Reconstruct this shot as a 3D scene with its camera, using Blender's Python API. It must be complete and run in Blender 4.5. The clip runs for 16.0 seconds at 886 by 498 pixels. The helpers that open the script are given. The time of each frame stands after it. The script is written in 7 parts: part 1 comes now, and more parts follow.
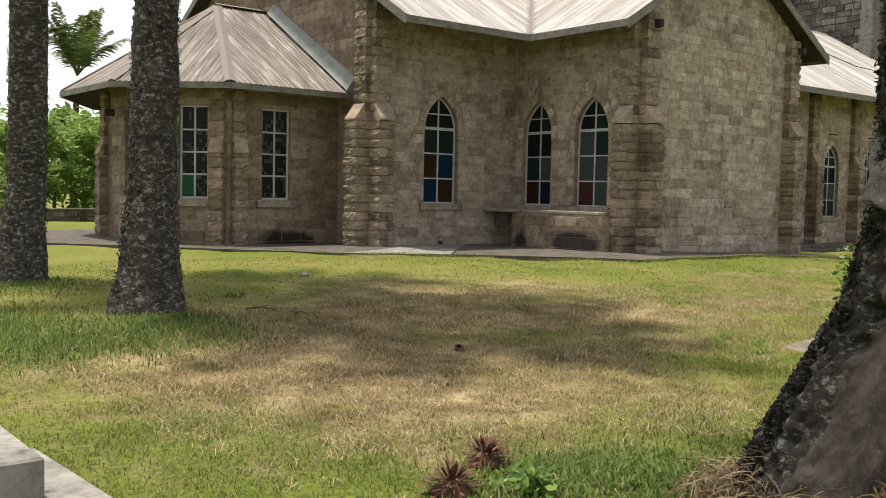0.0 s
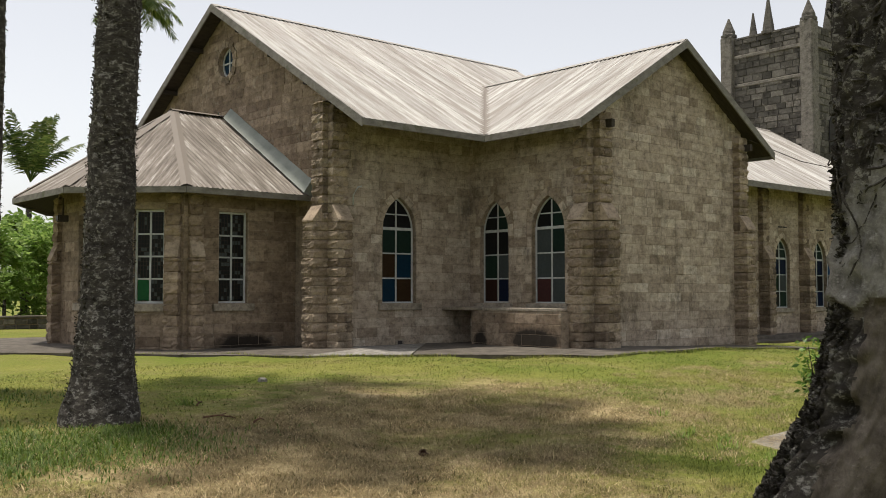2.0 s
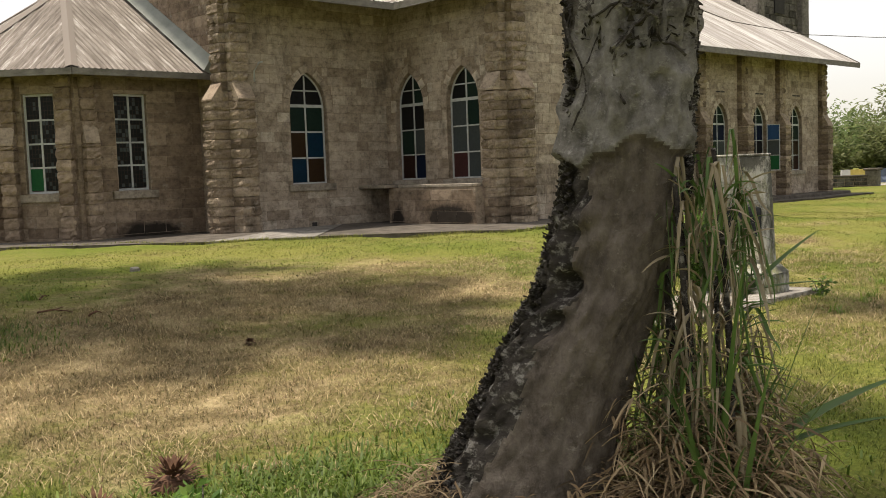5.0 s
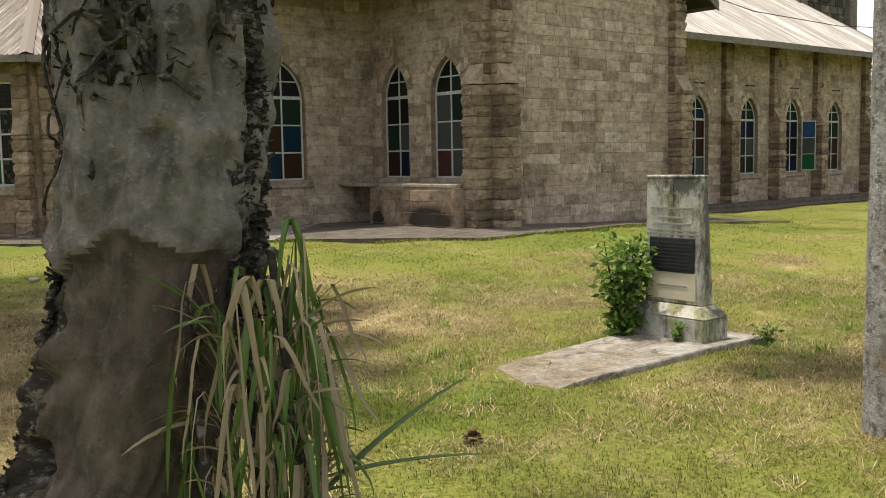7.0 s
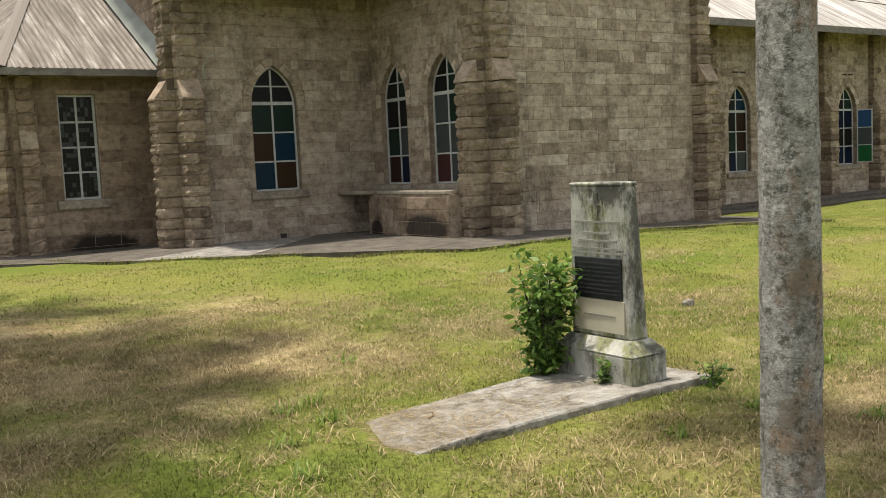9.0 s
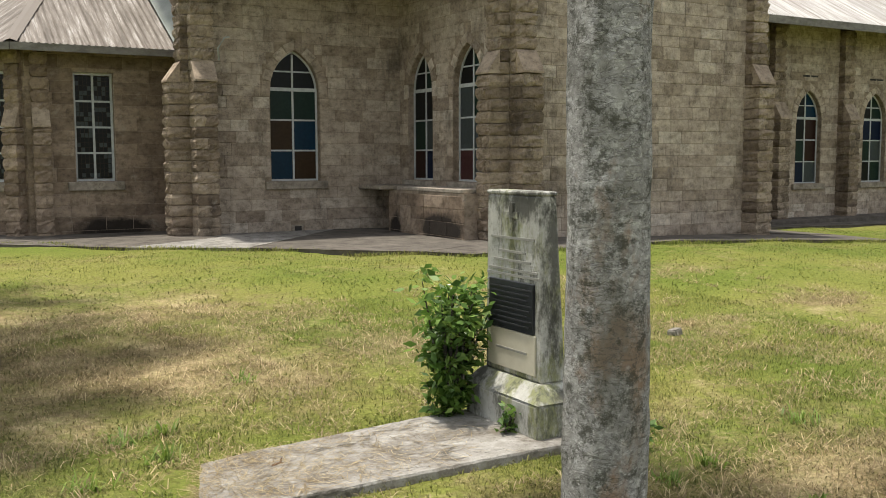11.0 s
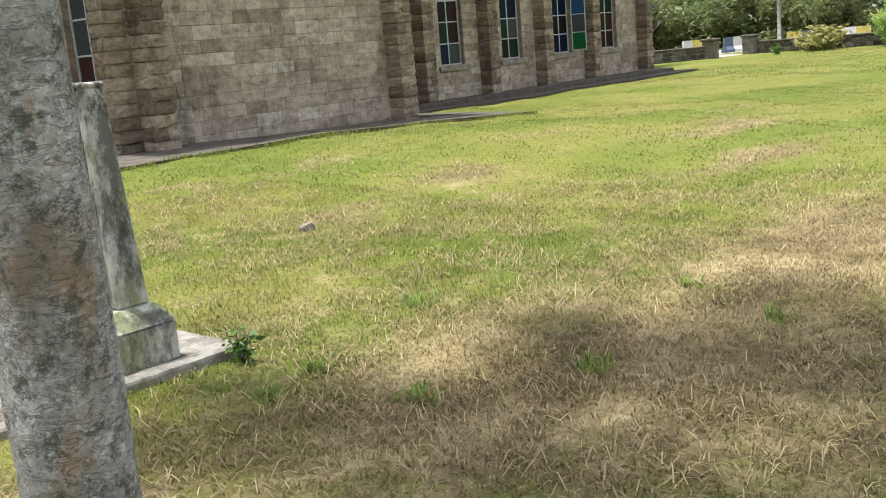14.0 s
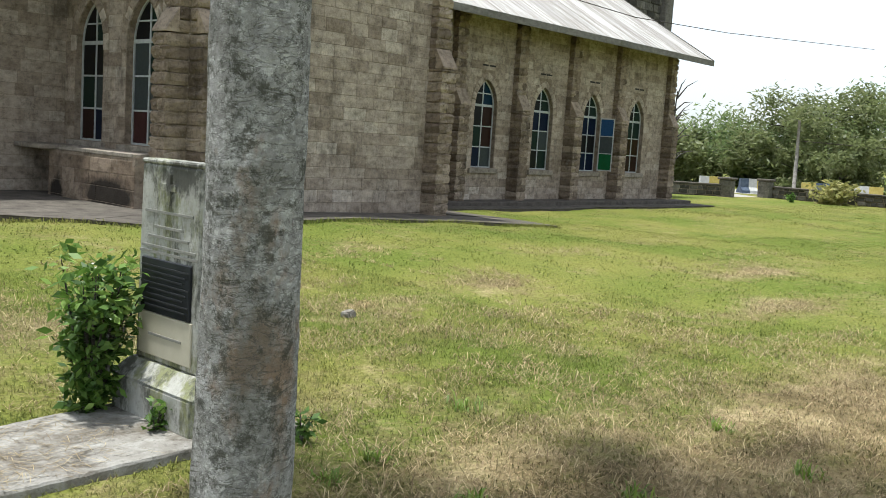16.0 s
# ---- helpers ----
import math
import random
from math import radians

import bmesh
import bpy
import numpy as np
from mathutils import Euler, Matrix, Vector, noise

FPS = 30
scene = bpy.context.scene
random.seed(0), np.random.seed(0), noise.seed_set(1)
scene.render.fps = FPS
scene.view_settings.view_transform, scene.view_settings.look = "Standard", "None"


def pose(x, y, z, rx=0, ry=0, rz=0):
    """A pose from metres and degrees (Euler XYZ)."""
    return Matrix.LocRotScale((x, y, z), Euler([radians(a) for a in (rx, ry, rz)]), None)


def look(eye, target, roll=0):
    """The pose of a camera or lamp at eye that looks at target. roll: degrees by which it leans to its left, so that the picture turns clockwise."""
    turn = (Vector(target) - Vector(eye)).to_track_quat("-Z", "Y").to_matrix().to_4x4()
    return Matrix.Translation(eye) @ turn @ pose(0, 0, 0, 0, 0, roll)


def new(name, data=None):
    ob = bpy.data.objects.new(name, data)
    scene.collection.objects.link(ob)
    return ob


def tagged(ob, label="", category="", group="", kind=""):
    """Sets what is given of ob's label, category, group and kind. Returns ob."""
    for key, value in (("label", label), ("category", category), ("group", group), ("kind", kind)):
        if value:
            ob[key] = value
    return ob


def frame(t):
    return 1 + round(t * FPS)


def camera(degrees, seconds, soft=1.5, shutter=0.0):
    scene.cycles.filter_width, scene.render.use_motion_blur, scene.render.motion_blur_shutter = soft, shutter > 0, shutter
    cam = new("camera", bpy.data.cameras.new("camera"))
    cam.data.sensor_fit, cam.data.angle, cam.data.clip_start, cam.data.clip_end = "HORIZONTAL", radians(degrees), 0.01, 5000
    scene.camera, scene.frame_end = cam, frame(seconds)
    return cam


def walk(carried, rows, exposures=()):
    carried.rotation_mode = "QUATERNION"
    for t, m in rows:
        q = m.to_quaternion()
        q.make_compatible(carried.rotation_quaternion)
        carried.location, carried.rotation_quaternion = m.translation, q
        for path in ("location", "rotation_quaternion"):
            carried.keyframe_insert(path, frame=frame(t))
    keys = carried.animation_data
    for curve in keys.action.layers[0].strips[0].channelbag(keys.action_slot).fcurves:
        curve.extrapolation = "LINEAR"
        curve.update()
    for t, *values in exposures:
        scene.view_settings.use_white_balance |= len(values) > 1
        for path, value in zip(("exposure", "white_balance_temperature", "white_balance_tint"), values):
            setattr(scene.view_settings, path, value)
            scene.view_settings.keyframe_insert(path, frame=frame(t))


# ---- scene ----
cam = camera(49.5, 16.0, soft=0.9)
PATH = [
    (0, (1.084, -0.269, 2.496), (2.332, 1.289, 2.382), 1.2),
    (0.5, (1.068, -0.293, 2.523), (2.445, 1.158, 2.53), 0.4),
    (1, (1.064, -0.302, 2.542), (2.485, 1.102, 2.621), 0.4),
    (1.5, (1.064, -0.264, 2.55), (2.464, 1.161, 2.638), 0.3),
    (2, (1.089, -0.201, 2.533), (2.404, 1.303, 2.623), 0.0),
    (2.5, (1.109, -0.187, 2.526), (2.387, 1.349, 2.625), -0.2),
    (3, (1.129, -0.232, 2.528), (2.412, 1.298, 2.642), -0.4),
    (3.5, (1.331, -0.328, 2.478), (2.608, 1.209, 2.563), -1.6),
    (4, (1.631, -0.408, 2.471), (2.904, 1.132, 2.39), -5.0),
    (4.5, (2.086, -0.468, 2.468), (3.432, 1.001, 2.303), -3.7),
    (5, (2.582, -0.506, 2.455), (3.938, 0.955, 2.293), -2.1),
    (5.2, (2.795, -0.521, 2.47), (4.151, 0.941, 2.319), -0.8),
    (7.5, (5.506, -0.495, 2.754), (6.75, 1.058, 2.555), -1.7),
    (8, (6.059, -0.463, 2.75), (7.281, 1.108, 2.554), -2.3),
    (10.5, (8.421, -0.132, 2.749), (9.43, 1.585, 2.566), -1.0),
    (11, (8.852, -0.08, 2.736), (9.846, 1.645, 2.546), -0.2),
    (11.5, (9.165, -0.051, 2.74), (10.249, 1.614, 2.514), -0.5),
    (12, (9.41, 0.066, 2.709), (10.408, 1.774, 2.413), -1.8),
    (12.5, (9.667, 0.163, 2.605), (10.565, 1.894, 2.162), -5.4),
    (13, (9.794, 0.286, 2.567), (10.633, 2.053, 2.148), -6.7),
    (13.5, (9.842, 0.251, 2.566), (10.762, 1.995, 2.228), -9.3),
    (14, (9.799, 0.115, 2.554), (11.258, 1.418, 2.14), -4.9),
    (14.5, (9.607, 0.101, 2.622), (11.167, 1.257, 2.144), -3.4),
    (15, (9.41, 0.086, 2.699), (10.969, 1.212, 2.148), -0.7),
    (15.5, (9.223, 0.096, 2.742), (10.832, 1.239, 2.422), 2.0),
    (16, (9.232, 0.208, 2.75), (10.724, 1.521, 2.522), 3.8),
]
EXPOSURES = [(0.0, 0.63, 6800, 12), (1.0, 0.31, 6800, 11), (3.0, 0.31, 6850, 11), (5.0, 0.52, 7200, 13), (8.0, 0.70, 6950, 11), (11.0, 0.70, 6600, 10), (12.5, 1.08, 6300, 10), (13.5, 0.92, 6300, 10), (14.5, 1.21, 6200, 9), (15.5, 1.05, 6050, 8), (16.0, 0.73, 6050, 7)]
walk(cam, [(t, look(eye, target, roll)) for t, eye, target, roll in PATH], EXPOSURES)

# ---- world, sun, exposure ----
world = bpy.data.worlds.new("hazy_noon_sky")
scene.world = world
world.use_nodes = True
wn, wl = world.node_tree.nodes, world.node_tree.links
wn.clear()
sky = wn.new("ShaderNodeTexSky")
sky.sky_type, sky.sun_disc = "NISHITA", False
SUN_TO = Vector((-0.10, 0.12, 1.0)).normalized()
sky.sun_elevation = math.asin(SUN_TO.z)
sky.sun_rotation = math.atan2(SUN_TO.x, SUN_TO.y)
sky.dust_density, sky.air_density, sky.ozone_density = 1.5, 1.0, 1.0
haze = wn.new("ShaderNodeHueSaturation")
haze.inputs["Saturation"].default_value = 0.30
bg = wn.new("ShaderNodeBackground")
bg.inputs["Strength"].default_value = 0.15
wout = wn.new("ShaderNodeOutputWorld")
wl.new(sky.outputs[0], haze.inputs["Color"])
wl.new(haze.outputs[0], bg.inputs["Color"])
wl.new(bg.outputs[0], wout.inputs["Surface"])
sun = new("sun", bpy.data.lights.new("sun", "SUN"))
sun.data.energy, sun.data.angle, sun.data.color = 3.6, radians(2.6), (1.0, 0.96, 0.88)
sun.matrix_world = look(tuple(SUN_TO * 60), (0, 0, 0))


# ---- materials ----
def ramp(nt, src, stops):
    r = nt.nodes.new("ShaderNodeValToRGB")
    el = r.color_ramp.elements
    while len(el) < len(stops):
        el.new(0.5)
    for e, (p, c) in zip(el, stops):
        e.position, e.color = p, (*c, 1) if len(c) == 3 else c
    nt.links.new(src, r.inputs[0])
    return r.outputs[0]


def noise_tex(nt, scale, detail=5.0, rough=0.6, coords="Object", stretch=None, offset=None):
    tc = nt.nodes.new("ShaderNodeTexCoord")
    src = tc.outputs[coords]
    if coords == "World":
        src = None
    mp = nt.nodes.new("ShaderNodeMapping")
    if stretch:
        mp.inputs["Scale"].default_value = stretch
    if offset:
        mp.inputs["Location"].default_value = offset
    nt.links.new(src, mp.inputs[0])
    n = nt.nodes.new("ShaderNodeTexNoise")
    n.inputs["Scale"].default_value, n.inputs["Detail"].default_value, n.inputs["Roughness"].default_value = scale, detail, rough
    nt.links.new(mp.outputs[0], n.inputs["Vector"])
    return n.outputs["Fac"]


def world_noise(nt, scale, detail=5.0, rough=0.6, stretch=(1, 1, 1)):
    g = nt.nodes.new("ShaderNodeNewGeometry")
    mp = nt.nodes.new("ShaderNodeMapping")
    mp.inputs["Scale"].default_value = stretch
    nt.links.new(g.outputs["Position"], mp.inputs[0])
    n = nt.nodes.new("ShaderNodeTexNoise")
    n.inputs["Scale"].default_value, n.inputs["Detail"].default_value, n.inputs["Roughness"].default_value = scale, detail, rough
    nt.links.new(mp.outputs[0], n.inputs["Vector"])
    return n.outputs["Fac"]


def mix(nt, fac, a, b, kind="MIX"):
    m = nt.nodes.new("ShaderNodeMix")
    m.data_type, m.blend_type = "RGBA", kind
    for sock, v in ((m.inputs[0], fac), (m.inputs[6], a), (m.inputs[7], b)):
        if isinstance(v, (int, float)):
            sock.default_value = v
        elif isinstance(v, tuple):
            sock.default_value = (*v, 1)
        else:
            nt.links.new(v, sock)
    return m.outputs[2]


def math_node(nt, op, a, b=0.0, clamp=False):
    m = nt.nodes.new("ShaderNodeMath")
    m.operation, m.use_clamp = op, clamp
    for sock, v in ((m.inputs[0], a), (m.inputs[1], b)):
        if isinstance(v, (int, float)):
            sock.default_value = v
        else:
            nt.links.new(v, sock)
    return m.outputs[0]


def bump(nt, height, strength, distance, bs):
    b = nt.nodes.new("ShaderNodeBump")
    b.inputs["Strength"].default_value, b.inputs["Distance"].default_value = strength, distance
    nt.links.new(height, b.inputs["Height"])
    nt.links.new(b.outputs[0], bs.inputs["Normal"])


def material(name, rough=0.85, metallic=0.0, spec=0.3):
    m = bpy.data.materials.new(name)
    m.use_nodes = True
    nt = m.node_tree
    bs = nt.nodes["Principled BSDF"]
    bs.inputs["Roughness"].default_value, bs.inputs["Metallic"].default_value = rough, metallic
    bs.inputs["Specular IOR Level"].default_value = spec
    return m, nt, bs


def setc(nt, bs, col):
    nt.links.new(col, bs.inputs["Base Color"])


def rand_object(nt):
    return nt.nodes.new("ShaderNodeObjectInfo").outputs["Random"]


def rand_island(nt):
    return nt.nodes.new("ShaderNodeNewGeometry").outputs["Random Per Island"]


def stone_material(name, stops, island=False, stain=0.6, rough_bump=0.5, warm=None, soot=()):
    """Weathered ashlar: a tone of its own for every block, grain, black lichen and pale patches."""
    m, nt, bs = material(name, 0.92, spec=0.15)
    base = ramp(nt, rand_island(nt) if island else rand_object(nt), stops)
    big = world_noise(nt, 0.55, 4, 0.6)
    base = mix(nt, ramp(nt, big, [(0.3, (0, 0, 0)), (0.75, (1, 1, 1))]), base, warm or (0.27, 0.195, 0.13), "MIX") if warm else base
    grain = world_noise(nt, 9.0, 8, 0.72)
    base = mix(nt, 0.75, base, ramp(nt, grain, [(0.28, (0.42, 0.40, 0.37)), (0.5, (1, 1, 1)), (0.8, (1.22, 1.2, 1.16))]), "MULTIPLY")
    st = world_noise(nt, 1.7, 7, 0.75, (1, 1, 0.45))
    base = mix(nt, math_node(nt, "MULTIPLY", ramp(nt, st, [(0.52, (0, 0, 0)), (0.72, (1, 1, 1))]), stain), base, (0.045, 0.04, 0.034))
    patch = world_noise(nt, 4.6, 5, 0.65, (0.8, 0.8, 1.5))
    base = mix(nt, 0.85, base, ramp(nt, patch, [(0.30, (0.55, 0.53, 0.50)), (0.5, (0.98, 0.97, 0.96)), (0.72, (1.3, 1.29, 1.26))]), "MULTIPLY")
    pale = world_noise(nt, 3.1, 6, 0.7)
    base = mix(nt, math_node(nt, "MULTIPLY", ramp(nt, pale, [(0.58, (0, 0, 0)), (0.72, (1, 1, 1))]), 0.45), base, (0.46, 0.42, 0.35))
    spk = world_noise(nt, 13.0, 8, 0.8)
    base = mix(nt, math_node(nt, "MULTIPLY", ramp(nt, spk, [(0.56, (0, 0, 0)), (0.66, (1, 1, 1))]), 0.55), base, (0.06, 0.052, 0.044))
    for (sx, sy, sz), (ex, ey, ez) in soot:
        geo = nt.nodes.new("ShaderNodeNewGeometry")
        mp = nt.nodes.new("ShaderNodeMapping")
        mp.inputs["Scale"].default_value = (1 / ex, 1 / ey, 1 / ez)
        mp.inputs["Location"].default_value = (-sx / ex, -sy / ey, -sz / ez)
        nt.links.new(geo.outputs["Position"], mp.inputs[0])
        ln = nt.nodes.new("ShaderNodeVectorMath")
        ln.operation = "LENGTH"
        nt.links.new(mp.outputs[0], ln.inputs[0])
        d = math_node(nt, "ADD", ln.outputs["Value"], math_node(nt, "MULTIPLY", world_noise(nt, 4.0, 6, 0.7), 0.9))
        base = mix(nt, ramp(nt, math_node(nt, "MULTIPLY", d, 0.5), [(0.58, (0.93, 0.93, 0.93)), (0.78, (0, 0, 0))]), base, (0.018, 0.016, 0.014))
    setc(nt, bs, base)
    fine = world_noise(nt, 38.0, 6, 0.7)
    pits = world_noise(nt, 17.0, 5, 0.7)
    relief = math_node(nt, "ADD", grain, math_node(nt, "MULTIPLY", fine, 0.5))
    bump(nt, math_node(nt, "ADD", relief, math_node(nt, "MULTIPLY", pits, 0.7)), rough_bump, 0.04, bs)
    return m


STOPS_WALL = [(0.0, (0.272, 0.219, 0.170)), (0.15, (0.352, 0.290, 0.230)), (0.5, (0.415, 0.346, 0.278)), (0.9, (0.467, 0.396, 0.322)), (1.0, (0.54, 0.474, 0.396))]
STOPS_RUST = [(0.0, (0.17, 0.132, 0.098)), (0.5, (0.30, 0.238, 0.178)), (1.0, (0.40, 0.328, 0.25))]
STOPS_APSE = [(0.0, (0.18, 0.135, 0.098)), (0.5, (0.25, 0.193, 0.143)), (1.0, (0.34, 0.268, 0.202))]
M_STONE = stone_material("weathered_ashlar", STOPS_WALL, stain=0.7, rough_bump=0.8)
M_STONE_J = stone_material("weathered_ashlar_rest", STOPS_WALL, island=True, stain=0.7, rough_bump=0.8)
M_RUST = stone_material("rock_faced_sandstone", STOPS_RUST, stain=0.75, rough_bump=1.0)
M_RUST_J = stone_material("rock_faced_sandstone_rest", STOPS_RUST, island=True, stain=0.75, rough_bump=1.0)
M_APSE = stone_material("brown_ashlar", STOPS_APSE, stain=0.35, soot=[((17.9, 15.75, 1.38), (0.6, 0.95, 0.32)), ((12.9, 20.65, 1.25), (0.9, 0.5, 0.28)), ((17.95, 17.6, 1.3), (0.4, 0.25, 0.3))])
M_TOWER = stone_material("black_streaked_tower_stone", [(0.0, (0.055, 0.052, 0.046)), (0.6, (0.12, 0.113, 0.10)), (1.0, (0.22, 0.205, 0.18))], island=True, stain=0.95, rough_bump=0.8)
M_JOINT = stone_material("lime_mortar", [(0.0, (0.26, 0.21, 0.16)), (1.0, (0.31, 0.25, 0.192))], stain=0.5)
M_CAP = stone_material("smooth_weathering_stone", [(0.0, (0.30, 0.235, 0.175)), (1.0, (0.38, 0.31, 0.24))], stain=0.4, rough_bump=0.25)
M_SILL = stone_material("grey_sill_stone", [(0.0, (0.27, 0.235, 0.19)), (1.0, (0.35, 0.31, 0.26))], stain=0.5, rough_bump=0.3)


def simple(name, a, b, scale, rough=0.8, metallic=0.0, bumps=0.2, spec=0.3, stretch=(1, 1, 1), dist=0.01, third=None):
    m, nt, bs = material(name, rough, metallic, spec)
    n = world_noise(nt, scale, 6, 0.65, stretch)
    col = ramp(nt, n, [(0.3, a), (0.7, b)])
    n2 = world_noise(nt, scale * 0.17, 4, 0.6, stretch)
    col = mix(nt, 0.5, col, ramp(nt, n2, [(0.3, (0.65, 0.65, 0.65)), (0.7, (1.1, 1.1, 1.1))]), "MULTIPLY")
    if third:
        n3 = world_noise(nt, scale * 0.5, 7, 0.75)
        col = mix(nt, ramp(nt, n3, [(0.55, (0, 0, 0)), (0.68, (1, 1, 1))]), col, third)
    setc(nt, bs, col)
    if bumps:
        bump(nt, n, bumps, dist, bs)
    return m


def roof_material():
    m, nt, bs = material("weathered_zinc_sheet", 0.62, 0.0, 0.35)
    tone = ramp(nt, rand_object(nt), [(0.0, (0.33, 0.318, 0.30)), (0.5, (0.43, 0.418, 0.395)), (1.0, (0.53, 0.518, 0.49))])
    tc = nt.nodes.new("ShaderNodeTexCoord")
    mp = nt.nodes.new("ShaderNodeMapping")
    mp.inputs["Scale"].default_value = (5.0, 0.28, 1)
    nt.links.new(tc.outputs["UV"], mp.inputs[0])
    n = nt.nodes.new("ShaderNodeTexNoise")
    n.inputs["Scale"].default_value, n.inputs["Detail"].default_value, n.inputs["Roughness"].default_value = 1.0, 8, 0.72
    nt.links.new(mp.outputs[0], n.inputs["Vector"])
    col = mix(nt, ramp(nt, n.outputs["Fac"], [(0.40, (0, 0, 0)), (0.58, (0.9, 0.9, 0.9))]), tone, (0.20, 0.175, 0.15))
    n2 = world_noise(nt, 0.5, 6, 0.7)
    col = mix(nt, math_node(nt, "MULTIPLY", ramp(nt, n2, [(0.5, (0, 0, 0)), (0.8, (1, 1, 1))]), 0.35), col, (0.25, 0.21, 0.17))
    setc(nt, bs, col)
    bump(nt, n.outputs["Fac"], 0.15, 0.01, bs)
    return m


M_ROOF = roof_material()
M_ROOF_APSE, _nt, _bs = material("stained_apse_sheet", 0.7, 0.0, 0.3)
_tc = _nt.nodes.new("ShaderNodeTexCoord")
_mp = _nt.nodes.new("ShaderNodeMapping")
_mp.inputs["Scale"].default_value = (7.0, 0.5, 1)
_nt.links.new(_tc.outputs["UV"], _mp.inputs[0])
_n = _nt.nodes.new("ShaderNodeTexNoise")
_n.inputs["Scale"].default_value, _n.inputs["Detail"].default_value, _n.inputs["Roughness"].default_value = 1.0, 8, 0.75
_nt.links.new(_mp.outputs[0], _n.inputs["Vector"])
setc(_nt, _bs, ramp(_nt, _n.outputs["Fac"], [(0.34, (0.45, 0.43, 0.40)), (0.46, (0.20, 0.172, 0.146)), (0.60, (0.095, 0.078, 0.062))]))
bump(_nt, _n.outputs["Fac"], 0.15, 0.01, _bs)
M_FLASH = simple("pale_green_flashing", (0.18, 0.20, 0.178), (0.29, 0.31, 0.275), 2.0, 0.6, bumps=0.1)
M_FASCIA = simple("grey_weathered_fascia", (0.12, 0.11, 0.096), (0.25, 0.235, 0.21), 4.0, 0.8, stretch=(1, 1, 2), third=(0.10, 0.10, 0.06))
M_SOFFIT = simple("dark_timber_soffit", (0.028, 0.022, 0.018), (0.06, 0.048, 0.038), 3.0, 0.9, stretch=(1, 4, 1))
M_FRAME = simple("grey_painted_frame", (0.36, 0.38, 0.375), (0.52, 0.54, 0.53), 8.0, 0.55, bumps=0.05)
M_PATH = simple("stained_concrete_apron", (0.05, 0.042, 0.034), (0.165, 0.145, 0.12), 3.2, 0.92, bumps=0.8, dist=0.03, third=(0.055, 0.047, 0.036))
M_CONC = simple("mottled_grave_concrete", (0.10, 0.09, 0.076), (0.40, 0.378, 0.34), 5.5, 0.9, bumps=1.0, third=(0.065, 0.057, 0.045))


def glass(name, col, rough=0.3, trans=0.12):
    m, nt, bs = material(name, 0.3, 0.0, 0.12)
    n = noise_tex(nt, 14.0, 4, 0.6)
    setc(nt, bs, mix(nt, n, tuple(c * 0.35 for c in col), tuple(min(1, c * 0.7) for c in col)))
    bs.inputs["Transmission Weight"].default_value = trans
    bs.inputs["IOR"].default_value = 1.45
    bump(nt, n, 0.12, 0.01, bs)
    return m


GLASS = {
    "g": glass("dark_green_glass", (0.018, 0.045, 0.034)),
    "b": glass("deep_blue_glass", (0.007, 0.018, 0.055)),
    "t": glass("teal_blue_glass", (0.006, 0.042, 0.085)),
    "r": glass("brown_red_glass", (0.05, 0.022, 0.016)),
    "o": glass("amber_brown_glass", (0.062, 0.034, 0.016)),
    "k": glass("smoky_dark_glass", (0.016, 0.017, 0.018)),
    "c": glass("grey_clear_glass", (0.095, 0.115, 0.115)),
    "p": glass("faded_pink_glass", (0.10, 0.042, 0.040)),
    "v": glass("vivid_green_glass", (0.01, 0.17, 0.05)),
    "s": glass("sky_blue_glass", (0.03, 0.12, 0.30)),
}
# near-black fill: the shade inside openings, put into the colour
M_DARK = simple("opening_shade_dark", (0.03, 0.028, 0.026), (0.05, 0.046, 0.042), 2.0, 0.95)


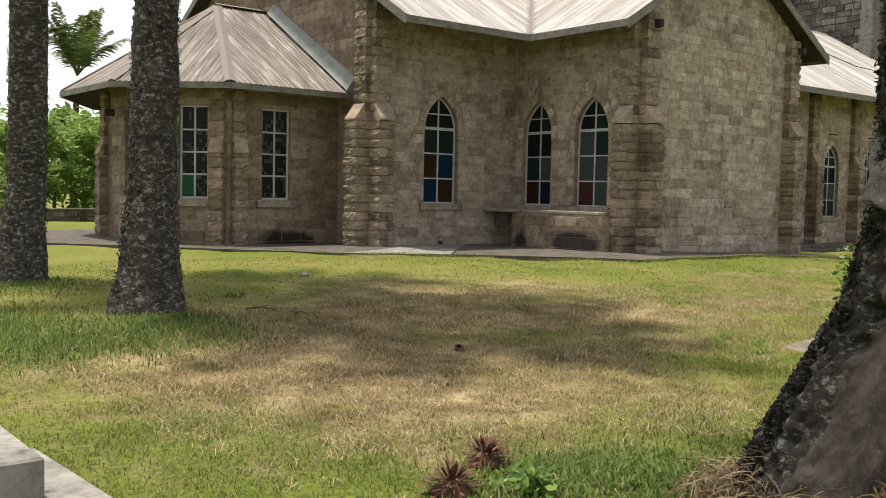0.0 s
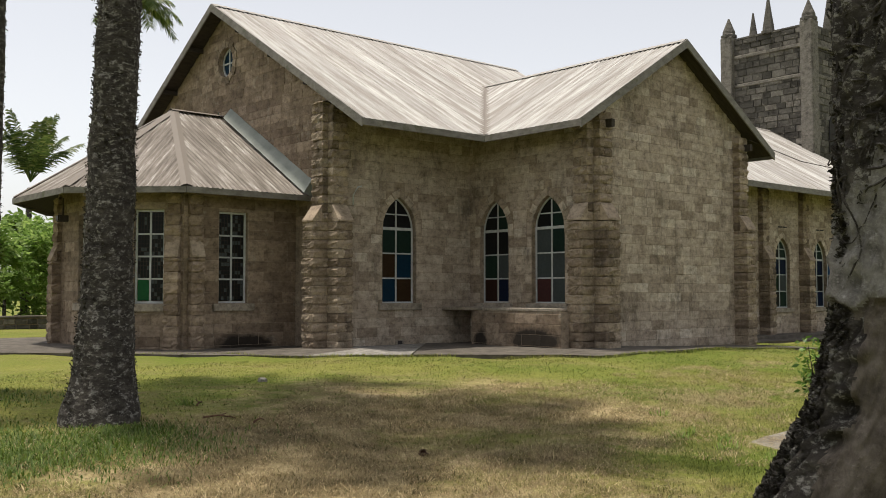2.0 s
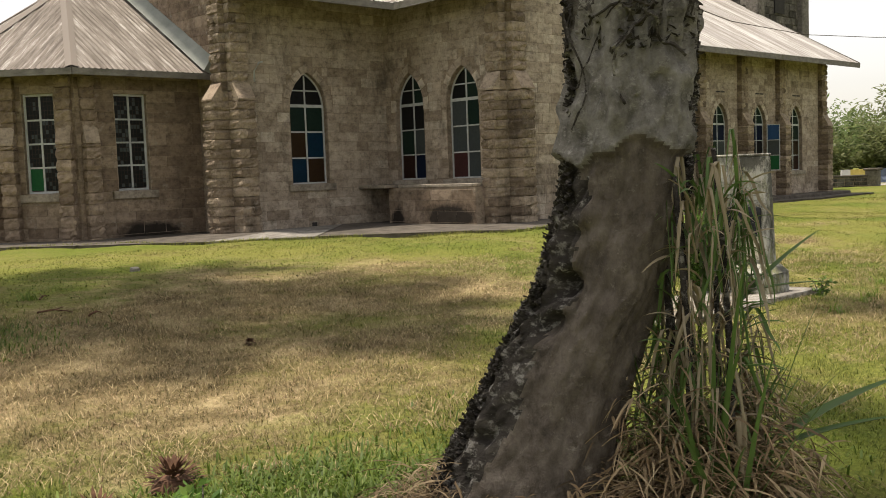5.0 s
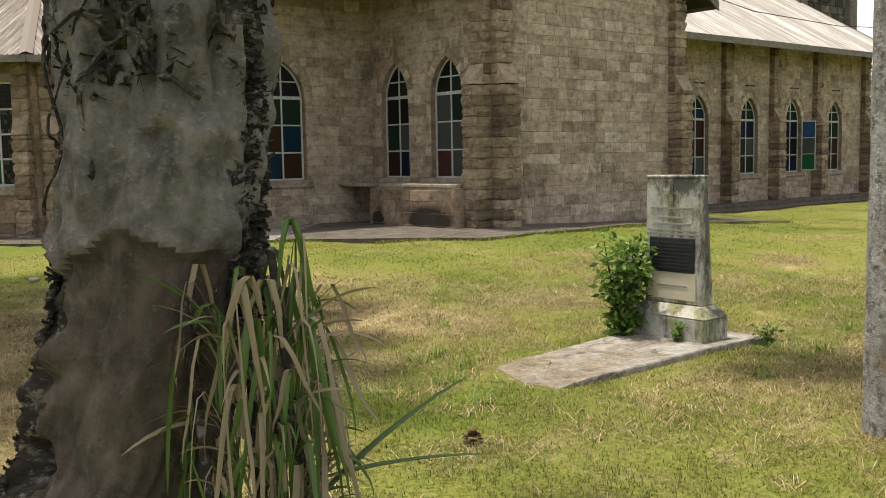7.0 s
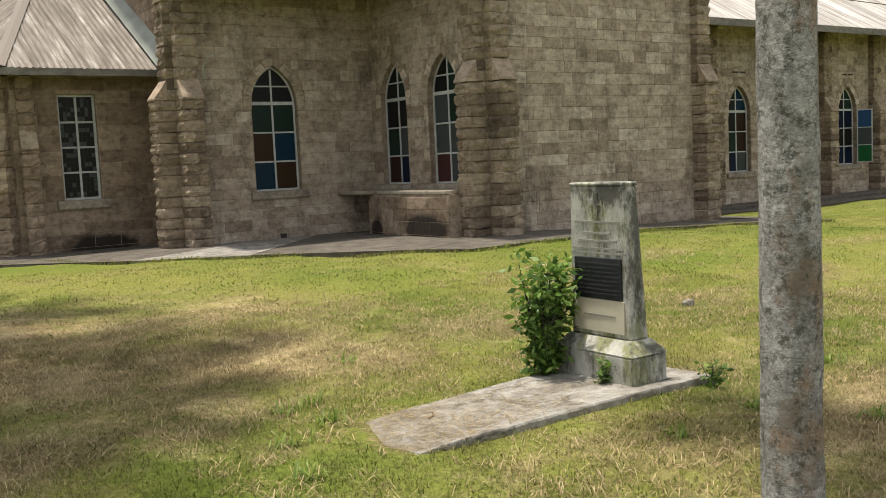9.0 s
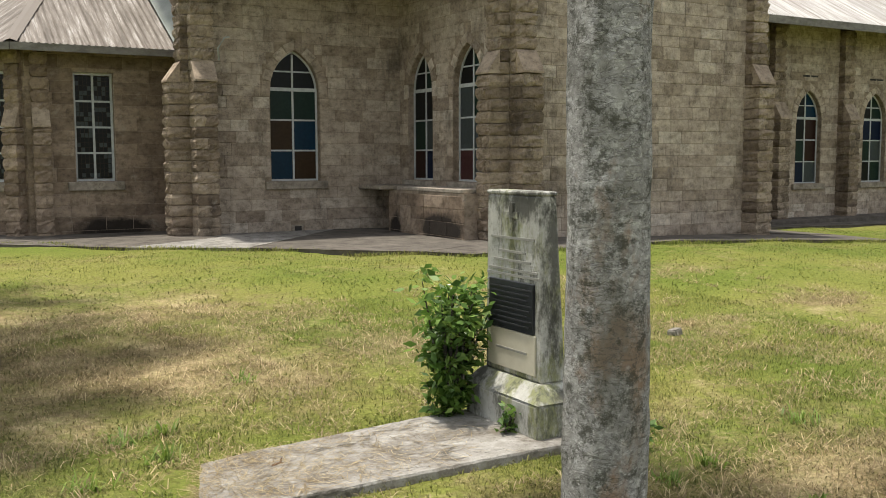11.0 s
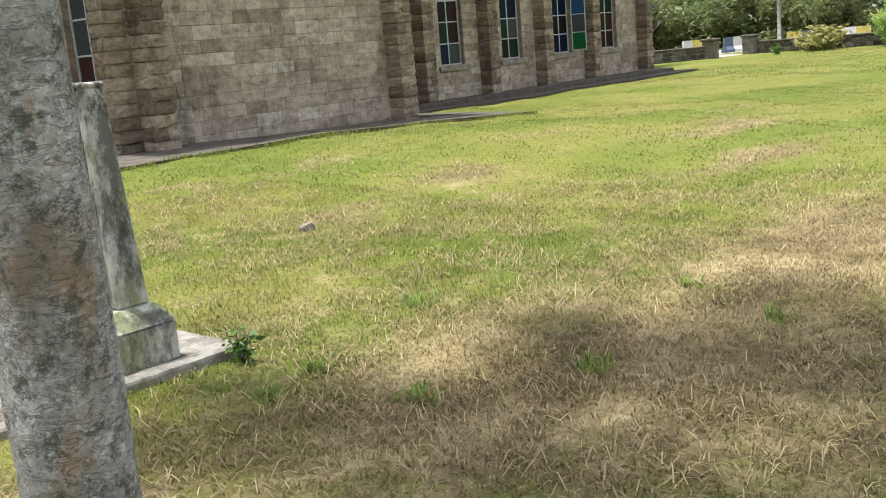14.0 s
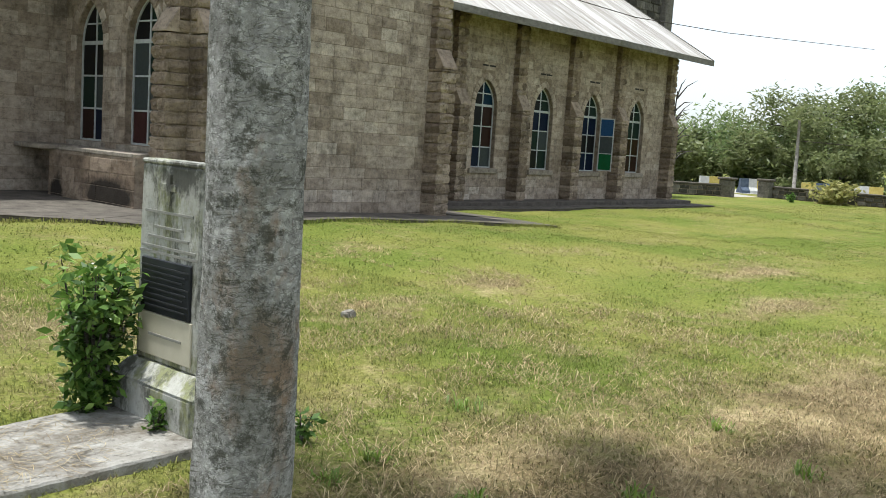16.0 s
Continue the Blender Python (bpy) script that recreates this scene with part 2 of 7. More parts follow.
# ---- mesh helpers ----
class Geo:
    """Collects vertices, faces and optional UVs for one mesh."""

    def __init__(self):
        self.v, self.f, self.uv = [], [], []

    def add(self, verts, faces):
        o = len(self.v)
        self.v.extend(verts)
        self.f.extend([tuple(i + o for i in f) for f in faces])

    def box(self, x0, x1, y0, y1, z0, z1, m=None):
        c = [(x, y, z) for z in (z0, z1) for y in (y0, y1) for x in (x0, x1)]
        if m is not None:
            c = [tuple(m @ Vector(p)) for p in c]
        self.add(c, [(0, 2, 3, 1), (4, 5, 7, 6), (0, 1, 5, 4), (2, 6, 7, 3), (0, 4, 6, 2), (1, 3, 7, 5)])

    def tube(self, pts, radii, n=8, cap=True):
        """A tube along points with a radius at each."""
        o = len(self.v)
        for i, p in enumerate(pts):
            p = Vector(p)
            d = (Vector(pts[min(i + 1, len(pts) - 1)]) - Vector(pts[max(i - 1, 0)])).normalized()
            a = d.cross(Vector((0, 0, 1)) if abs(d.z) < 0.9 else Vector((1, 0, 0))).normalized()
            b = d.cross(a)
            for k in range(n):
                t = 2 * math.pi * k / n
                self.v.append(tuple(p + radii[i] * (math.cos(t) * a + math.sin(t) * b)))
        for i in range(len(pts) - 1):
            for k in range(n):
                k2 = (k + 1) % n
                self.f.append((o + i * n + k, o + i * n + k2, o + (i + 1) * n + k2, o + (i + 1) * n + k))
        if cap:
            self.f.append(tuple(o + k for k in range(n)))
            self.f.append(tuple(o + (len(pts) - 1) * n + k for k in reversed(range(n))))

    def mesh(self, name, mat, smooth=False):
        me = bpy.data.meshes.new(name)
        me.from_pydata(self.v, [], self.f)
        if mat:
            me.materials.append(mat)
        if smooth:
            me.polygons.foreach_set("use_smooth", [True] * len(me.polygons))
        me.validate()
        me.update()
        if self.uv:
            lay = me.uv_layers.new(name="UVMap")
            for lp in me.loops:
                lay.data[lp.index].uv = self.uv[lp.vertex_index]
        return me


def recalc(me):
    b = bmesh.new()
    b.from_mesh(me)
    bmesh.ops.recalc_face_normals(b, faces=b.faces)
    b.to_mesh(me)
    b.free()
    return me


def part(name, geo, mat, parent, label="", smooth=False, fix=True, kind=""):
    me = geo.mesh(name, mat, smooth) if isinstance(geo, Geo) else geo
    if fix and isinstance(geo, Geo):
        recalc(me)
    ob = new(name, me)
    ob.parent = parent
    return tagged(ob, label, kind=kind)


def thing(name, label, category, group="", loc=(0, 0, 0), kind=""):
    ob = new(name)
    ob.location = loc
    ob.empty_display_size = 0.2
    return tagged(ob, label, category, group, kind)


def bevel_mesh(me, width, seg=1):
    b = bmesh.new()
    b.from_mesh(me)
    bmesh.ops.remove_doubles(b, verts=b.verts, dist=1e-5)
    bmesh.ops.bevel(b, geom=list(b.edges), offset=width, segments=seg, affect="EDGES", profile=0.6)
    bmesh.ops.recalc_face_normals(b, faces=b.faces)
    b.to_mesh(me)
    b.free()
    return me


def smoothstep(a, b, x):
    t = np.clip((np.asarray(x, float) - a) / (b - a), 0, 1)
    return t * t * (3 - 2 * t)


def ground_z(x, y):
    """Height of the lawn: nearly level, a little higher towards the chancel, lower along the nave."""
    x, y = np.asarray(x, float), np.asarray(y, float)
    rise = 0.24 * smoothstep(5.0, 13.0, y) * (1 - smoothstep(20.0, 29.0, x))
    fall = 0.10 * smoothstep(22.0, 32.0, x)
    lumps = 0.025 * np.sin(0.9 * x + 0.4) * np.cos(1.1 * y) + 0.015 * np.sin(2.3 * x - 1.7 * y)
    near = 1 - smoothstep(25.0, 40.0, np.hypot(x - 10, y - 6))
    return 0.92 + rise - fall + lumps * near


def gz(x, y):
    return float(ground_z(x, y))


# ---- ground: one sheet to the horizon ----
# mown patches where the cut grass has dried: centre, half-sizes, dryness
DRY = [(9.3, 10.2, 3.4, 2.6, 0.34), (10.6, 7.6, 2.6, 1.5, 0.30), (6.6, 8.6, 2.2, 2.0, 0.26), (5.8, 5.6, 2.5, 1.9, 0.40), (8.8, 6.1, 1.6, 0.9, 0.26), (14.6, 2.6, 3.6, 2.2, 0.26), (12.6, 2.4, 2.2, 1.8, 0.22), (16.2, 0.6, 3.0, 1.6, 0.22), (5.2, 7.4, 2.6, 1.4, 0.32), (13.7, 7.6, 1.3, 0.7, 0.20),
       (16.2, 7.2, 1.2, 0.5, 0.22), (24.2, 6.6, 1.8, 0.5, 0.34), (21.0, 4.9, 1.7, 0.5, 0.34), (18.6, 7.6, 1.0, 0.5, 0.24), (17.2, 2.6, 1.6, 0.8, 0.26)]


def lawn_colour(nt):
    """Green, straw and brown of the lawn over the plan; also used for its blades."""
    d = math_node(nt, "ADD", math_node(nt, "MULTIPLY", world_noise(nt, 0.62, 6, 0.68, (1, 1, 0)), 0.85), math_node(nt, "MULTIPLY", world_noise(nt, 3.1, 6, 0.74, (1, 1, 0)), 0.9))
    d = math_node(nt, "ADD", d, math_node(nt, "MULTIPLY", world_noise(nt, 11.0, 4, 0.7, (1, 1, 0)), 0.5))
    d = math_node(nt, "SUBTRACT", d, 0.91)
    for x, y, rx, ry, wt in DRY:
        geo = nt.nodes.new("ShaderNodeNewGeometry")
        mp = nt.nodes.new("ShaderNodeMapping")
        mp.inputs["Scale"].default_value = (1 / rx, 1 / ry, 0)
        mp.inputs["Location"].default_value = (-x / rx, -y / ry, 0)
        nt.links.new(geo.outputs["Position"], mp.inputs[0])
        ln = nt.nodes.new("ShaderNodeVectorMath")
        ln.operation = "LENGTH"
        nt.links.new(mp.outputs[0], ln.inputs[0])
        d = math_node(nt, "ADD", d, math_node(nt, "MULTIPLY", math_node(nt, "SUBTRACT", 1.25, ln.outputs["Value"], clamp=True), wt))
    green = mix(nt, ramp(nt, world_noise(nt, 0.3, 4, 0.55, (1, 1, 0)), [(0.38, (0, 0, 0)), (0.62, (1, 1, 1))]), (0.135, 0.172, 0.032), (0.208, 0.213, 0.056))
    dry = ramp(nt, world_noise(nt, 1.6, 5, 0.65, (1, 1, 0)), [(0.36, (0.15, 0.112, 0.062)), (0.50, (0.26, 0.20, 0.112)), (0.62, (0.42, 0.335, 0.20))])
    return mix(nt, ramp(nt, d, [(0.22, (0, 0, 0)), (0.62, (0.9, 0.9, 0.9))]), green, dry)


def ground_material():
    m, nt, bs = material("mown_lawn_soil", 0.95, spec=0.08)
    fine = world_noise(nt, 24.0, 6, 0.75)
    setc(nt, bs, mix(nt, 1.0, lawn_colour(nt), ramp(nt, fine, [(0.32, (0.45, 0.42, 0.38)), (0.5, (0.85, 0.84, 0.80)), (0.68, (1.15, 1.15, 1.1))]), "MULTIPLY"))
    bump(nt, fine, 0.6, 0.03, bs)
    return m


M_GROUND = ground_material()


def axis_steps(lo, hi, step, far):
    mid = list(np.arange(lo, hi + step / 2, step))
    out, s = [], step
    a, b = lo, hi
    left, right = [], []
    while b < far:
        s *= 1.35
        a, b = a - s, b + s
        left.append(a)
        right.append(b)
    return np.array(left[::-1] + mid + right)


def build_ground():
    xs, ys = axis_steps(-6, 36, 0.3, 1500), axis_steps(-8, 22, 0.3, 1500)
    X, Y = np.meshgrid(xs, ys)
    rng = np.random.default_rng(3)
    Z = ground_z(X, Y) + rng.normal(0, 0.006, X.shape)
    v = np.stack([X.ravel(), Y.ravel(), Z.ravel()], 1)
    n = len(xs)
    i = (np.arange(len(ys) - 1)[:, None] * n + np.arange(n - 1)).ravel()
    me = bpy.data.meshes.new("ground")
    me.from_pydata(v.tolist(), [], np.stack([i, i + 1, i + n + 1, i + n], 1).tolist())
    me.materials.append(M_GROUND)
    me.polygons.foreach_set("use_smooth", [True] * len(me.polygons))
    tagged(new("ground", me), "mown lawn of green and straw-dry grass on sandy soil", "lawn", kind="structure")


build_ground()


# ---- stone pieces ----
RNG = random.Random(11)
_block_cache = {}


def ashlar_mesh(w, h, proud, mat, variant):
    """A dressed block, w along the wall, h high, with softened edges; its back lies in the wall's face."""
    w, h = max(0.04, round(w, 2)), round(h, 3)
    key = ("ashlar", w, h, proud, mat.name, variant)
    if key not in _block_cache:
        r = random.Random(hash((w, h, variant)) & 0xFFFF)
        g, b = Geo(), 0.008
        j = [r.uniform(-0.004, 0.004) for _ in range(4)]
        x0, x1, z0, z1 = -w / 2 + 0.004, w / 2 - 0.004, -h / 2 + 0.004, h / 2 - 0.004
        p = [proud + k for k in j]
        g.add([(x0, -0.02, z0), (x1, -0.02, z0), (x1, -0.02, z1), (x0, -0.02, z1),
               (x0, proud * 0.35, z0), (x1, proud * 0.35, z0), (x1, proud * 0.35, z1), (x0, proud * 0.35, z1),
               (x0 + b, p[0], z0 + b), (x1 - b, p[1], z0 + b), (x1 - b, p[2], z1 - b), (x0 + b, p[3], z1 - b)],
              [(0, 1, 5, 4), (1, 2, 6, 5), (2, 3, 7, 6), (3, 0, 4, 7), (4, 5, 9, 8), (5, 6, 10, 9), (6, 7, 11, 10), (7, 4, 8, 11), (8, 9, 10, 11)])
        _block_cache[key] = recalc(g.mesh("stone", mat))
    return _block_cache[key]


def rock_mesh(w, d, h, mat, variant):
    """A rock-faced block of a pier: bulging sides with rough, drafted edges."""
    w, d, h = round(w, 2), round(d, 2), round(h, 3)
    key = ("rock", w, d, h, mat.name, variant)
    if key not in _block_cache:
        r = random.Random(variant * 77 + int(w * 100) + int(d * 1000))
        g = Geo()
        rings = []
        levels = ((-h / 2 + 0.003, 0.010), (-h / 2 + 0.022, -0.004), (-h * 0.12, -0.016), (h * 0.2, -0.014), (h / 2 - 0.022, -0.004), (h / 2 - 0.003, 0.010))
        for k, (z, inset) in enumerate(levels):
            a, b = w / 2 - inset, d - inset
            ring = [(-a, 0), (-a, b * 0.55), (-a, b), (-a * 0.45, b), (a * 0.1, b), (a * 0.55, b), (a, b), (a, b * 0.55), (a, 0)]
            j = 0.020 if 0 < k < 5 else 0.008
            rings.append([(x + (r.uniform(-j, j) if y > 0 else 0), y + (r.uniform(-j * 1.2, j) if y > 0 else 0), z + r.uniform(-0.004, 0.004)) for x, y in ring])
        for ring in rings:
            g.v.extend(ring)
        n = 9
        for k in range(5):
            for i in range(n - 1):
                g.f.append((k * n + i, k * n + i + 1, (k + 1) * n + i + 1, (k + 1) * n + i))
        g.f.append(tuple(range(n)))
        g.f.append(tuple(5 * n + i for i in reversed(range(n))))
        _block_cache[key] = recalc(g.mesh("stone", mat))
    return _block_cache[key]


def place(mesh_data, parent, m):
    ob = new("stone", mesh_data)
    ob.parent = parent
    ob.matrix_basis = m
    return ob


def frame_of(p, u, n):
    """Pose with x along u, y along the outward normal n, at p."""
    return Matrix(((u[0], n[0], 0, p[0]), (u[1], n[1], 0, p[1]), (0, 0, 1, p[2]), (0, 0, 0, 1)))


# ---- openings ----
class Opening:
    def __init__(self, u0, u1, z0, z1, spring=None):
        self.u0, self.u1, self.z0, self.z1, self.spring = u0, u1, z0, z1, spring
        self.c, self.a = (u0 + u1) / 2, (u1 - u0) / 2
        if spring is not None:
            rise = z1 - spring
            self.R = (self.a ** 2 + rise ** 2) / (2 * self.a)

    def half(self, z, grow=0.0):
        if self.spring is None or z <= self.spring:
            return self.a + grow
        R = self.R + grow
        h = z - self.spring
        return max(0.0, math.sqrt(max(0.0, R * R - h * h)) - (self.R - self.a))

    def outline(self, grow=0.0, n=9):
        if self.spring is None:
            return [(self.u0 - grow, self.z0 - grow), (self.u1 + grow, self.z0 - grow), (self.u1 + grow, self.z1 + grow), (self.u0 - grow, self.z1 + grow)]
        top = self.spring + math.sqrt(max(0, (self.R + grow) ** 2 - (self.R - self.a) ** 2))
        zs = [self.spring + (top - self.spring) * math.sin(math.pi / 2 * i / n) for i in range(n + 1)]
        pts = [(self.c - self.a - grow, self.z0 - grow), (self.c + self.a + grow, self.z0 - grow)]
        pts += [(self.c + self.half(z, grow), z) for z in zs[:-1]] + [(self.c, top)]
        pts += [(self.c - self.half(z, grow), z) for z in zs[-2::-1]]
        return pts


def extruded(loops, to3, depth):
    """A slab with holes: loops[0] outline, the rest holes, in (u, z); to3(u, z, d) with d into the wall."""
    from mathutils.geometry import tessellate_polygon
    g = Geo()
    flat = [p for lp in loops for p in lp]
    tris = tessellate_polygon([[Vector((u, z, 0)) for u, z in lp] for lp in loops])
    n = len(flat)
    g.v = [to3(u, z, 0) for u, z in flat] + [to3(u, z, depth) for u, z in flat]
    g.f = [tuple(t) for t in tris] + [tuple(i + n for i in reversed(t)) for t in tris]
    o = 0
    for lp in loops:
        k = len(lp)
        for i in range(k):
            j = (i + 1) % k
            g.f.append((o + i, o + j, o + j + n, o + i + n))
        o += k
    return g


def lay_stones(parent, p0, u, n, length, zlo, top, openings, course, lengths, mat, mat_joined, limit=300, proud=0.009, blocked=(), u_from=0.0, order=None):
    """Courses of blocks in running bond over a wall face; the first `limit` in `order` are pieces of their own, the rest one mesh."""
    blocks = []
    z, row = zlo, 0
    while True:
        h = course * RNG.choice((0.92, 1.0, 1.0, 1.08))
        zm = z + h / 2
        free = [(u_from, length)]
        cut = top(zm + h * 0.3)
        if cut is None:
            break
        free = [(max(u_from, cut[0]), min(length, cut[1]))]
        for op in openings:
            lo, hi = op.z0 - 0.02, op.z1 + (0.19 if op.spring else 0.02)
            if z + h < lo + 0.05 or z > hi:
                continue
            ring = 0.20 if op.spring is not None and zm > op.spring - 0.12 else 0.015
            zz = max(op.z0, z if op.spring is not None else zm)
            hw = op.half(zz, ring)
            if hw > 0.01:
                free = [q for a, b in free for q in ((a, min(b, op.c - hw)), (max(a, op.c + hw), b)) if q[1] - q[0] > 0.06]
        for a0, a1, za, zb in blocked:
            if za < zm < zb:
                free = [q for a, b in free for q in ((a, min(b, a0)), (max(a, a1), b)) if q[1] - q[0] > 0.06]
        for a, b in free:
            x = a - (RNG.uniform(0, lengths[0]) if row % 2 else 0)
            while x < b - 1e-6:
                w = RNG.uniform(*lengths)
                s, e = max(x, a), min(x + w, b)
                if b - e < 0.12:
                    e = b
                if e - s > 0.05:
                    blocks.append(((s + e) / 2, zm, e - s, h))
                x = e if e == b else x + w
        z += h
        row += 1
    if order:
        blocks.sort(key=lambda q: order(q[0], q[1]))
    rest = Geo()
    for i, (c, zm, w, h) in enumerate(blocks):
        p = (p0[0] + u[0] * c, p0[1] + u[1] * c, zm)
        m = frame_of(p, u, n)
        if i < limit:
            place(ashlar_mesh(w, h, proud, mat, i % 3), parent, m)
        else:
            me = ashlar_mesh(w, h, proud, mat, i % 3)
            rest.add([tuple(m @ v.co) for v in me.vertices], [tuple(f.vertices) for f in me.polygons])
    if rest.v:
        part("distant_stonework", rest, mat_joined, parent, kind="stuff", fix=False)


def lay_arch(parent, p0, u, n, op, mat, proud=0.017, ring=0.19):
    """Wedge-shaped stones round a pointed arch."""
    zs = [op.spring - 0.12] + [op.spring + (op.z1 - op.spring) * t for t in (0.22, 0.45, 0.68, 0.9)]
    for side in (-1, 1):
        inner = [(op.c + side * op.half(z), z) for z in zs] + [(op.c, op.z1)]
        for k in range(len(inner) - 1):
            (a, za), (b, zb) = inner[k], inner[k + 1]
            t = Vector((b - a, zb - za)).normalized()
            o1 = Vector((t.y, -t.x)) * side
            if o1.x * side < 0 and k < 4:
                o1 = -o1
            o1 = Vector((abs(o1.x) * side, abs(o1.y)))
            oa = (a + o1.x * ring, za + (o1.y * ring if k else 0))
            ob_ = (b + o1.x * ring, zb + o1.y * ring)
            if k == len(inner) - 2:
                ob_ = (op.c, op.z1 + ring * 1.15)
            g = Geo()
            quad = [(a, za), (b, zb), ob_, oa]
            cx, cz = sum(q[0] for q in quad) / 4, sum(q[1] for q in quad) / 4
            f = lambda q, s, d: (p0[0] + u[0] * (cx + (q[0] - cx) * s) + n[0] * d, p0[1] + u[1] * (cx + (q[0] - cx) * s) + n[1] * d, cz + (q[1] - cz) * s)
            g.add([f(q, 0.985, -0.02) for q in quad] + [f(q, 0.97, proud * 0.6) for q in quad] + [f(q, 0.88, proud) for q in quad],
                  [(i, (i + 1) % 4, (i + 1) % 4 + 4, i + 4) for i in range(4)] + [(i + 4, (i + 1) % 4 + 4, (i + 1) % 4 + 8, i + 8) for i in range(4)] + [(8, 9, 10, 11)])
            part("voussoir", g, mat, parent)


def bar_box(g, m, u0, u1, d0, d1, z0, z1):
    g.box(u0, u1, d0, d1, z0, z1, m)


def arched_window(parent, name, p0, u, n, op, colours, setback=0.16, transom=None, sill_out=0.09):
    """Metal-framed pointed window: two lights, three rows of coloured panes, a heavier transom and a tracery head."""
    win = new(name)
    win.parent = parent
    m = frame_of((p0[0], p0[1], 0), u, n)
    d = -setback
    fw, g = 0.038, Geo()
    out_, inn = op.outline(0.0, 12), op.outline(-fw, 12)
    k = len(out_)
    for dd in (d + 0.03, d - 0.03):
        g.v.extend([tuple(m @ Vector((a, dd, z))) for a, z in out_] + [tuple(m @ Vector((a, dd, z))) for a, z in inn])
    for i in range(k):
        j = (i + 1) % k
        g.f += [(i, j, k + j, k + i), (2 * k + i, 3 * k + i, 3 * k + j, 2 * k + j), (k + i, k + j, 3 * k + j, 3 * k + i), (i, 2 * k + i, 2 * k + j, j)]
    part("window_frame", g, M_FRAME, win)
    tr = transom or op.spring + 0.04
    rows = [op.z0 + (tr - op.z0) * t for t in (0, 1 / 3, 2 / 3, 1)]
    g = Geo()
    bar_box(g, m, op.c - 0.02, op.c + 0.02, d - 0.02, d + 0.022, op.z0 + fw, op.z1 - 0.08)
    part("mullion", g, M_FRAME, win)
    zc = tr + (op.z1 - tr) * 0.46
    for z, t in ((rows[1], 0.017), (rows[2], 0.017), (tr, 0.036), (zc, 0.015)):
        g = Geo()
        hw = op.half(z) - fw * 0.6
        bar_box(g, m, op.c - hw, op.c + hw, d - 0.018, d + 0.018 + t * 0.2, z - t, z + t)
        part("glazing_bar", g, M_FRAME, win)
    for i, c in enumerate(colours[:6]):
        r, col = 2 - i // 2, i % 2
        a0, a1 = (op.u0 + fw * 0.7, op.c - 0.015) if col == 0 else (op.c + 0.015, op.u1 - fw * 0.7)
        g = Geo()
        bar_box(g, m, a0, a1, d - 0.004 - 0.001 * col, d + 0.004, rows[r] + 0.012, rows[r + 1] - 0.012)
        part("pane", g, GLASS[c], win)
    for i, c in enumerate((colours[6:] or "kk") * 2):
        if i > 3:
            break
        z0, z1 = ((tr + 0.03, zc - 0.012), (zc + 0.012, op.z1 - 0.05))[i // 2]
        s = (-1, 1)[i % 2]
        zz = [z0 + (z1 - z0) * t for t in (0, 0.35, 0.7, 1)]
        edge = [(op.c + s * max(0.016, op.half(z) - fw * 0.7), z) for z in zz]
        poly = [(op.c + s * 0.014, z0)] + edge + [(op.c + s * 0.014, z1)]
        g = Geo()
        q = len(poly)
        g.v = [tuple(m @ Vector((a, d + 0.004, z))) for a, z in poly] + [tuple(m @ Vector((a, d - 0.004, z))) for a, z in poly]
        g.f = [tuple(range(q)), tuple(range(2 * q - 1, q - 1, -1))] + [(a, (a + 1) % q, (a + 1) % q + q, a + q) for a in range(q)]
        part("pane", g, GLASS[c], win)
    g = Geo()
    ext = 0.14
    bar_box(g, m, op.u0 - ext, op.u1 + ext, -setback - 0.02, sill_out, op.z0 - 0.17, op.z0 - 0.01)
    me = bevel_mesh(g.mesh("window_sill", M_SILL), 0.012)
    part("window_sill", me, M_SILL, win)
    return win


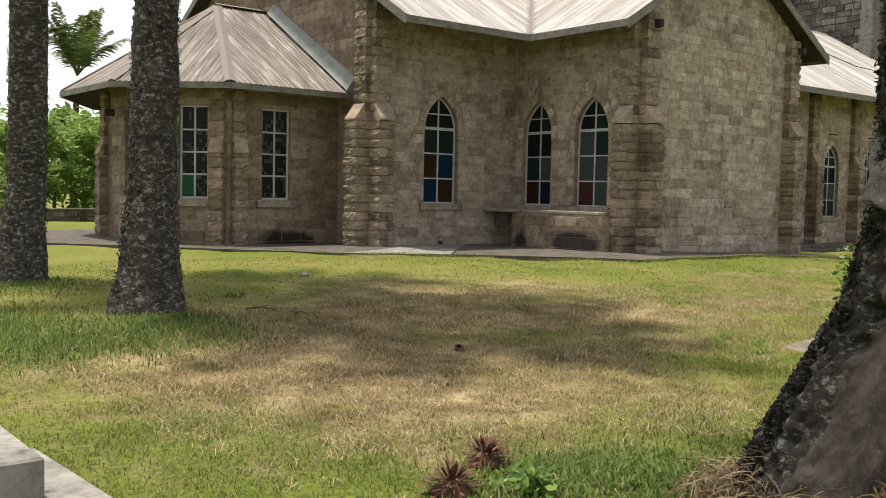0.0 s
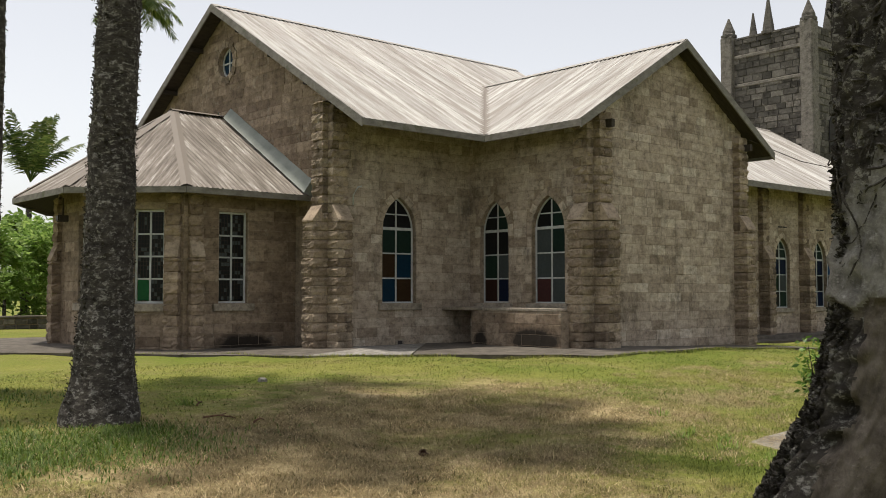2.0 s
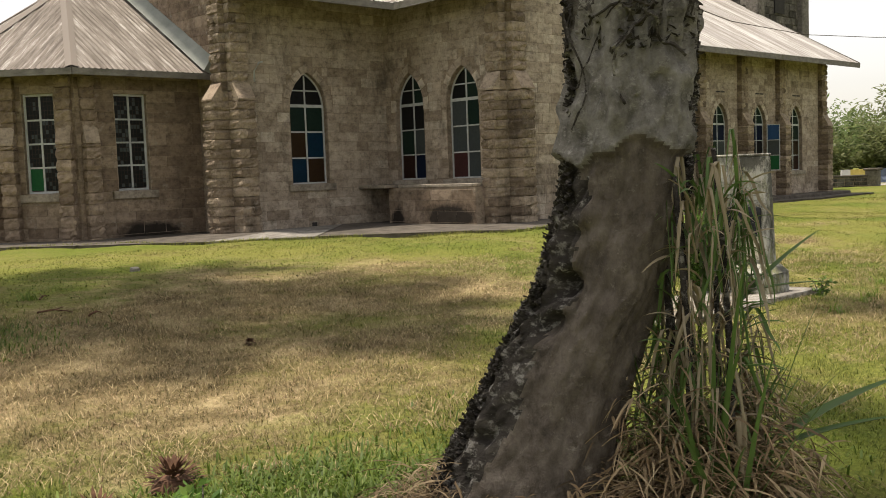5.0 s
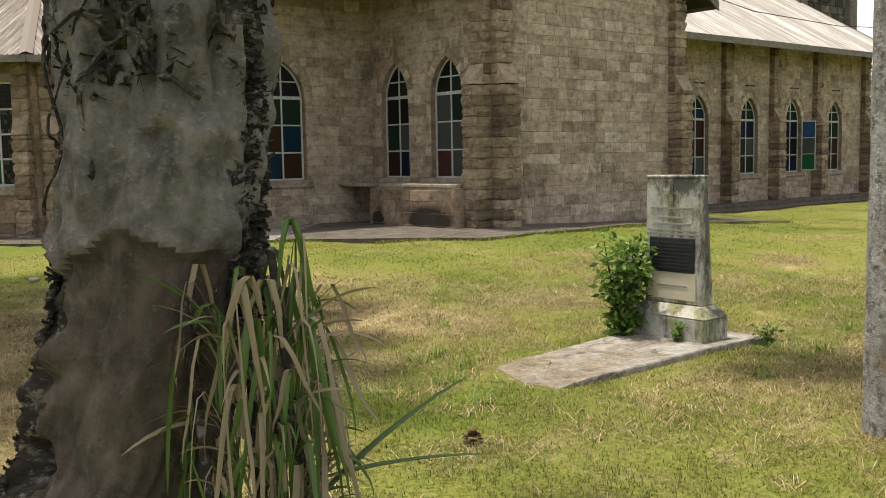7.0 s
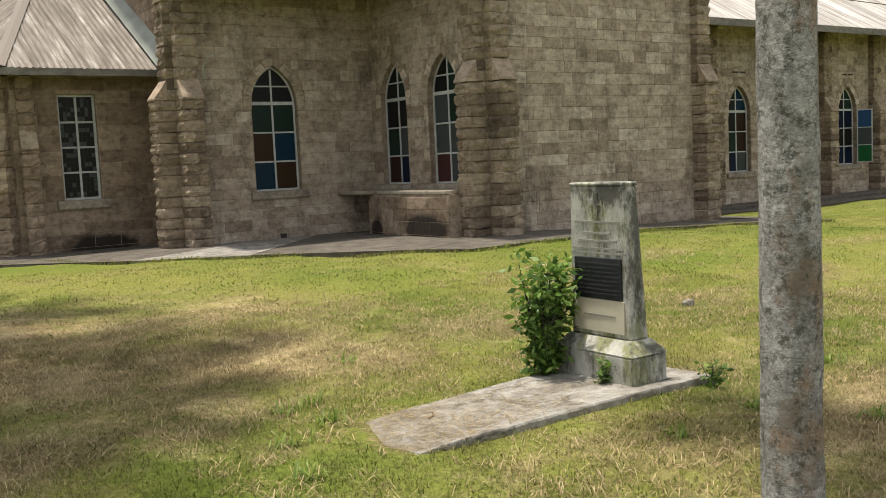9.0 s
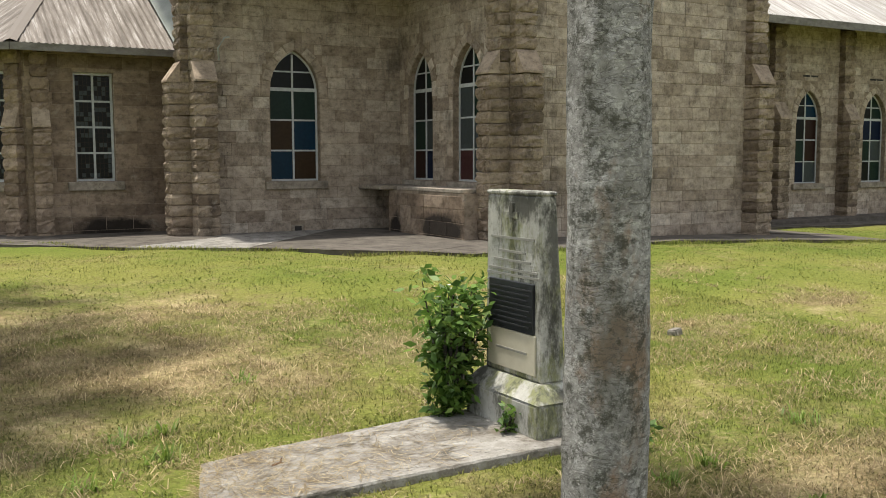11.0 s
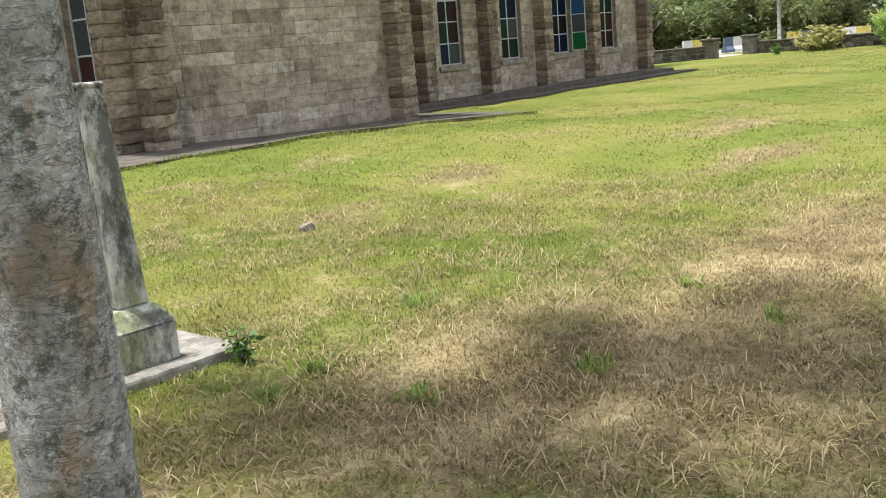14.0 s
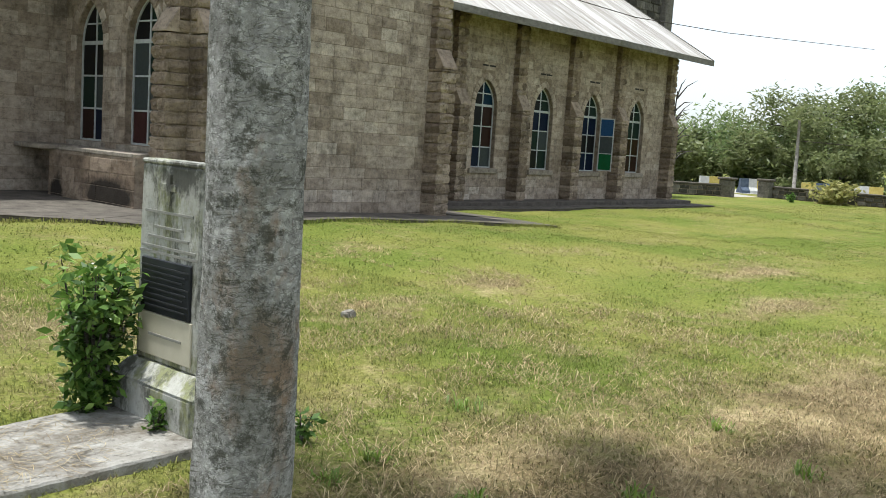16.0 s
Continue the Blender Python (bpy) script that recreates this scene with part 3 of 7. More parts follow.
def lattice_window(parent, name, p0, u, n, op, accents, setback=0.14):
    """Square-headed window: two lights of four panes leaded into small squares."""
    win = new(name)
    win.parent = parent
    m = frame_of((p0[0], p0[1], 0), u, n)
    d, fw = -setback, 0.05
    g = Geo()
    for a, b, z0, z1 in ((op.u0, op.u0 + fw, op.z0, op.z1), (op.u1 - fw, op.u1, op.z0, op.z1), (op.u0 + fw, op.u1 - fw, op.z0, op.z0 + fw), (op.u0 + fw, op.u1 - fw, op.z1 - fw, op.z1)):
        bar_box(g, m, a, b, d - 0.03, d + 0.03, z0, z1)
    part("window_frame", g, M_FRAME, win)
    g = Geo()
    bar_box(g, m, op.c - 0.022, op.c + 0.022, d - 0.025, d + 0.025, op.z0 + fw, op.z1 - fw)
    part("mullion", g, M_FRAME, win)
    zr = [op.z0 + fw + (op.z1 - op.z0 - 2 * fw) * i / 4 for i in range(5)]
    for z in zr[1:4]:
        g = Geo()
        bar_box(g, m, op.u0 + fw, op.u1 - fw, d - 0.018, d + 0.02, z - 0.02, z + 0.02)
        part("glazing_bar", g, M_FRAME, win)
    r = random.Random(int(op.c * 100))
    for row in range(4):
        for col in range(2):
            a0, a1 = (op.u0 + fw, op.c - 0.022) if col == 0 else (op.c + 0.022, op.u1 - fw)
            z0, z1 = zr[row] + 0.02, zr[row + 1] - 0.02
            g = Geo()
            bar_box(g, m, a0, a1, d - 0.004, d + 0.004, z0, z1)
            key = accents.get((row, col), "k")
            pane = part("pane", g, GLASS[key], win)
            if key != "k":
                continue
            nx, nz = 4, 5
            lead, pale = Geo(), Geo()
            for i in range(1, nx):
                x = a0 + (a1 - a0) * i / nx
                bar_box(lead, m, x - 0.004, x + 0.004, d + 0.004, d + 0.012, z0, z1)
            for i in range(1, nz):
                z = z0 + (z1 - z0) * i / nz
                bar_box(lead, m, a0, a1, d + 0.004, d + 0.011, z - 0.004, z + 0.004)
            for i in range(nx):
                for k in range(nz):
                    if r.random() < 0.22:
                        bar_box(pale, m, a0 + (a1 - a0) * i / nx + 0.006, a0 + (a1 - a0) * (i + 1) / nx - 0.006, d + 0.003, d + 0.007, z0 + (z1 - z0) * k / nz + 0.006, z0 + (z1 - z0) * (k + 1) / nz - 0.006)
            part("lattice", lead, M_SOFFIT, win, kind="stuff")
            if pale.v:
                part("pale_glass", pale, GLASS["c"], win, kind="stuff")
    g = Geo()
    bar_box(g, m, op.u0 - 0.16, op.u1 + 0.16, -setback - 0.02, 0.08, op.z0 - 0.19, op.z0 - 0.01)
    part("window_sill", bevel_mesh(g.mesh("window_sill", M_SILL), 0.012), M_SILL, win)


# ---- church plan ----
XG, YA, XB, YW, XR, YN, XE = 14.34, 18.75, 18.63, 14.47, 25.0, 18.75, 43.0
AXIS, YFAR = 24.4, 30.05
ROOF_Z, ROOF_Y, SLOPE, RIDGE = 6.47, 17.2, 0.586, 10.69
WING_RX, WING_RZ, WING_E0, WING_E1, WING_VY = 21.85, 9.0, 17.7, 26.0, 14.05
church = thing("church", "brown weathered stone church with pale corrugated metal roofs", "church")


def wall(name, p0, p1, top_poly, openings, depth=0.5, zlo=0.4, mat=None):
    """A solid wall from p0 to p1, seen from its right side; top_poly: the outline's upper points as (u, z), right to left."""
    L = math.hypot(p1[0] - p0[0], p1[1] - p0[1])
    u = ((p1[0] - p0[0]) / L, (p1[1] - p0[1]) / L)
    n = (u[1], -u[0])
    to3 = lambda a, z, d: (p0[0] + u[0] * a - n[0] * d, p0[1] + u[1] * a - n[1] * d, z)
    loops = [[(0, zlo), (L, zlo)] + top_poly] + [op.outline() for op in openings]
    w = part(name, extruded(loops, to3, depth), mat or M_JOINT, church)
    return w, u, n, L


def window_op(u0, width, z0, z1, spring):
    return Opening(u0, u0 + width, z0, z1, spring)


LEN = (0.36, 0.66)
# chancel side wall
opA = window_op(15.66 - XG, 1.077, 2.26, 4.93, 4.10)
wa, ua, na, La = wall("chancel_wall", (XG, YA), (XB, YA), [(XB - XG, 7.3), (0, 7.3)], [opA])
arched_window(church, "chancel_window", (XG, YA), ua, na, opA, "ggottokk")
lay_stones(wa, (XG, YA), ua, na, La, 0.95, lambda z: (0, La) if z < 7.2 else None, [opA], 0.232, LEN, M_STONE, M_STONE_J, blocked=[(opA.u0 - 0.14, opA.u1 + 0.14, 2.09, 2.25), (16.06 - XG, 16.36 - XG, 1.16, 1.36)])
lay_arch(wa, (XG, YA), ua, na, opA, M_STONE)
# transept side wall
opB2 = window_op(YA - 18.36, 1.06, 2.26, 4.93, 4.10)
opB3 = window_op(YA - 16.47, 1.09, 2.26, 4.93, 4.10)
wb, ub, nb, Lb = wall("transept_side_wall", (XB, YA), (XB, YW), [(YA - YW, 7.0), (0, 7.0)], [opB2, opB3])
arched_window(church, "transept_window", (XB, YA), ub, nb, opB2, "kkgcrbkg")
arched_window(church, "transept_window", (XB, YA), ub, nb, opB3, "cgccpckg")
lay_stones(wb, (XB, YA), ub, nb, Lb, 0.95, lambda z: (0, Lb) if z < 7.0 else None, [opB2, opB3], 0.232, LEN, M_STONE, M_STONE_J, blocked=[(opB2.u0 - 0.14, opB3.u1 + 0.14, 2.09, 2.25)])
lay_arch(wb, (XB, YA), ub, nb, opB2, M_STONE)
lay_arch(wb, (XB, YA), ub, nb, opB3, M_STONE)
# transept gable wall
WS = (WING_RZ - ROOF_Z) / (WING_RX - WING_E0)
hz = lambda x: WING_RZ - WS * abs(x - WING_RX) - 0.10
ww, uw, nw, Lw = wall("transept_gable_wall", (XB, YW), (XR, YW), [(XR - XB, hz(XR)), (WING_RX - XB, hz(WING_RX)), (0, hz(XB))], [])


def wing_top(z):
    if z > hz(WING_RX) - 0.12:
        return None
    half = (hz(WING_RX) - z) / WS
    return (WING_RX - half - XB, WING_RX + half - XB)


lay_stones(ww, (XB, YW), uw, nw, Lw, 0.9, wing_top, [], 0.232, LEN, M_STONE, M_STONE_J, limit=420)
# transept far side wall
wall("transept_far_wall", (XR, YW), (XR, YN), [(YN - YW, 6.7), (0, 6.7)], [])
# nave wall
NZ0, NZ1, NSP = 1.95, 4.60, 3.78
nave_ops = [window_op(x - XR, 1.06, NZ0, NZ1, NSP) for x in (31.30, 34.24, 37.10, 40.08)]
wnv, un, nn, Ln = wall("nave_wall", (XR, YN), (XE, YN), [(XE - XR, 6.9), (0, 6.9)], nave_ops)
for op, cols in zip(nave_ops, ("krgrbckt", "bbgckgkg", "bbkkbbkg", "ggoorrkg")):
    arched_window(church, "nave_window", (XR, YN), un, nn, op, cols)
    lay_arch(wnv, (XR, YN), un, nn, op, M_STONE)
lay_stones(wnv, (XR, YN), un, nn, Ln, 0.7, lambda z: (4.6, Ln) if z < 6.8 else None, nave_ops, 0.235, LEN, M_STONE, M_STONE_J, limit=300,
           blocked=[(op.u0 - 0.14, op.u1 + 0.14, NZ0 - 0.17, NZ0 - 0.01) for op in nave_ops])
# east gable wall, with its round window
OC = Opening(0, 0.1, 0, 0.1)
gable_u = YFAR - AXIS
gtop = lambda y: RIDGE - SLOPE * abs(y - AXIS) - 0.12
ocul = [(gable_u + 0.02 + 0.42 * math.cos(t), 9.10 + 0.42 * math.sin(t)) for t in [2 * math.pi * i / 20 for i in range(20)]]
Lg = YFAR - YA
to3g = lambda a, z, d: (XG + d, YFAR - a, z)
wg = part("east_gable_wall", extruded([[(0, 0.4), (Lg, 0.4), (Lg, gtop(YA)), (gable_u, gtop(AXIS)), (0, gtop(YFAR))], ocul], to3g, 0.5), M_JOINT, church)
ug, ng = (0, -1), (-1, 0)


class Round(Opening):
    def __init__(self, c, z, r):
        self.c, self.zc, self.r, self.z0, self.z1, self.spring = c, z, r, z - r, z + r, None

    def half(self, z, grow=0.0):
        return math.sqrt(max(0.0, (self.r + 0.2) ** 2 - max(0, abs(z - self.zc) - 0.1) ** 2))


def gable_top(z):
    if z > gtop(AXIS) - 0.15:
        return None
    half = (gtop(AXIS) - z) / SLOPE
    return (gable_u - half, gable_u + half)


lay_stones(wg, (XG, YFAR), ug, ng, Lg, 4.2, gable_top, [Round(gable_u + 0.02, 9.10, 0.42)], 0.232, LEN, M_APSE, M_STONE_J, limit=420, order=lambda c, z: -c - 0.6 * z)
oc = new("round_window")
oc.parent = church
mo = frame_of((XG, YFAR, 0), ug, ng)
g = Geo()
for k, (r, d) in enumerate(((0.42, -0.12), (0.36, -0.12), (0.36, -0.18), (0.42, -0.18))):
    g.v += [tuple(mo @ Vector((gable_u + 0.02 + r * math.cos(2 * math.pi * i / 20), d, 9.10 + r * math.sin(2 * math.pi * i / 20)))) for i in range(20)]
for k in range(4):
    g.f += [(k * 20 + i, k * 20 + (i + 1) % 20, (k + 1) % 4 * 20 + (i + 1) % 20, (k + 1) % 4 * 20 + i) for i in range(20)]
part("window_frame", g, M_FRAME, oc)
g = Geo()
g.v = [tuple(mo @ Vector((gable_u + 0.02 + 0.37 * math.cos(2 * math.pi * i / 20), dd, 9.10 + 0.37 * math.sin(2 * math.pi * i / 20)))) for dd in (-0.145, -0.155) for i in range(20)]
g.f = [tuple(range(20)), tuple(range(39, 19, -1))] + [(i, (i + 1) % 20, (i + 1) % 20 + 20, i + 20) for i in range(20)]
part("pane", g, GLASS["t"], oc)
g = Geo()
bar_box(g, mo, gable_u, gable_u + 0.04, -0.15, -0.11, 8.74, 9.46)
bar_box(g, mo, gable_u - 0.34, gable_u + 0.38, -0.148, -0.112, 9.08, 9.12)
part("glazing_bar", g, M_FRAME, oc)
for i in range(16):
    t0, t1 = 2 * math.pi * (i + 0.04) / 16, 2 * math.pi * (i + 0.96) / 16
    r1 = 0.60 if i % 2 else 0.66
    quad = [(0.43, t0), (r1, t0), (r1, t1), (0.43, t1)]
    g = Geo()
    for d, s in ((-0.02, 1.0), (0.03, 1.0)):
        g.v += [tuple(mo @ Vector((gable_u + 0.02 + r * math.cos(t), d, 9.10 + r * math.sin(t)))) for r, t in quad]
    g.f = [(4, 5, 6, 7)] + [(a, (a + 1) % 4, (a + 1) % 4 + 4, a + 4) for a in range(4)]
    part("voussoir", g, M_RUST, wg)
# closing walls, out of the camera's reach
g = Geo()
g.box(XG + 0.5, XE, YFAR, YFAR + 0.5, 0.4, 7.2)
part("north_wall", g, M_JOINT, church)
g = Geo()
g.v = [(XE - 0.25, y, z) for y, z in ((YN + 0.5, 0.4), (YFAR, 0.4), (YFAR, 7.1), (AXIS, 10.3), (YN + 0.5, 7.1))] + [(XE, y, z) for y, z in ((YN + 0.5, 0.4), (YFAR, 0.4), (YFAR, 7.1), (AXIS, 10.3), (YN + 0.5, 7.1))]
g.f = [(0, 1, 2, 3, 4), (9, 8, 7, 6, 5)] + [(i, (i + 1) % 5, (i + 1) % 5 + 5, i + 5) for i in range(5)]
part("west_wall", g, M_JOINT, church)

# apse: three canted sides
AY0, AX1 = 20.65, 11.28
CANT = 1.18
AC = [(XG, AY0), (AX1, AY0), (AX1 - CANT, AY0 + CANT), (AX1 - CANT, 25.55), (AX1, 25.55 + CANT), (XG, 25.55 + CANT)]
for k in range(5):
    p0, p1 = AC[k + 1], AC[k]
    L = math.hypot(p1[0] - p0[0], p1[1] - p0[1])
    ops = []
    if k == 0:
        ops = [Opening(12.19 - AX1, 12.97 - AX1, 2.27, 4.48)]
    elif k in (1, 2, 3):
        ops = [Opening(L / 2 - 0.36, L / 2 + 0.36, 2.27, 4.48)]
    w, u, n, L = wall("apse_wall", p0, p1, [(L, 5.15), (0, 5.15)], ops, depth=0.45)
    for op in ops:
        lattice_window(church, "apse_window", p0, u, n, op, {(0, 0): "v", (1, 0): "k"} if k == 1 else {})
    if k < 3:
        lay_stones(w, p0, u, n, L, 1.0, lambda z, L=L: (0, L) if z < 5.1 else None, ops, 0.26, (0.45, 0.8), M_APSE, M_STONE_J, limit=160,
                   blocked=[(op.u0 - 0.16, op.u1 + 0.16, op.z0 - 0.19, op.z0 - 0.01) for op in ops])


# ---- buttresses ----
def buttress(base, n, w, low, up, z0, cap0, cap1, ztop, mat=None, course=0.217, name="buttress"):
    """A stepped pier of rock-faced courses, with a smooth sloping weathering stone between its stages."""
    u = (-n[1], n[0])
    b = new(name)
    b.parent = church
    z, i = z0, RNG.randrange(6)
    stage = [(z0, cap0, low), (cap0, ztop, up)]
    for za, zb, d in stage:
        z = za
        while z < zb - 0.05:
            h = min(course, zb - z)
            jit = RNG.uniform(-0.008, 0.008)
            if i % 2 and w > 0.35:
                s = round(RNG.choice((0.42, 0.5, 0.58)) * w, 2)
                for ww_, o in ((s, -(w - s) / 2), (w - s, s / 2)):
                    place(rock_mesh(ww_, d, h, mat or M_RUST, RNG.randrange(8)), b, frame_of((base[0] + n[0] * jit + u[0] * o, base[1] + n[1] * jit + u[1] * o, z + h / 2), u, n))
            else:
                place(rock_mesh(w, d, h, mat or M_RUST, RNG.randrange(8)), b, frame_of((base[0] + n[0] * jit, base[1] + n[1] * jit, z + h / 2), u, n))
            z += h
            i += 1
    g = Geo()
    m = frame_of((base[0], base[1], 0), u, n)
    a = w / 2 + 0.012
    g.v = [tuple(m @ Vector(p)) for p in ((-a, up + 0.005, cap0 + 0.002), (a, up + 0.005, cap0 + 0.002), (a, low + 0.03, cap0 + 0.002), (-a, low + 0.03, cap0 + 0.002),
                                            (-a, low + 0.03, cap0 + 0.04), (a, low + 0.03, cap0 + 0.04), (a, up + 0.005, cap1), (-a, up + 0.005, cap1))]
    g.f = [(0, 1, 2, 3), (3, 2, 5, 4), (4, 5, 6, 7), (0, 3, 4, 7), (1, 6, 5, 2), (0, 7, 6, 1)]
    part("weathering_stone", g, M_CAP, b, "smooth sloping weathering stone")
    return b


buttress((14.23, YA), (0, -1), 0.42, 0.42, 0.20, 0.95, 4.20, 4.60, 7.05)
buttress((XG, 18.97), (-1, 0), 0.44, 0.72, 0.48, 0.95, 4.20, 4.60, 7.1)
buttress((XB, 14.69), (-1, 0), 0.42, 0.42, 0.20, 0.95, 4.22, 4.64, 6.75)
buttress((18.85, YW), (0, -1), 0.42, 0.42, 0.20, 0.95, 4.22, 4.64, 6.85)
buttress((24.79, YW), (0, -1), 0.42, 0.42, 0.20, 0.9, 4.22, 4.64, 6.85)
buttress((XR, 14.69), (1, 0), 0.42, 0.42, 0.20, 0.9, 4.22, 4.64, 6.7)
for x in (30.35, 33.28, 36.2, 39.12, 42.78):
    buttress((x, YN), (0, -1), 0.42, 0.44, 0.20, 0.6, 3.75, 4.25, 6.75)
S2 = math.sqrt(0.5)
for (cx, cy), n in (((AX1 + 0.26, AY0), (0, -1)), ((AX1 - 0.15, AY0 + 0.15), (-S2, -S2)), ((AX1 - CANT + 0.13, AY0 + CANT - 0.13), (-S2, -S2)), ((AX1 - CANT, AY0 + CANT + 0.26), (-1, 0)), ((AX1 - CANT, 25.38), (-1, 0))):
    buttress((cx, cy), n, 0.30, 0.24, 0.12, 1.0, 3.35, 3.75, 5.0, mat=M_APSE, course=0.25, name="apse_buttress")


# ---- roofs ----
def roof_plane(name, origin, du, up, u0, u1, vlo, vhi, mat, sheet=0.82, period=0.15, amp=0.017):
    """Corrugated sheets laid up a slope; vlo and vhi give the slope's ends (metres up the slope) at each place along the eave."""
    du, up, nrm = Vector(du), Vector(up), Vector(du).cross(Vector(up))
    if nrm.z < 0:
        nrm = -nrm
    roof = new(name)
    roof.parent = church
    s = u0
    k = 0
    while s < u1 - 1e-6:
        e = min(s + sheet, u1)
        g = Geo()
        cols = max(2, int(round((e - s) / (period / 6))) + 1)
        lift = 0.004 * (k % 2) + RNG.uniform(0, 0.004)
        for i in range(cols):
            a = s + (e - s) * i / (cols - 1)
            lo, hi = vlo(a), vhi(a)
            hi = max(hi, lo + 1e-3)
            w = amp * math.cos(2 * math.pi * a / period) + lift
            for v in (lo, lo + (hi - lo) * 0.5, hi):
                g.v.append(tuple(Vector(origin) + du * a + up * v + nrm * w))
                g.uv.append((a, v))
        for i in range(cols - 1):
            for r in range(2):
                g.f.append((i * 3 + r, (i + 1) * 3 + r, (i + 1) * 3 + r + 1, i * 3 + r + 1))
        me = g.mesh("roof_sheet", mat, smooth=True)
        ob = part("roof_sheet", me, mat, roof)
        s, k = e, k + 1
    return roof


def plate(name, corners, thick, mat, parent, label=""):
    """A flat slab under the given corners."""
    c = [Vector(p) for p in corners]
    nrm = (c[1] - c[0]).cross(c[2] - c[0]).normalized()
    if nrm.z < 0:
        nrm = -nrm
    k = len(c)
    g = Geo()
    g.v = [tuple(p) for p in c] + [tuple(p - nrm * thick) for p in c]
    g.f = [tuple(range(k)), tuple(range(2 * k - 1, k - 1, -1))] + [(i, (i + 1) % k, (i + 1) % k + k, i + k) for i in range(k)]
    return part(name, g, mat, parent, label)


def board(name, a, b, h, t, mat, parent, out=(0, 0)):
    """A board from a to b, h deep below that line, t thick towards out."""
    a, b, o = Vector(a), Vector(b), Vector((*out, 0)) * t
    g = Geo()
    d = Vector((0, 0, -h))
    g.v = [tuple(p) for p in (a, b, b + d, a + d, a + o, b + o, b + d + o, a + d + o)]
    g.f = [(0, 1, 2, 3), (7, 6, 5, 4), (0, 4, 5, 1), (1, 5, 6, 2), (2, 6, 7, 3), (3, 7, 4, 0)]
    return part(name, g, mat, parent)


VX, NAVE_E, NAVE_Y, NAVE_Z = 13.88, 43.75, 17.5, 6.36
sl = math.sqrt(1 + SLOPE ** 2)
upS, upN = (0, 1 / sl, SLOPE / sl), (0, -1 / sl, SLOPE / sl)
top_v = (AXIS - ROOF_Y) * sl
wsl = math.sqrt(1 + WS ** 2)
join_y = ROOF_Y + (WING_RZ - ROOF_Z) / SLOPE


def chancel_lo(x):
    if x < WING_E0:
        return 0.0
    if x < WING_E1 + 0.2:
        z = WING_RZ - WS * abs(x - WING_RX)
        return max(0.0, (z - ROOF_Z) / SLOPE * sl)
    return 0.0


r1 = roof_plane("chancel_roof", (0, ROOF_Y, ROOF_Z), (1, 0, 0), upS, VX, WING_E1 + 0.2, chancel_lo, lambda x: top_v, M_ROOF)
roof_plane("chancel_roof_north", (0, 2 * AXIS - ROOF_Y, ROOF_Z), (1, 0, 0), upN, VX, WING_E1 + 0.2, lambda x: 0, lambda x: top_v, M_ROOF)
nv = (AXIS - NAVE_Y) * sl
r2 = roof_plane("nave_roof", (0, NAVE_Y, NAVE_Z), (1, 0, 0), upS, WING_E1 + 0.2 - 1.4, NAVE_E, lambda x: 0.0 if x > WING_E1 - 0.3 else 1.2, lambda x: nv, M_ROOF)
roof_plane("nave_roof_north", (0, 2 * AXIS - NAVE_Y, NAVE_Z), (1, 0, 0), upN, WING_E1 + 0.2, NAVE_E, lambda x: 0, lambda x: nv, M_ROOF)
wing_len = (WING_RX - WING_E0) * wsl


def wing_hi(y):
    z = ROOF_Z + SLOPE * (y - ROOF_Y)
    return wing_len if y >= join_y else wing_len


def wing_lo(y):
    return max(0.0, (SLOPE * (y - ROOF_Y)) / WS * wsl) if y > ROOF_Y else 0.0


roof_plane("transept_roof", (WING_E0, 0, ROOF_Z), (0, 1, 0), (1 / wsl, 0, WS / wsl), WING_VY, join_y, wing_lo, wing_hi, M_ROOF)
roof_plane("transept_roof_far", (WING_E1, 0, ROOF_Z), (0, 1, 0), (-1 / wsl, 0, WS / wsl), WING_VY, join_y, wing_lo, wing_hi, M_ROOF)
# ridge caps
for name, a, b in (("ridge_cap", (VX, AXIS, RIDGE), (WING_E1 + 0.2, AXIS, RIDGE)), ("ridge_cap", (WING_RX, WING_VY, WING_RZ), (WING_RX, join_y, WING_RZ)), ("ridge_cap", (WING_E1 + 0.2, AXIS, NAVE_Z + nv / sl * SLOPE), (NAVE_E, AXIS, NAVE_Z + nv / sl * SLOPE))):
    a, b = Vector(a), Vector(b)
    d = (b - a).normalized()
    side = d.cross(Vector((0, 0, 1)))
    g = Geo()
    k = int((b - a).length / 0.15)
    for i in range(k + 1):
        p = a + (b - a) * i / k + Vector((0, 0, 0.035 + 0.012 * (i % 2)))
        g.v += [tuple(p - side * 0.17 + Vector((0, 0, -0.10))), tuple(p), tuple(p + side * 0.17 + Vector((0, 0, -0.10)))]
    for i in range(k):
        g.f += [(i * 3, i * 3 + 1, i * 3 + 4, i * 3 + 3), (i * 3 + 1, i * 3 + 2, i * 3 + 5, i * 3 + 4)]
    part(name, g, M_ROOF, church)
# valley gutter
for a, b in (((WING_E0, ROOF_Y, ROOF_Z), (WING_RX, join_y, WING_RZ)),):
    g = Geo()
    d = Vector((0.10, -0.10, 0))
    for p in (Vector(a), Vector(b)):
        g.v += [tuple(p - d + Vector((0, 0, 0.055))), tuple(p + Vector((0, 0, 0.03))), tuple(p + d + Vector((0, 0, 0.055)))]
    g.f = [(0, 1, 4, 3), (1, 2, 5, 4)]
    part("valley_flashing", g, M_ROOF_APSE, church)
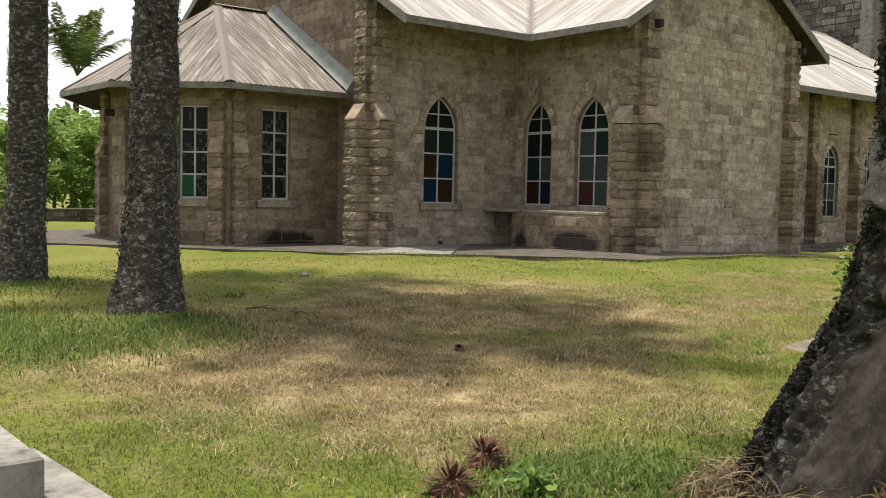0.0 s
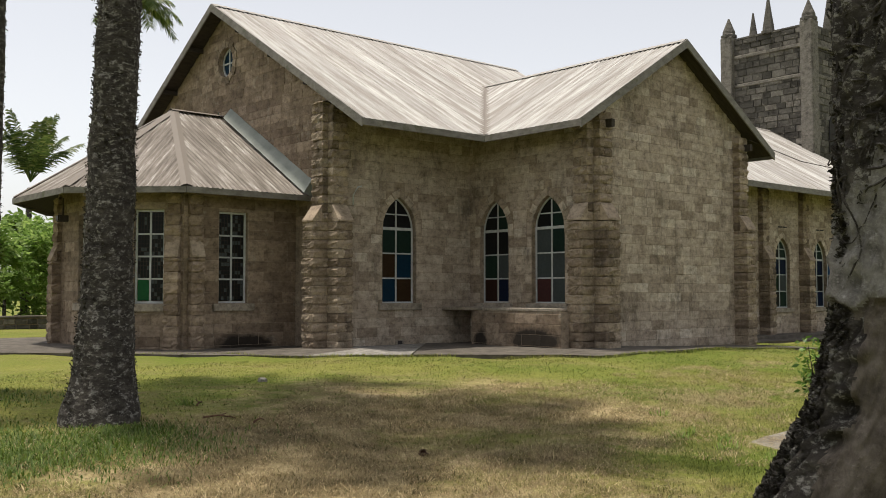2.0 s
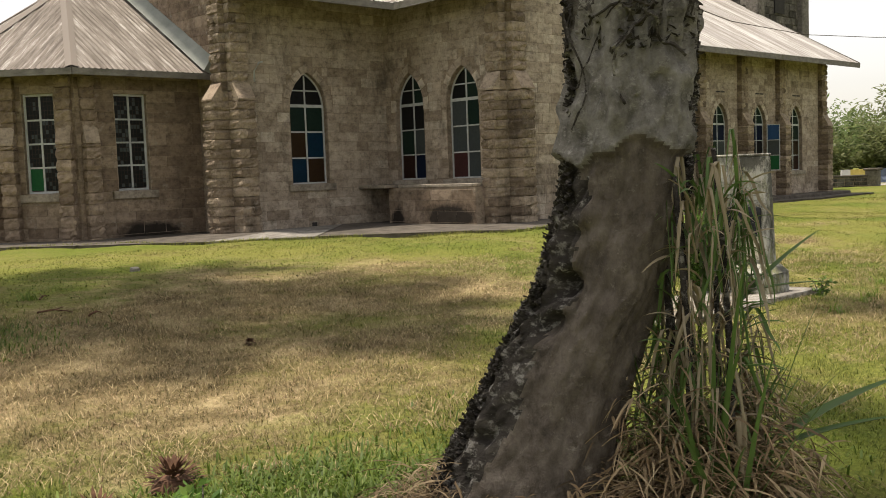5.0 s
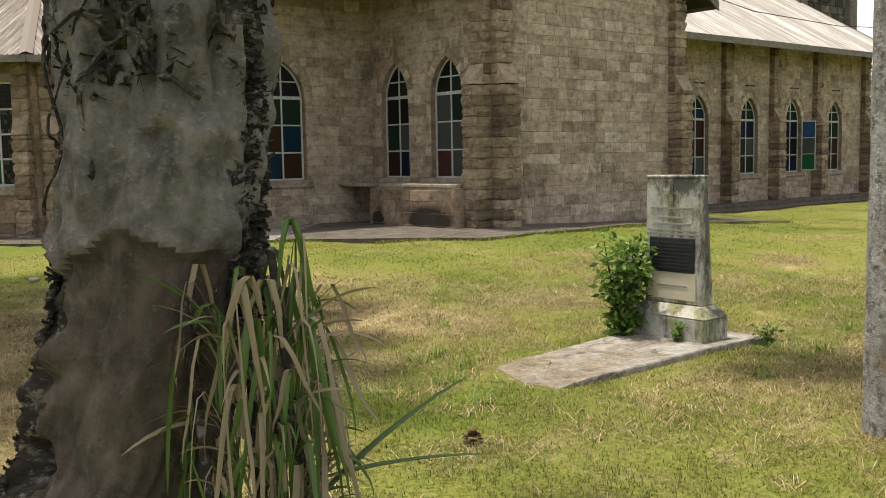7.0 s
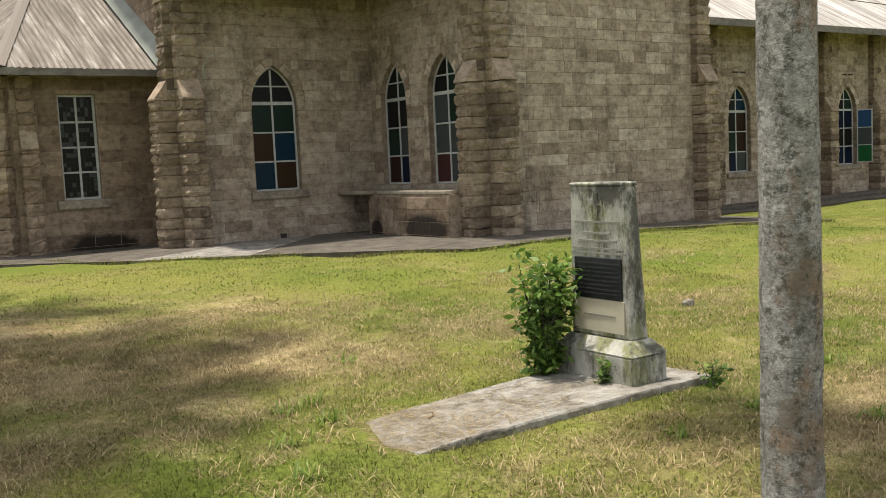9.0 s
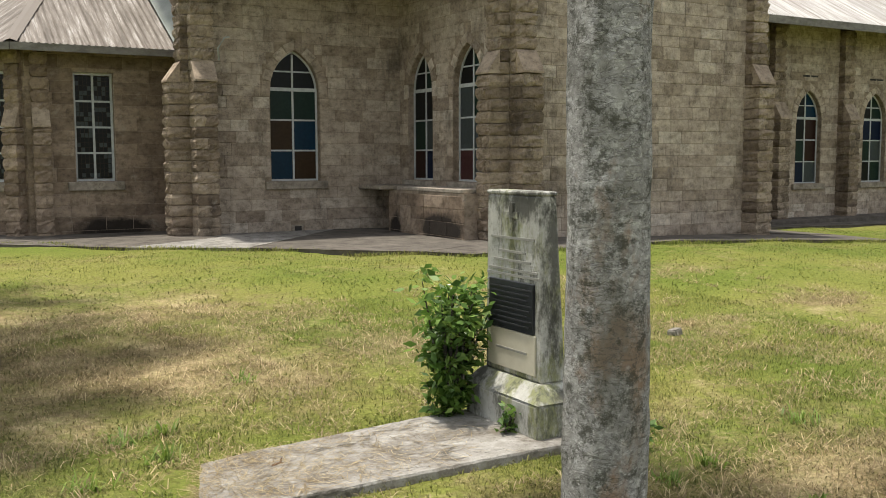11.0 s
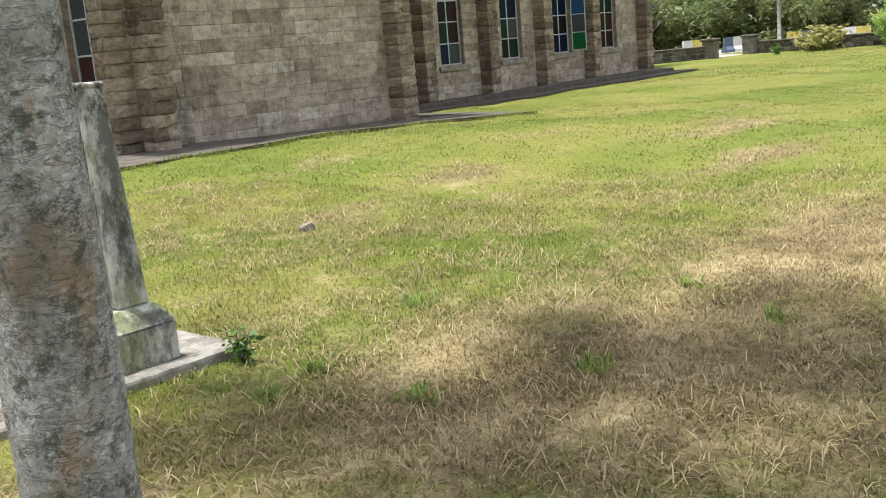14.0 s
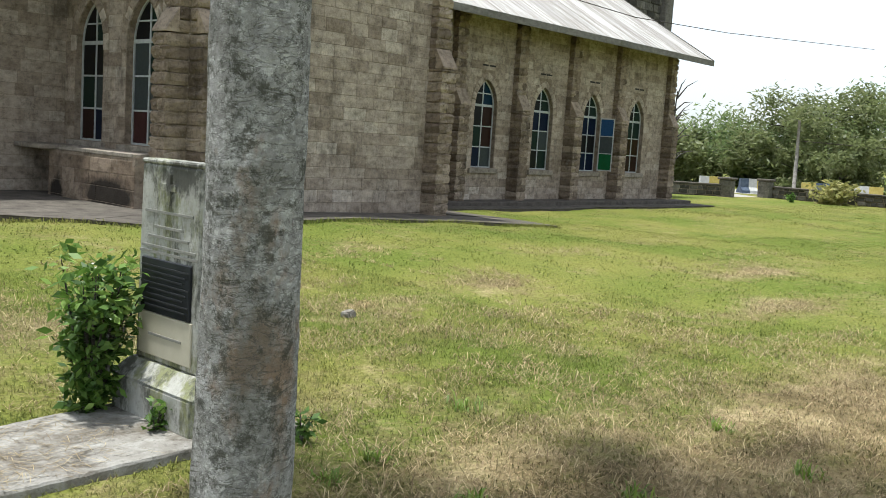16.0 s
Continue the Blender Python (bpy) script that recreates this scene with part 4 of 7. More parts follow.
# soffits under the sheets
e = 0.05
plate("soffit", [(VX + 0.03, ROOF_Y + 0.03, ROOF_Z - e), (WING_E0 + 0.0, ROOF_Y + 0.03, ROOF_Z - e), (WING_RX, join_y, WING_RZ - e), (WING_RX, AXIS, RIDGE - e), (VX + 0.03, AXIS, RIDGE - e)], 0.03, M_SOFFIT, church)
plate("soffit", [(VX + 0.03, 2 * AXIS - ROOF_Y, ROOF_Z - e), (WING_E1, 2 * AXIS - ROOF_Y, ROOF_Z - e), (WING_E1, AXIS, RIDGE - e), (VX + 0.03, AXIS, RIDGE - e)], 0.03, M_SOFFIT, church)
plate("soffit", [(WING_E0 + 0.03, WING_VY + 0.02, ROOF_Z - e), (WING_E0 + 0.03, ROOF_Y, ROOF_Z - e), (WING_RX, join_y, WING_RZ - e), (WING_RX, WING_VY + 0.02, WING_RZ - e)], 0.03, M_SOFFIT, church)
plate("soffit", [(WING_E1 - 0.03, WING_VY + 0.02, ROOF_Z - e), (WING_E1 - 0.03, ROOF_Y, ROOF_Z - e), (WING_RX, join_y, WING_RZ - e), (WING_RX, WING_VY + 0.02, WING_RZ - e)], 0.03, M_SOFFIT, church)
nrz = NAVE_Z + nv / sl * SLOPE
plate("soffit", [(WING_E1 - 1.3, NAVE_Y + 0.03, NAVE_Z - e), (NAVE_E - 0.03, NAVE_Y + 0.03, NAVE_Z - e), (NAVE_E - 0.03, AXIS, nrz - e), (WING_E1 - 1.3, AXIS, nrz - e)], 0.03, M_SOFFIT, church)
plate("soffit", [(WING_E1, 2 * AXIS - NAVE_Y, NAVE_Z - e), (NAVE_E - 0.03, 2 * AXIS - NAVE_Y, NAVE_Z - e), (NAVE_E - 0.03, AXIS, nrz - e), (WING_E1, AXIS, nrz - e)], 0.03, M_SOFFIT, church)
# fascia boards and bargeboards
fz = ROOF_Z + 0.0
board("fascia", (VX, ROOF_Y, fz), (WING_E0, ROOF_Y, fz), 0.16, 0.03, M_FASCIA, church, (0, -1))
board("fascia", (WING_E0, ROOF_Y, fz), (WING_E0, WING_VY, fz), 0.16, 0.03, M_FASCIA, church, (-1, 0))
board("fascia", (WING_E1, WING_VY, fz), (WING_E1, ROOF_Y, fz), 0.16, 0.03, M_FASCIA, church, (1, 0))
board("fascia", (WING_E1 - 1.0, NAVE_Y, NAVE_Z), (NAVE_E, NAVE_Y, NAVE_Z), 0.2, 0.03, M_FASCIA, church, (0, -1))
board("bargeboard", (VX, ROOF_Y - 0.03, fz + 0.02), (VX, AXIS, RIDGE + 0.02), 0.22, 0.035, M_FASCIA, church, (-1, 0))
board("bargeboard", (VX, AXIS, RIDGE + 0.02), (VX, 2 * AXIS - ROOF_Y, fz + 0.02), 0.22, 0.035, M_FASCIA, church, (-1, 0))
board("bargeboard", (WING_E0 - 0.03, WING_VY, fz + 0.02), (WING_RX, WING_VY, WING_RZ + 0.02), 0.22, 0.035, M_FASCIA, church, (0, -1))
board("bargeboard", (WING_RX, WING_VY, WING_RZ + 0.02), (WING_E1 + 0.03, WING_VY, fz + 0.02), 0.22, 0.035, M_FASCIA, church, (0, -1))
board("bargeboard", (NAVE_E, NAVE_Y - 0.03, NAVE_Z + 0.02), (NAVE_E, AXIS, nrz + 0.02), 0.22, 0.035, M_FASCIA, church, (1, 0))
for y in (19.6, 21.3, 23.0, 25.8, 27.5, 29.2):
    g = Geo()
    z = RIDGE - SLOPE * abs(y - AXIS) - 0.13
    g.box(VX - 0.01, XG + 0.2, y - 0.04, y + 0.04, z - 0.12, z)
    part("purlin_end", g, M_SOFFIT, church)
for x in (24.9, 18.9):
    g = Geo()
    g.box(x - 0.06, x + 0.06, WING_VY + 0.03, YW + 0.1, 6.62 - 0.18, 6.62)
    part("purlin_end", g, M_SOFFIT, church)
# apse roof: canted hips
A_Z, A_OUT, A_TX, A_TZ = 4.93, 0.75, 12.77, 7.51
off = A_OUT * math.tan(radians(22.5))
AE = [(XG, 19.9), (10.97, 19.9), (8.95, 21.9), (8.95, 25.5), (10.97, 28.9), (XG, 28.9)]
apex_p = Vector((A_TX, AXIS, A_TZ))
for k in range(5):
    a, b = Vector((*AE[k], A_Z)), Vector((*AE[k + 1], A_Z))
    d = (b - a).normalized()
    foot = a + d * (apex_p - a).dot(d)
    upv = (apex_p - foot)
    H = upv.length
    upv.normalize()
    L, c = (b - a).length, (foot - a).length * (1 if (foot - a).dot(d) > 0 else -1)
    if k == 0:
        hi = lambda s, c=c, L=L, H=H: H if s < c else H * max(0.0, (L - s) / (L - c))
    elif k == 4:
        hi = lambda s, c=c, L=L, H=H: H if s > c else H * max(0.0, s / c)
    else:
        hi = lambda s, c=c, L=L, H=H: H * max(0.0, min(s / c, (L - s) / (L - c)))
    roof_plane("apse_roof", tuple(a), tuple(d), tuple(upv), 0.0, L, lambda s: 0.0, hi, M_ROOF_APSE, sheet=0.8, period=0.13, amp=0.013)
    nrm = d.cross(upv)
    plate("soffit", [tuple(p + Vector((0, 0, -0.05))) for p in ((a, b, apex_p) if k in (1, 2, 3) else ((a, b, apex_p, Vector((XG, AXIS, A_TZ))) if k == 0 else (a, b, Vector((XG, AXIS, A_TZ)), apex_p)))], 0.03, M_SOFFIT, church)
    n2 = (d.y, -d.x) if Vector((d.y, -d.x)).dot(Vector((a.x - A_TX, a.y - AXIS))) > 0 else (-d.y, d.x)
    board("fascia", tuple(a), tuple(b), 0.14, 0.03, M_FASCIA, church, n2)
    if k:
        g = Geo()
        p, q = a + Vector((0, 0, 0.05)), apex_p + Vector((0, 0, 0.05))
        sd = (q - p).cross(Vector((0, 0, 1))).normalized() * 0.13
        g.v = [tuple(p - sd + Vector((0, 0, -0.03))), tuple(p + Vector((0, 0, 0.01))), tuple(p + sd + Vector((0, 0, -0.03))), tuple(q - sd + Vector((0, 0, -0.03))), tuple(q + Vector((0, 0, 0.01))), tuple(q + sd + Vector((0, 0, -0.03)))]
        g.f = [(0, 1, 4, 3), (1, 2, 5, 4)]
        part("hip_cap", g, M_ROOF_APSE, church)
g = Geo()
g.v = [(A_TX - 0.1, AXIS - 0.15, A_TZ), (A_TX - 0.1, AXIS, A_TZ + 0.06), (A_TX - 0.1, AXIS + 0.15, A_TZ), (XG, AXIS - 0.15, A_TZ), (XG, AXIS, A_TZ + 0.06), (XG, AXIS + 0.15, A_TZ)]
g.f = [(0, 1, 4, 3), (1, 2, 5, 4)]
part("ridge_cap", g, M_ROOF_APSE, church)
# sloping flashing where the apse roof meets the gable
for sgn in (-1, 1):
    g = Geo()
    y0, y1 = AXIS + sgn * (AXIS - AY0 + A_OUT), AXIS + sgn * 0.35
    z0, z1 = A_Z + 0.02, A_TZ - 0.15
    g.v = [(XG - 0.03, y0, z0 + 0.36), (XG - 0.03, y1, z1 + 0.36), (XG - 0.25, y1, z1 + 0.07), (XG - 0.25, y0, z0 + 0.05), (XG, y0, z0 + 0.40), (XG, y1, z1 + 0.36), (XG, y1, z1 - 0.05), (XG, y0, z0 - 0.05)]
    g.f = [(0, 1, 2, 3), (0, 4, 5, 1), (3, 2, 6, 7), (0, 3, 7, 4), (1, 5, 6, 2)]
    part("flashing", g, M_FLASH, church, "pale green-grey metal flashing along the gable")


# ---- small masonry beside the chancel ----
g = Geo()
g.box(17.92, XB - 0.02, YW + 0.9 - 0.5, 17.92, 0.95, 2.07)
plinth = part("window_plinth", g, M_JOINT, church, "projecting stone plinth below the transept windows")
lay_stones(plinth, (17.92, 17.92), (0, -1), (-1, 0), 17.92 - 14.87, 1.0, lambda z: (0, 17.92 - 14.87) if z < 2.05 else None, [], 0.25, (0.45, 0.75), M_APSE, M_STONE_J)
lay_stones(plinth, (18.6, 17.92), (-1, 0), (0, 1), 0.66, 1.0, lambda z: (0, 0.66) if z < 2.05 else None, [], 0.25, (0.3, 0.5), M_APSE, M_STONE_J)
g = Geo()
g.box(17.6, XB - 0.03, 17.7, YA - 0.02, 2.075, 2.16)
part("lintel_slab", bevel_mesh(g.mesh("lintel_slab", M_SILL), 0.015), M_SILL, church)
g = Geo()
g.box(17.91, XB - 0.03, 14.95, 17.55, 2.075, 2.15)
part("plinth_coping", bevel_mesh(g.mesh("plinth_coping", M_SILL), 0.012), M_SILL, church)
g = Geo()
g.box(16.08, 16.34, YA - 0.012, YA + 0.05, 1.18, 1.35)
part("vent_surround", g, M_SILL, church)
# dark plate on the wall face in place of the vent's inner shade
g = Geo()
g.box(16.14, 16.29, YA - 0.016, YA - 0.006, 1.21, 1.32)
part("vent_hole", g, M_DARK, church, "small dark plate standing for the shaded vent hole")
# flat dark plates over the nave windows, standing for shaded slots
for op in nave_ops:
    for dx in (-0.17, 0.17):
        g = Geo()
        g.box(XR + op.c + dx - 0.14, XR + op.c + dx + 0.14, YN - 0.016, YN + 0.03, 4.98, 5.03)
        part("vent_slot", g, M_DARK, church, "narrow dark plate standing for a shaded vent slot")
# bent conduit beside the chancel pier
g = Geo()
g.tube([(14.52, 18.42, 4.62), (14.50, 18.38, 4.85), (14.62, 18.36, 5.05), (14.72, 18.36, 5.07)], [0.02] * 4, 6)
part("bent_pipe", g, M_FRAME, church, "bent pale pipe end", smooth=True)
# open casement of the third nave window
cas = new("open_casement")
cas.parent = church
cm = frame_of((38.16, YN - 0.02, 0), (0.42, -0.907), (-0.907, -0.42))
g = Geo()
for a, b, z0, z1 in ((0, 0.035, 1.99, 3.82), (0.465, 0.5, 1.99, 3.82), (0.035, 0.465, 1.99, 2.025), (0.035, 0.465, 3.785, 3.82), (0.035, 0.465, 2.58, 2.61), (0.035, 0.465, 3.18, 3.21)):
    bar_box(g, cm, a, b, -0.015, 0.015, z0, z1)
part("casement_frame", g, M_FRAME, cas)
for c, z0, z1 in (("v", 2.03, 2.58), ("c", 2.61, 3.18), ("s", 3.21, 3.78)):
    g = Geo()
    bar_box(g, cm, 0.035, 0.465, -0.003, 0.003, z0, z1)
    part("pane", g, GLASS[c], cas)
# floodlight under the apse eave
lamp = thing("floodlight", "small floodlight with an orange lens under the apse eave", "floodlight")
g = Geo()
g.box(9.62, 9.86, 24.1, 24.3, 4.30, 4.47)
part("housing", bevel_mesh(g.mesh("housing", M_SOFFIT), 0.02), M_SOFFIT, lamp)
g = Geo()
g.box(9.60, 9.622, 24.12, 24.28, 4.32, 4.45)
part("lens", g, GLASS["o"], lamp)
g = Geo()
g.tube([(9.75, 24.2, 4.47), (9.75, 24.2, 4.9)], [0.02, 0.02], 6)
part("bracket", g, M_SOFFIT, lamp)

# ---- tower ----
tower = thing("church_tower", "dark lichen-streaked stone tower with parapet and pinnacles", "tower")
TX0, TX1, TY0, TY1, TTOP = 43.9, 48.2, 22.35, 26.65, 15.35


def tower_face(g, p0, u, n, L, z0, z1, course=0.32):
    z, row = z0, 0
    while z < z1 - 0.05:
        h = min(course * RNG.uniform(0.85, 1.15), z1 - z)
        x = -RNG.uniform(0, 0.5) if row % 2 else 0.0
        while x < L - 0.02:
            w = RNG.uniform(0.35, 0.8)
            a, b = max(0, x), min(L, x + w)
            if L - b < 0.15:
                b = L
            if b - a > 0.06:
                m = frame_of((p0[0] + u[0] * (a + b) / 2, p0[1] + u[1] * (a + b) / 2, z + h / 2), u, n)
                d = 0.02 + RNG.uniform(0, 0.03)
                q = [(-(b - a) / 2 + 0.012, -h / 2 + 0.012), ((b - a) / 2 - 0.012, -h / 2 + 0.012), ((b - a) / 2 - 0.012, h / 2 - 0.012), (-(b - a) / 2 + 0.012, h / 2 - 0.012)]
                g.add([tuple(m @ Vector((s, 0, t))) for s, t in q] + [tuple(m @ Vector((s * 0.94, d, t * 0.9))) for s, t in q], [(0, 1, 5, 4), (1, 2, 6, 5), (2, 3, 7, 6), (3, 0, 4, 7), (4, 5, 6, 7)])
            x = b if b == L else x + w
        z += h
        row += 1


g = Geo()
g.box(TX0, TX1, TY0, TY1, 0.4, TTOP - 0.9)
part("core", g, M_TOWER, tower)
g = Geo()
tower_face(g, (TX0, TY1), (0, -1), (-1, 0), TY1 - TY0, 7.0, TTOP - 1.0)
tower_face(g, (TX0, TY0), (1, 0), (0, -1), TX1 - TX0, 5.0, TTOP - 1.0)
part("stonework", g, M_TOWER, tower, kind="stuff")
for z, o in ((12.9, 0.09), (TTOP - 1.0, 0.12)):
    g = Geo()
    g.box(TX0 - o, TX1 + o, TY0 - o, TY1 + o, z - 0.09, z + 0.09)
    part("string_course", bevel_mesh(g.mesh("string_course", M_TOWER), 0.03), M_TOWER, tower)
for a, b, c, d in ((TX0, TX1, TY0, TY0 + 0.35), (TX0, TX1, TY1 - 0.35, TY1), (TX0, TX0 + 0.35, TY0 + 0.35, TY1 - 0.35), (TX1 - 0.35, TX1, TY0 + 0.35, TY1 - 0.35)):
    g = Geo()
    g.box(a, b, c, d, TTOP - 0.92, TTOP)
    part("parapet", g, M_TOWER, tower)
g = Geo()
tower_face(g, (TX0, TY1), (0, -1), (-1, 0), TY1 - TY0, TTOP - 0.9, TTOP - 0.06, 0.28)
tower_face(g, (TX0, TY0), (1, 0), (0, -1), TX1 - TX0, TTOP - 0.9, TTOP - 0.06, 0.28)
part("parapet_stonework", g, M_TOWER, tower, kind="stuff")
for cx, cy in ((TX0, TY0), (TX1, TY0), (TX0, TY1), (TX1, TY1)):
    g = Geo()
    g.box(cx - 0.32, cx + 0.32, cy - 0.32, cy + 0.32, 6.5, TTOP + 0.1)
    part("corner_pier", bevel_mesh(g.mesh("corner_pier", M_TOWER), 0.05), M_TOWER, tower)


def pinnacle(x, y, r, z0, h):
    g = Geo()
    k = 6
    prof = [(r * 1.15, 0), (r * 1.15, 0.16), (r * 0.92, 0.2), (r * 0.9, 0.34), (r * 0.62, 0.34 + (h - 0.34) * 0.35), (r * 0.12, h)]
    for rr, zz in prof:
        g.v += [(x + rr * math.cos(2 * math.pi * i / k), y + rr * math.sin(2 * math.pi * i / k), z0 + zz) for i in range(k)]
    for j in range(len(prof) - 1):
        g.f += [(j * k + i, j * k + (i + 1) % k, (j + 1) * k + (i + 1) % k, (j + 1) * k + i) for i in range(k)]
    g.f += [tuple(range(k)), tuple(range(len(prof) * k - 1, (len(prof) - 1) * k - 1, -1))]
    part("pinnacle", g, M_TOWER, tower)


mx, my = (TX0 + TX1) / 2, (TY0 + TY1) / 2
for x, y in ((TX0, TY0), (TX1, TY0), (TX0, TY1), (TX1, TY1)):
    pinnacle(x, y, 0.34, TTOP + 0.08, 1.0)
for x, y in ((TX0 + 0.1, my), (mx, TY0 + 0.1), (TX1 - 0.1, my), (mx, TY1 - 0.1)):
    pinnacle(x, y, 0.30, TTOP - 0.1, 1.9)
# dark face proud of the wall; its colour carries the opening's shade
g = Geo()
bm = frame_of((mx, TY0 - 0.03, 0), (1, 0), (0, -1))
op = Opening(-0.45, 0.45, 9.3, 11.2, 10.5)
pl = op.outline(0, 6)
g.v = [tuple(bm @ Vector((a, 0.06, z))) for a, z in pl] + [tuple(bm @ Vector((a, -0.2, z))) for a, z in pl]
k = len(pl)
g.f = [tuple(range(k))] + [(i, (i + 1) % k, (i + 1) % k + k, i + k) for i in range(k)]
part("belfry_opening", g, M_DARK, tower, "dark plate standing for the shaded belfry opening")


# ---- concrete apron round the church ----
def slab(name, pts, lift, thick, mat, parent=None, label="", category=""):
    """A thin cast slab that follows the ground."""
    k = len(pts)
    gg = Geo()
    gg.v = [(x, y, gz(x, y) + lift) for x, y in pts] + [(x, y, gz(x, y) + lift - thick) for x, y in pts]
    gg.f = [tuple(range(k)), tuple(range(2 * k - 1, k - 1, -1))] + [(i, (i + 1) % k, (i + 1) % k + k, i + k) for i in range(k)]
    me = bevel_mesh(gg.mesh(name, mat), 0.012)
    ob = new(name, me)
    if parent:
        ob.parent = parent
    return ob


apron = thing("concrete_apron", "stained concrete apron slabs along the church walls", "pavement", kind="structure")
APR = [[(7.6, 29.0), (7.6, 22.2), (10.4, 19.0), (14.3, 20.6), (11.0, 29.0)], [(10.45, 18.95), (12.35, 17.3), (14.3, 17.9), (14.3, 20.55)], [(12.4, 17.25), (14.1, 15.75), (17.0, 18.7), (14.35, 18.7), (14.35, 17.9)],
       [(14.15, 15.7), (16.3, 13.5), (18.6, 14.4), (18.6, 18.7), (17.05, 18.7)], [(16.35, 13.45), (16.9, 12.9), (19.6, 12.9), (19.6, 14.4), (18.6, 14.4)]]
APR += [[(19.63 + 1.6 * i, 12.9), (21.2 + 1.6 * i, 12.9), (21.2 + 1.6 * i, 14.4), (19.63 + 1.6 * i, 14.4)] for i in range(5)]
APR += [[(25.1, 14.45), (27.6, 14.45), (27.6, 18.7), (25.1, 18.7)]]
APR += [[(27.63 + 2.7 * i, 16.9), (30.3 + 2.7 * i, 16.9), (30.3 + 2.7 * i, 18.7), (27.63 + 2.7 * i, 18.7)] for i in range(6)]
for k, pts in enumerate(APR):
    slab("apron_slab", pts, 0.055, 0.2, M_CONC if k == 2 else M_PATH, apron)
g = Geo()
g.box(27.63, 43.6, 17.8, 18.72, 0.7, 0.99)
part("plinth_step", bevel_mesh(g.mesh("plinth_step", M_PATH), 0.02), M_PATH, apron)


# ---- vegetation materials ----
def leaf_material(name, stops, rough=0.5, trans=0.25):
    m, nt, bs = material(name, rough, spec=0.35)
    col = ramp(nt, rand_island(nt), stops)
    n = world_noise(nt, 2.0, 3, 0.5)
    col = mix(nt, 0.6, col, ramp(nt, n, [(0.3, (0.6, 0.62, 0.55)), (0.7, (1.2, 1.15, 1.0))]), "MULTIPLY")
    setc(nt, bs, col)
    bs.inputs["Transmission Weight"].default_value = 0.0
    if trans:
        tr = nt.nodes.new("ShaderNodeBsdfTranslucent")
        nt.links.new(col, tr.inputs["Color"])
        ms = nt.nodes.new("ShaderNodeMixShader")
        ms.inputs[0].default_value = trans
        nt.links.new(bs.outputs[0], ms.inputs[1])
        nt.links.new(tr.outputs[0], ms.inputs[2])
        nt.links.new(ms.outputs[0], nt.nodes["Material Output"].inputs["Surface"])
    return m


M_FROND = leaf_material("palm_frond_green", [(0.0, (0.045, 0.08, 0.022)), (0.6, (0.10, 0.15, 0.04)), (1.0, (0.21, 0.23, 0.08))], trans=0.35)
M_FAN = leaf_material("fan_palm_grey_green", [(0.0, (0.04, 0.055, 0.025)), (0.6, (0.09, 0.11, 0.05)), (1.0, (0.19, 0.18, 0.10))])
M_LEAF = leaf_material("thicket_leaf", [(0.0, (0.13, 0.23, 0.045)), (0.6, (0.23, 0.36, 0.085)), (1.0, (0.36, 0.47, 0.16))], trans=0.55)
# next two: far leaves, paled beyond leaf green to hold distance haze
M_LEAF_D = leaf_material("hazed_dull_leaf", [(0.0, (0.15, 0.18, 0.075)), (0.6, (0.20, 0.235, 0.10)), (1.0, (0.27, 0.29, 0.15))], trans=0.55)
M_BAMBOO = leaf_material("hazed_feathery_leaf", [(0.0, (0.155, 0.22, 0.085)), (0.6, (0.215, 0.29, 0.12)), (1.0, (0.29, 0.36, 0.17))], trans=0.55)
M_BUSH = leaf_material("bush_leaf", [(0.0, (0.045, 0.10, 0.018)), (0.6, (0.12, 0.225, 0.04)), (1.0, (0.27, 0.40, 0.10))], rough=0.42, trans=0.35)
M_SWORD = leaf_material("sword_leaf", [(0.0, (0.045, 0.10, 0.025)), (0.6, (0.10, 0.18, 0.05)), (1.0, (0.26, 0.31, 0.14))], rough=0.4)
M_WITHER = leaf_material("withered_strap_leaf", [(0.0, (0.13, 0.10, 0.065)), (0.5, (0.28, 0.23, 0.16)), (1.0, (0.46, 0.41, 0.31))], rough=0.7, trans=0.15)
M_STRAW = leaf_material("dead_straw", [(0.0, (0.10, 0.07, 0.04)), (0.5, (0.24, 0.165, 0.095)), (1.0, (0.42, 0.33, 0.21))], rough=0.8, trans=0.1)
def blade_material():
    m, nt, bs = material("lawn_grass", 0.7, spec=0.2)
    col = mix(nt, 1.0, lawn_colour(nt), ramp(nt, rand_island(nt), [(0.0, (0.45, 0.50, 0.42)), (0.5, (1.0, 1.0, 1.0)), (1.0, (1.7, 1.6, 1.85))]), "MULTIPLY")
    setc(nt, bs, col)
    tr = nt.nodes.new("ShaderNodeBsdfTranslucent")
    nt.links.new(col, tr.inputs["Color"])
    ms = nt.nodes.new("ShaderNodeMixShader")
    ms.inputs[0].default_value = 0.45
    nt.links.new(bs.outputs[0], ms.inputs[1])
    nt.links.new(tr.outputs[0], ms.inputs[2])
    nt.links.new(ms.outputs[0], nt.nodes["Material Output"].inputs["Surface"])
    return m


M_GRASS = blade_material()
M_YELLOW = leaf_material("yellowish_bush_leaf", [(0.0, (0.20, 0.21, 0.06)), (0.6, (0.32, 0.31, 0.10)), (1.0, (0.45, 0.40, 0.18))], rough=0.6, trans=0.35)
M_GRASS_L = leaf_material("lush_grass", [(0.0, (0.06, 0.105, 0.016)), (0.6, (0.11, 0.175, 0.028)), (1.0, (0.18, 0.24, 0.055))], rough=0.55, trans=0.35)
M_TUFT = leaf_material("tuft_grass", [(0.0, (0.11, 0.18, 0.03)), (0.6, (0.19, 0.28, 0.05)), (1.0, (0.28, 0.35, 0.09))], rough=0.5, trans=0.45)
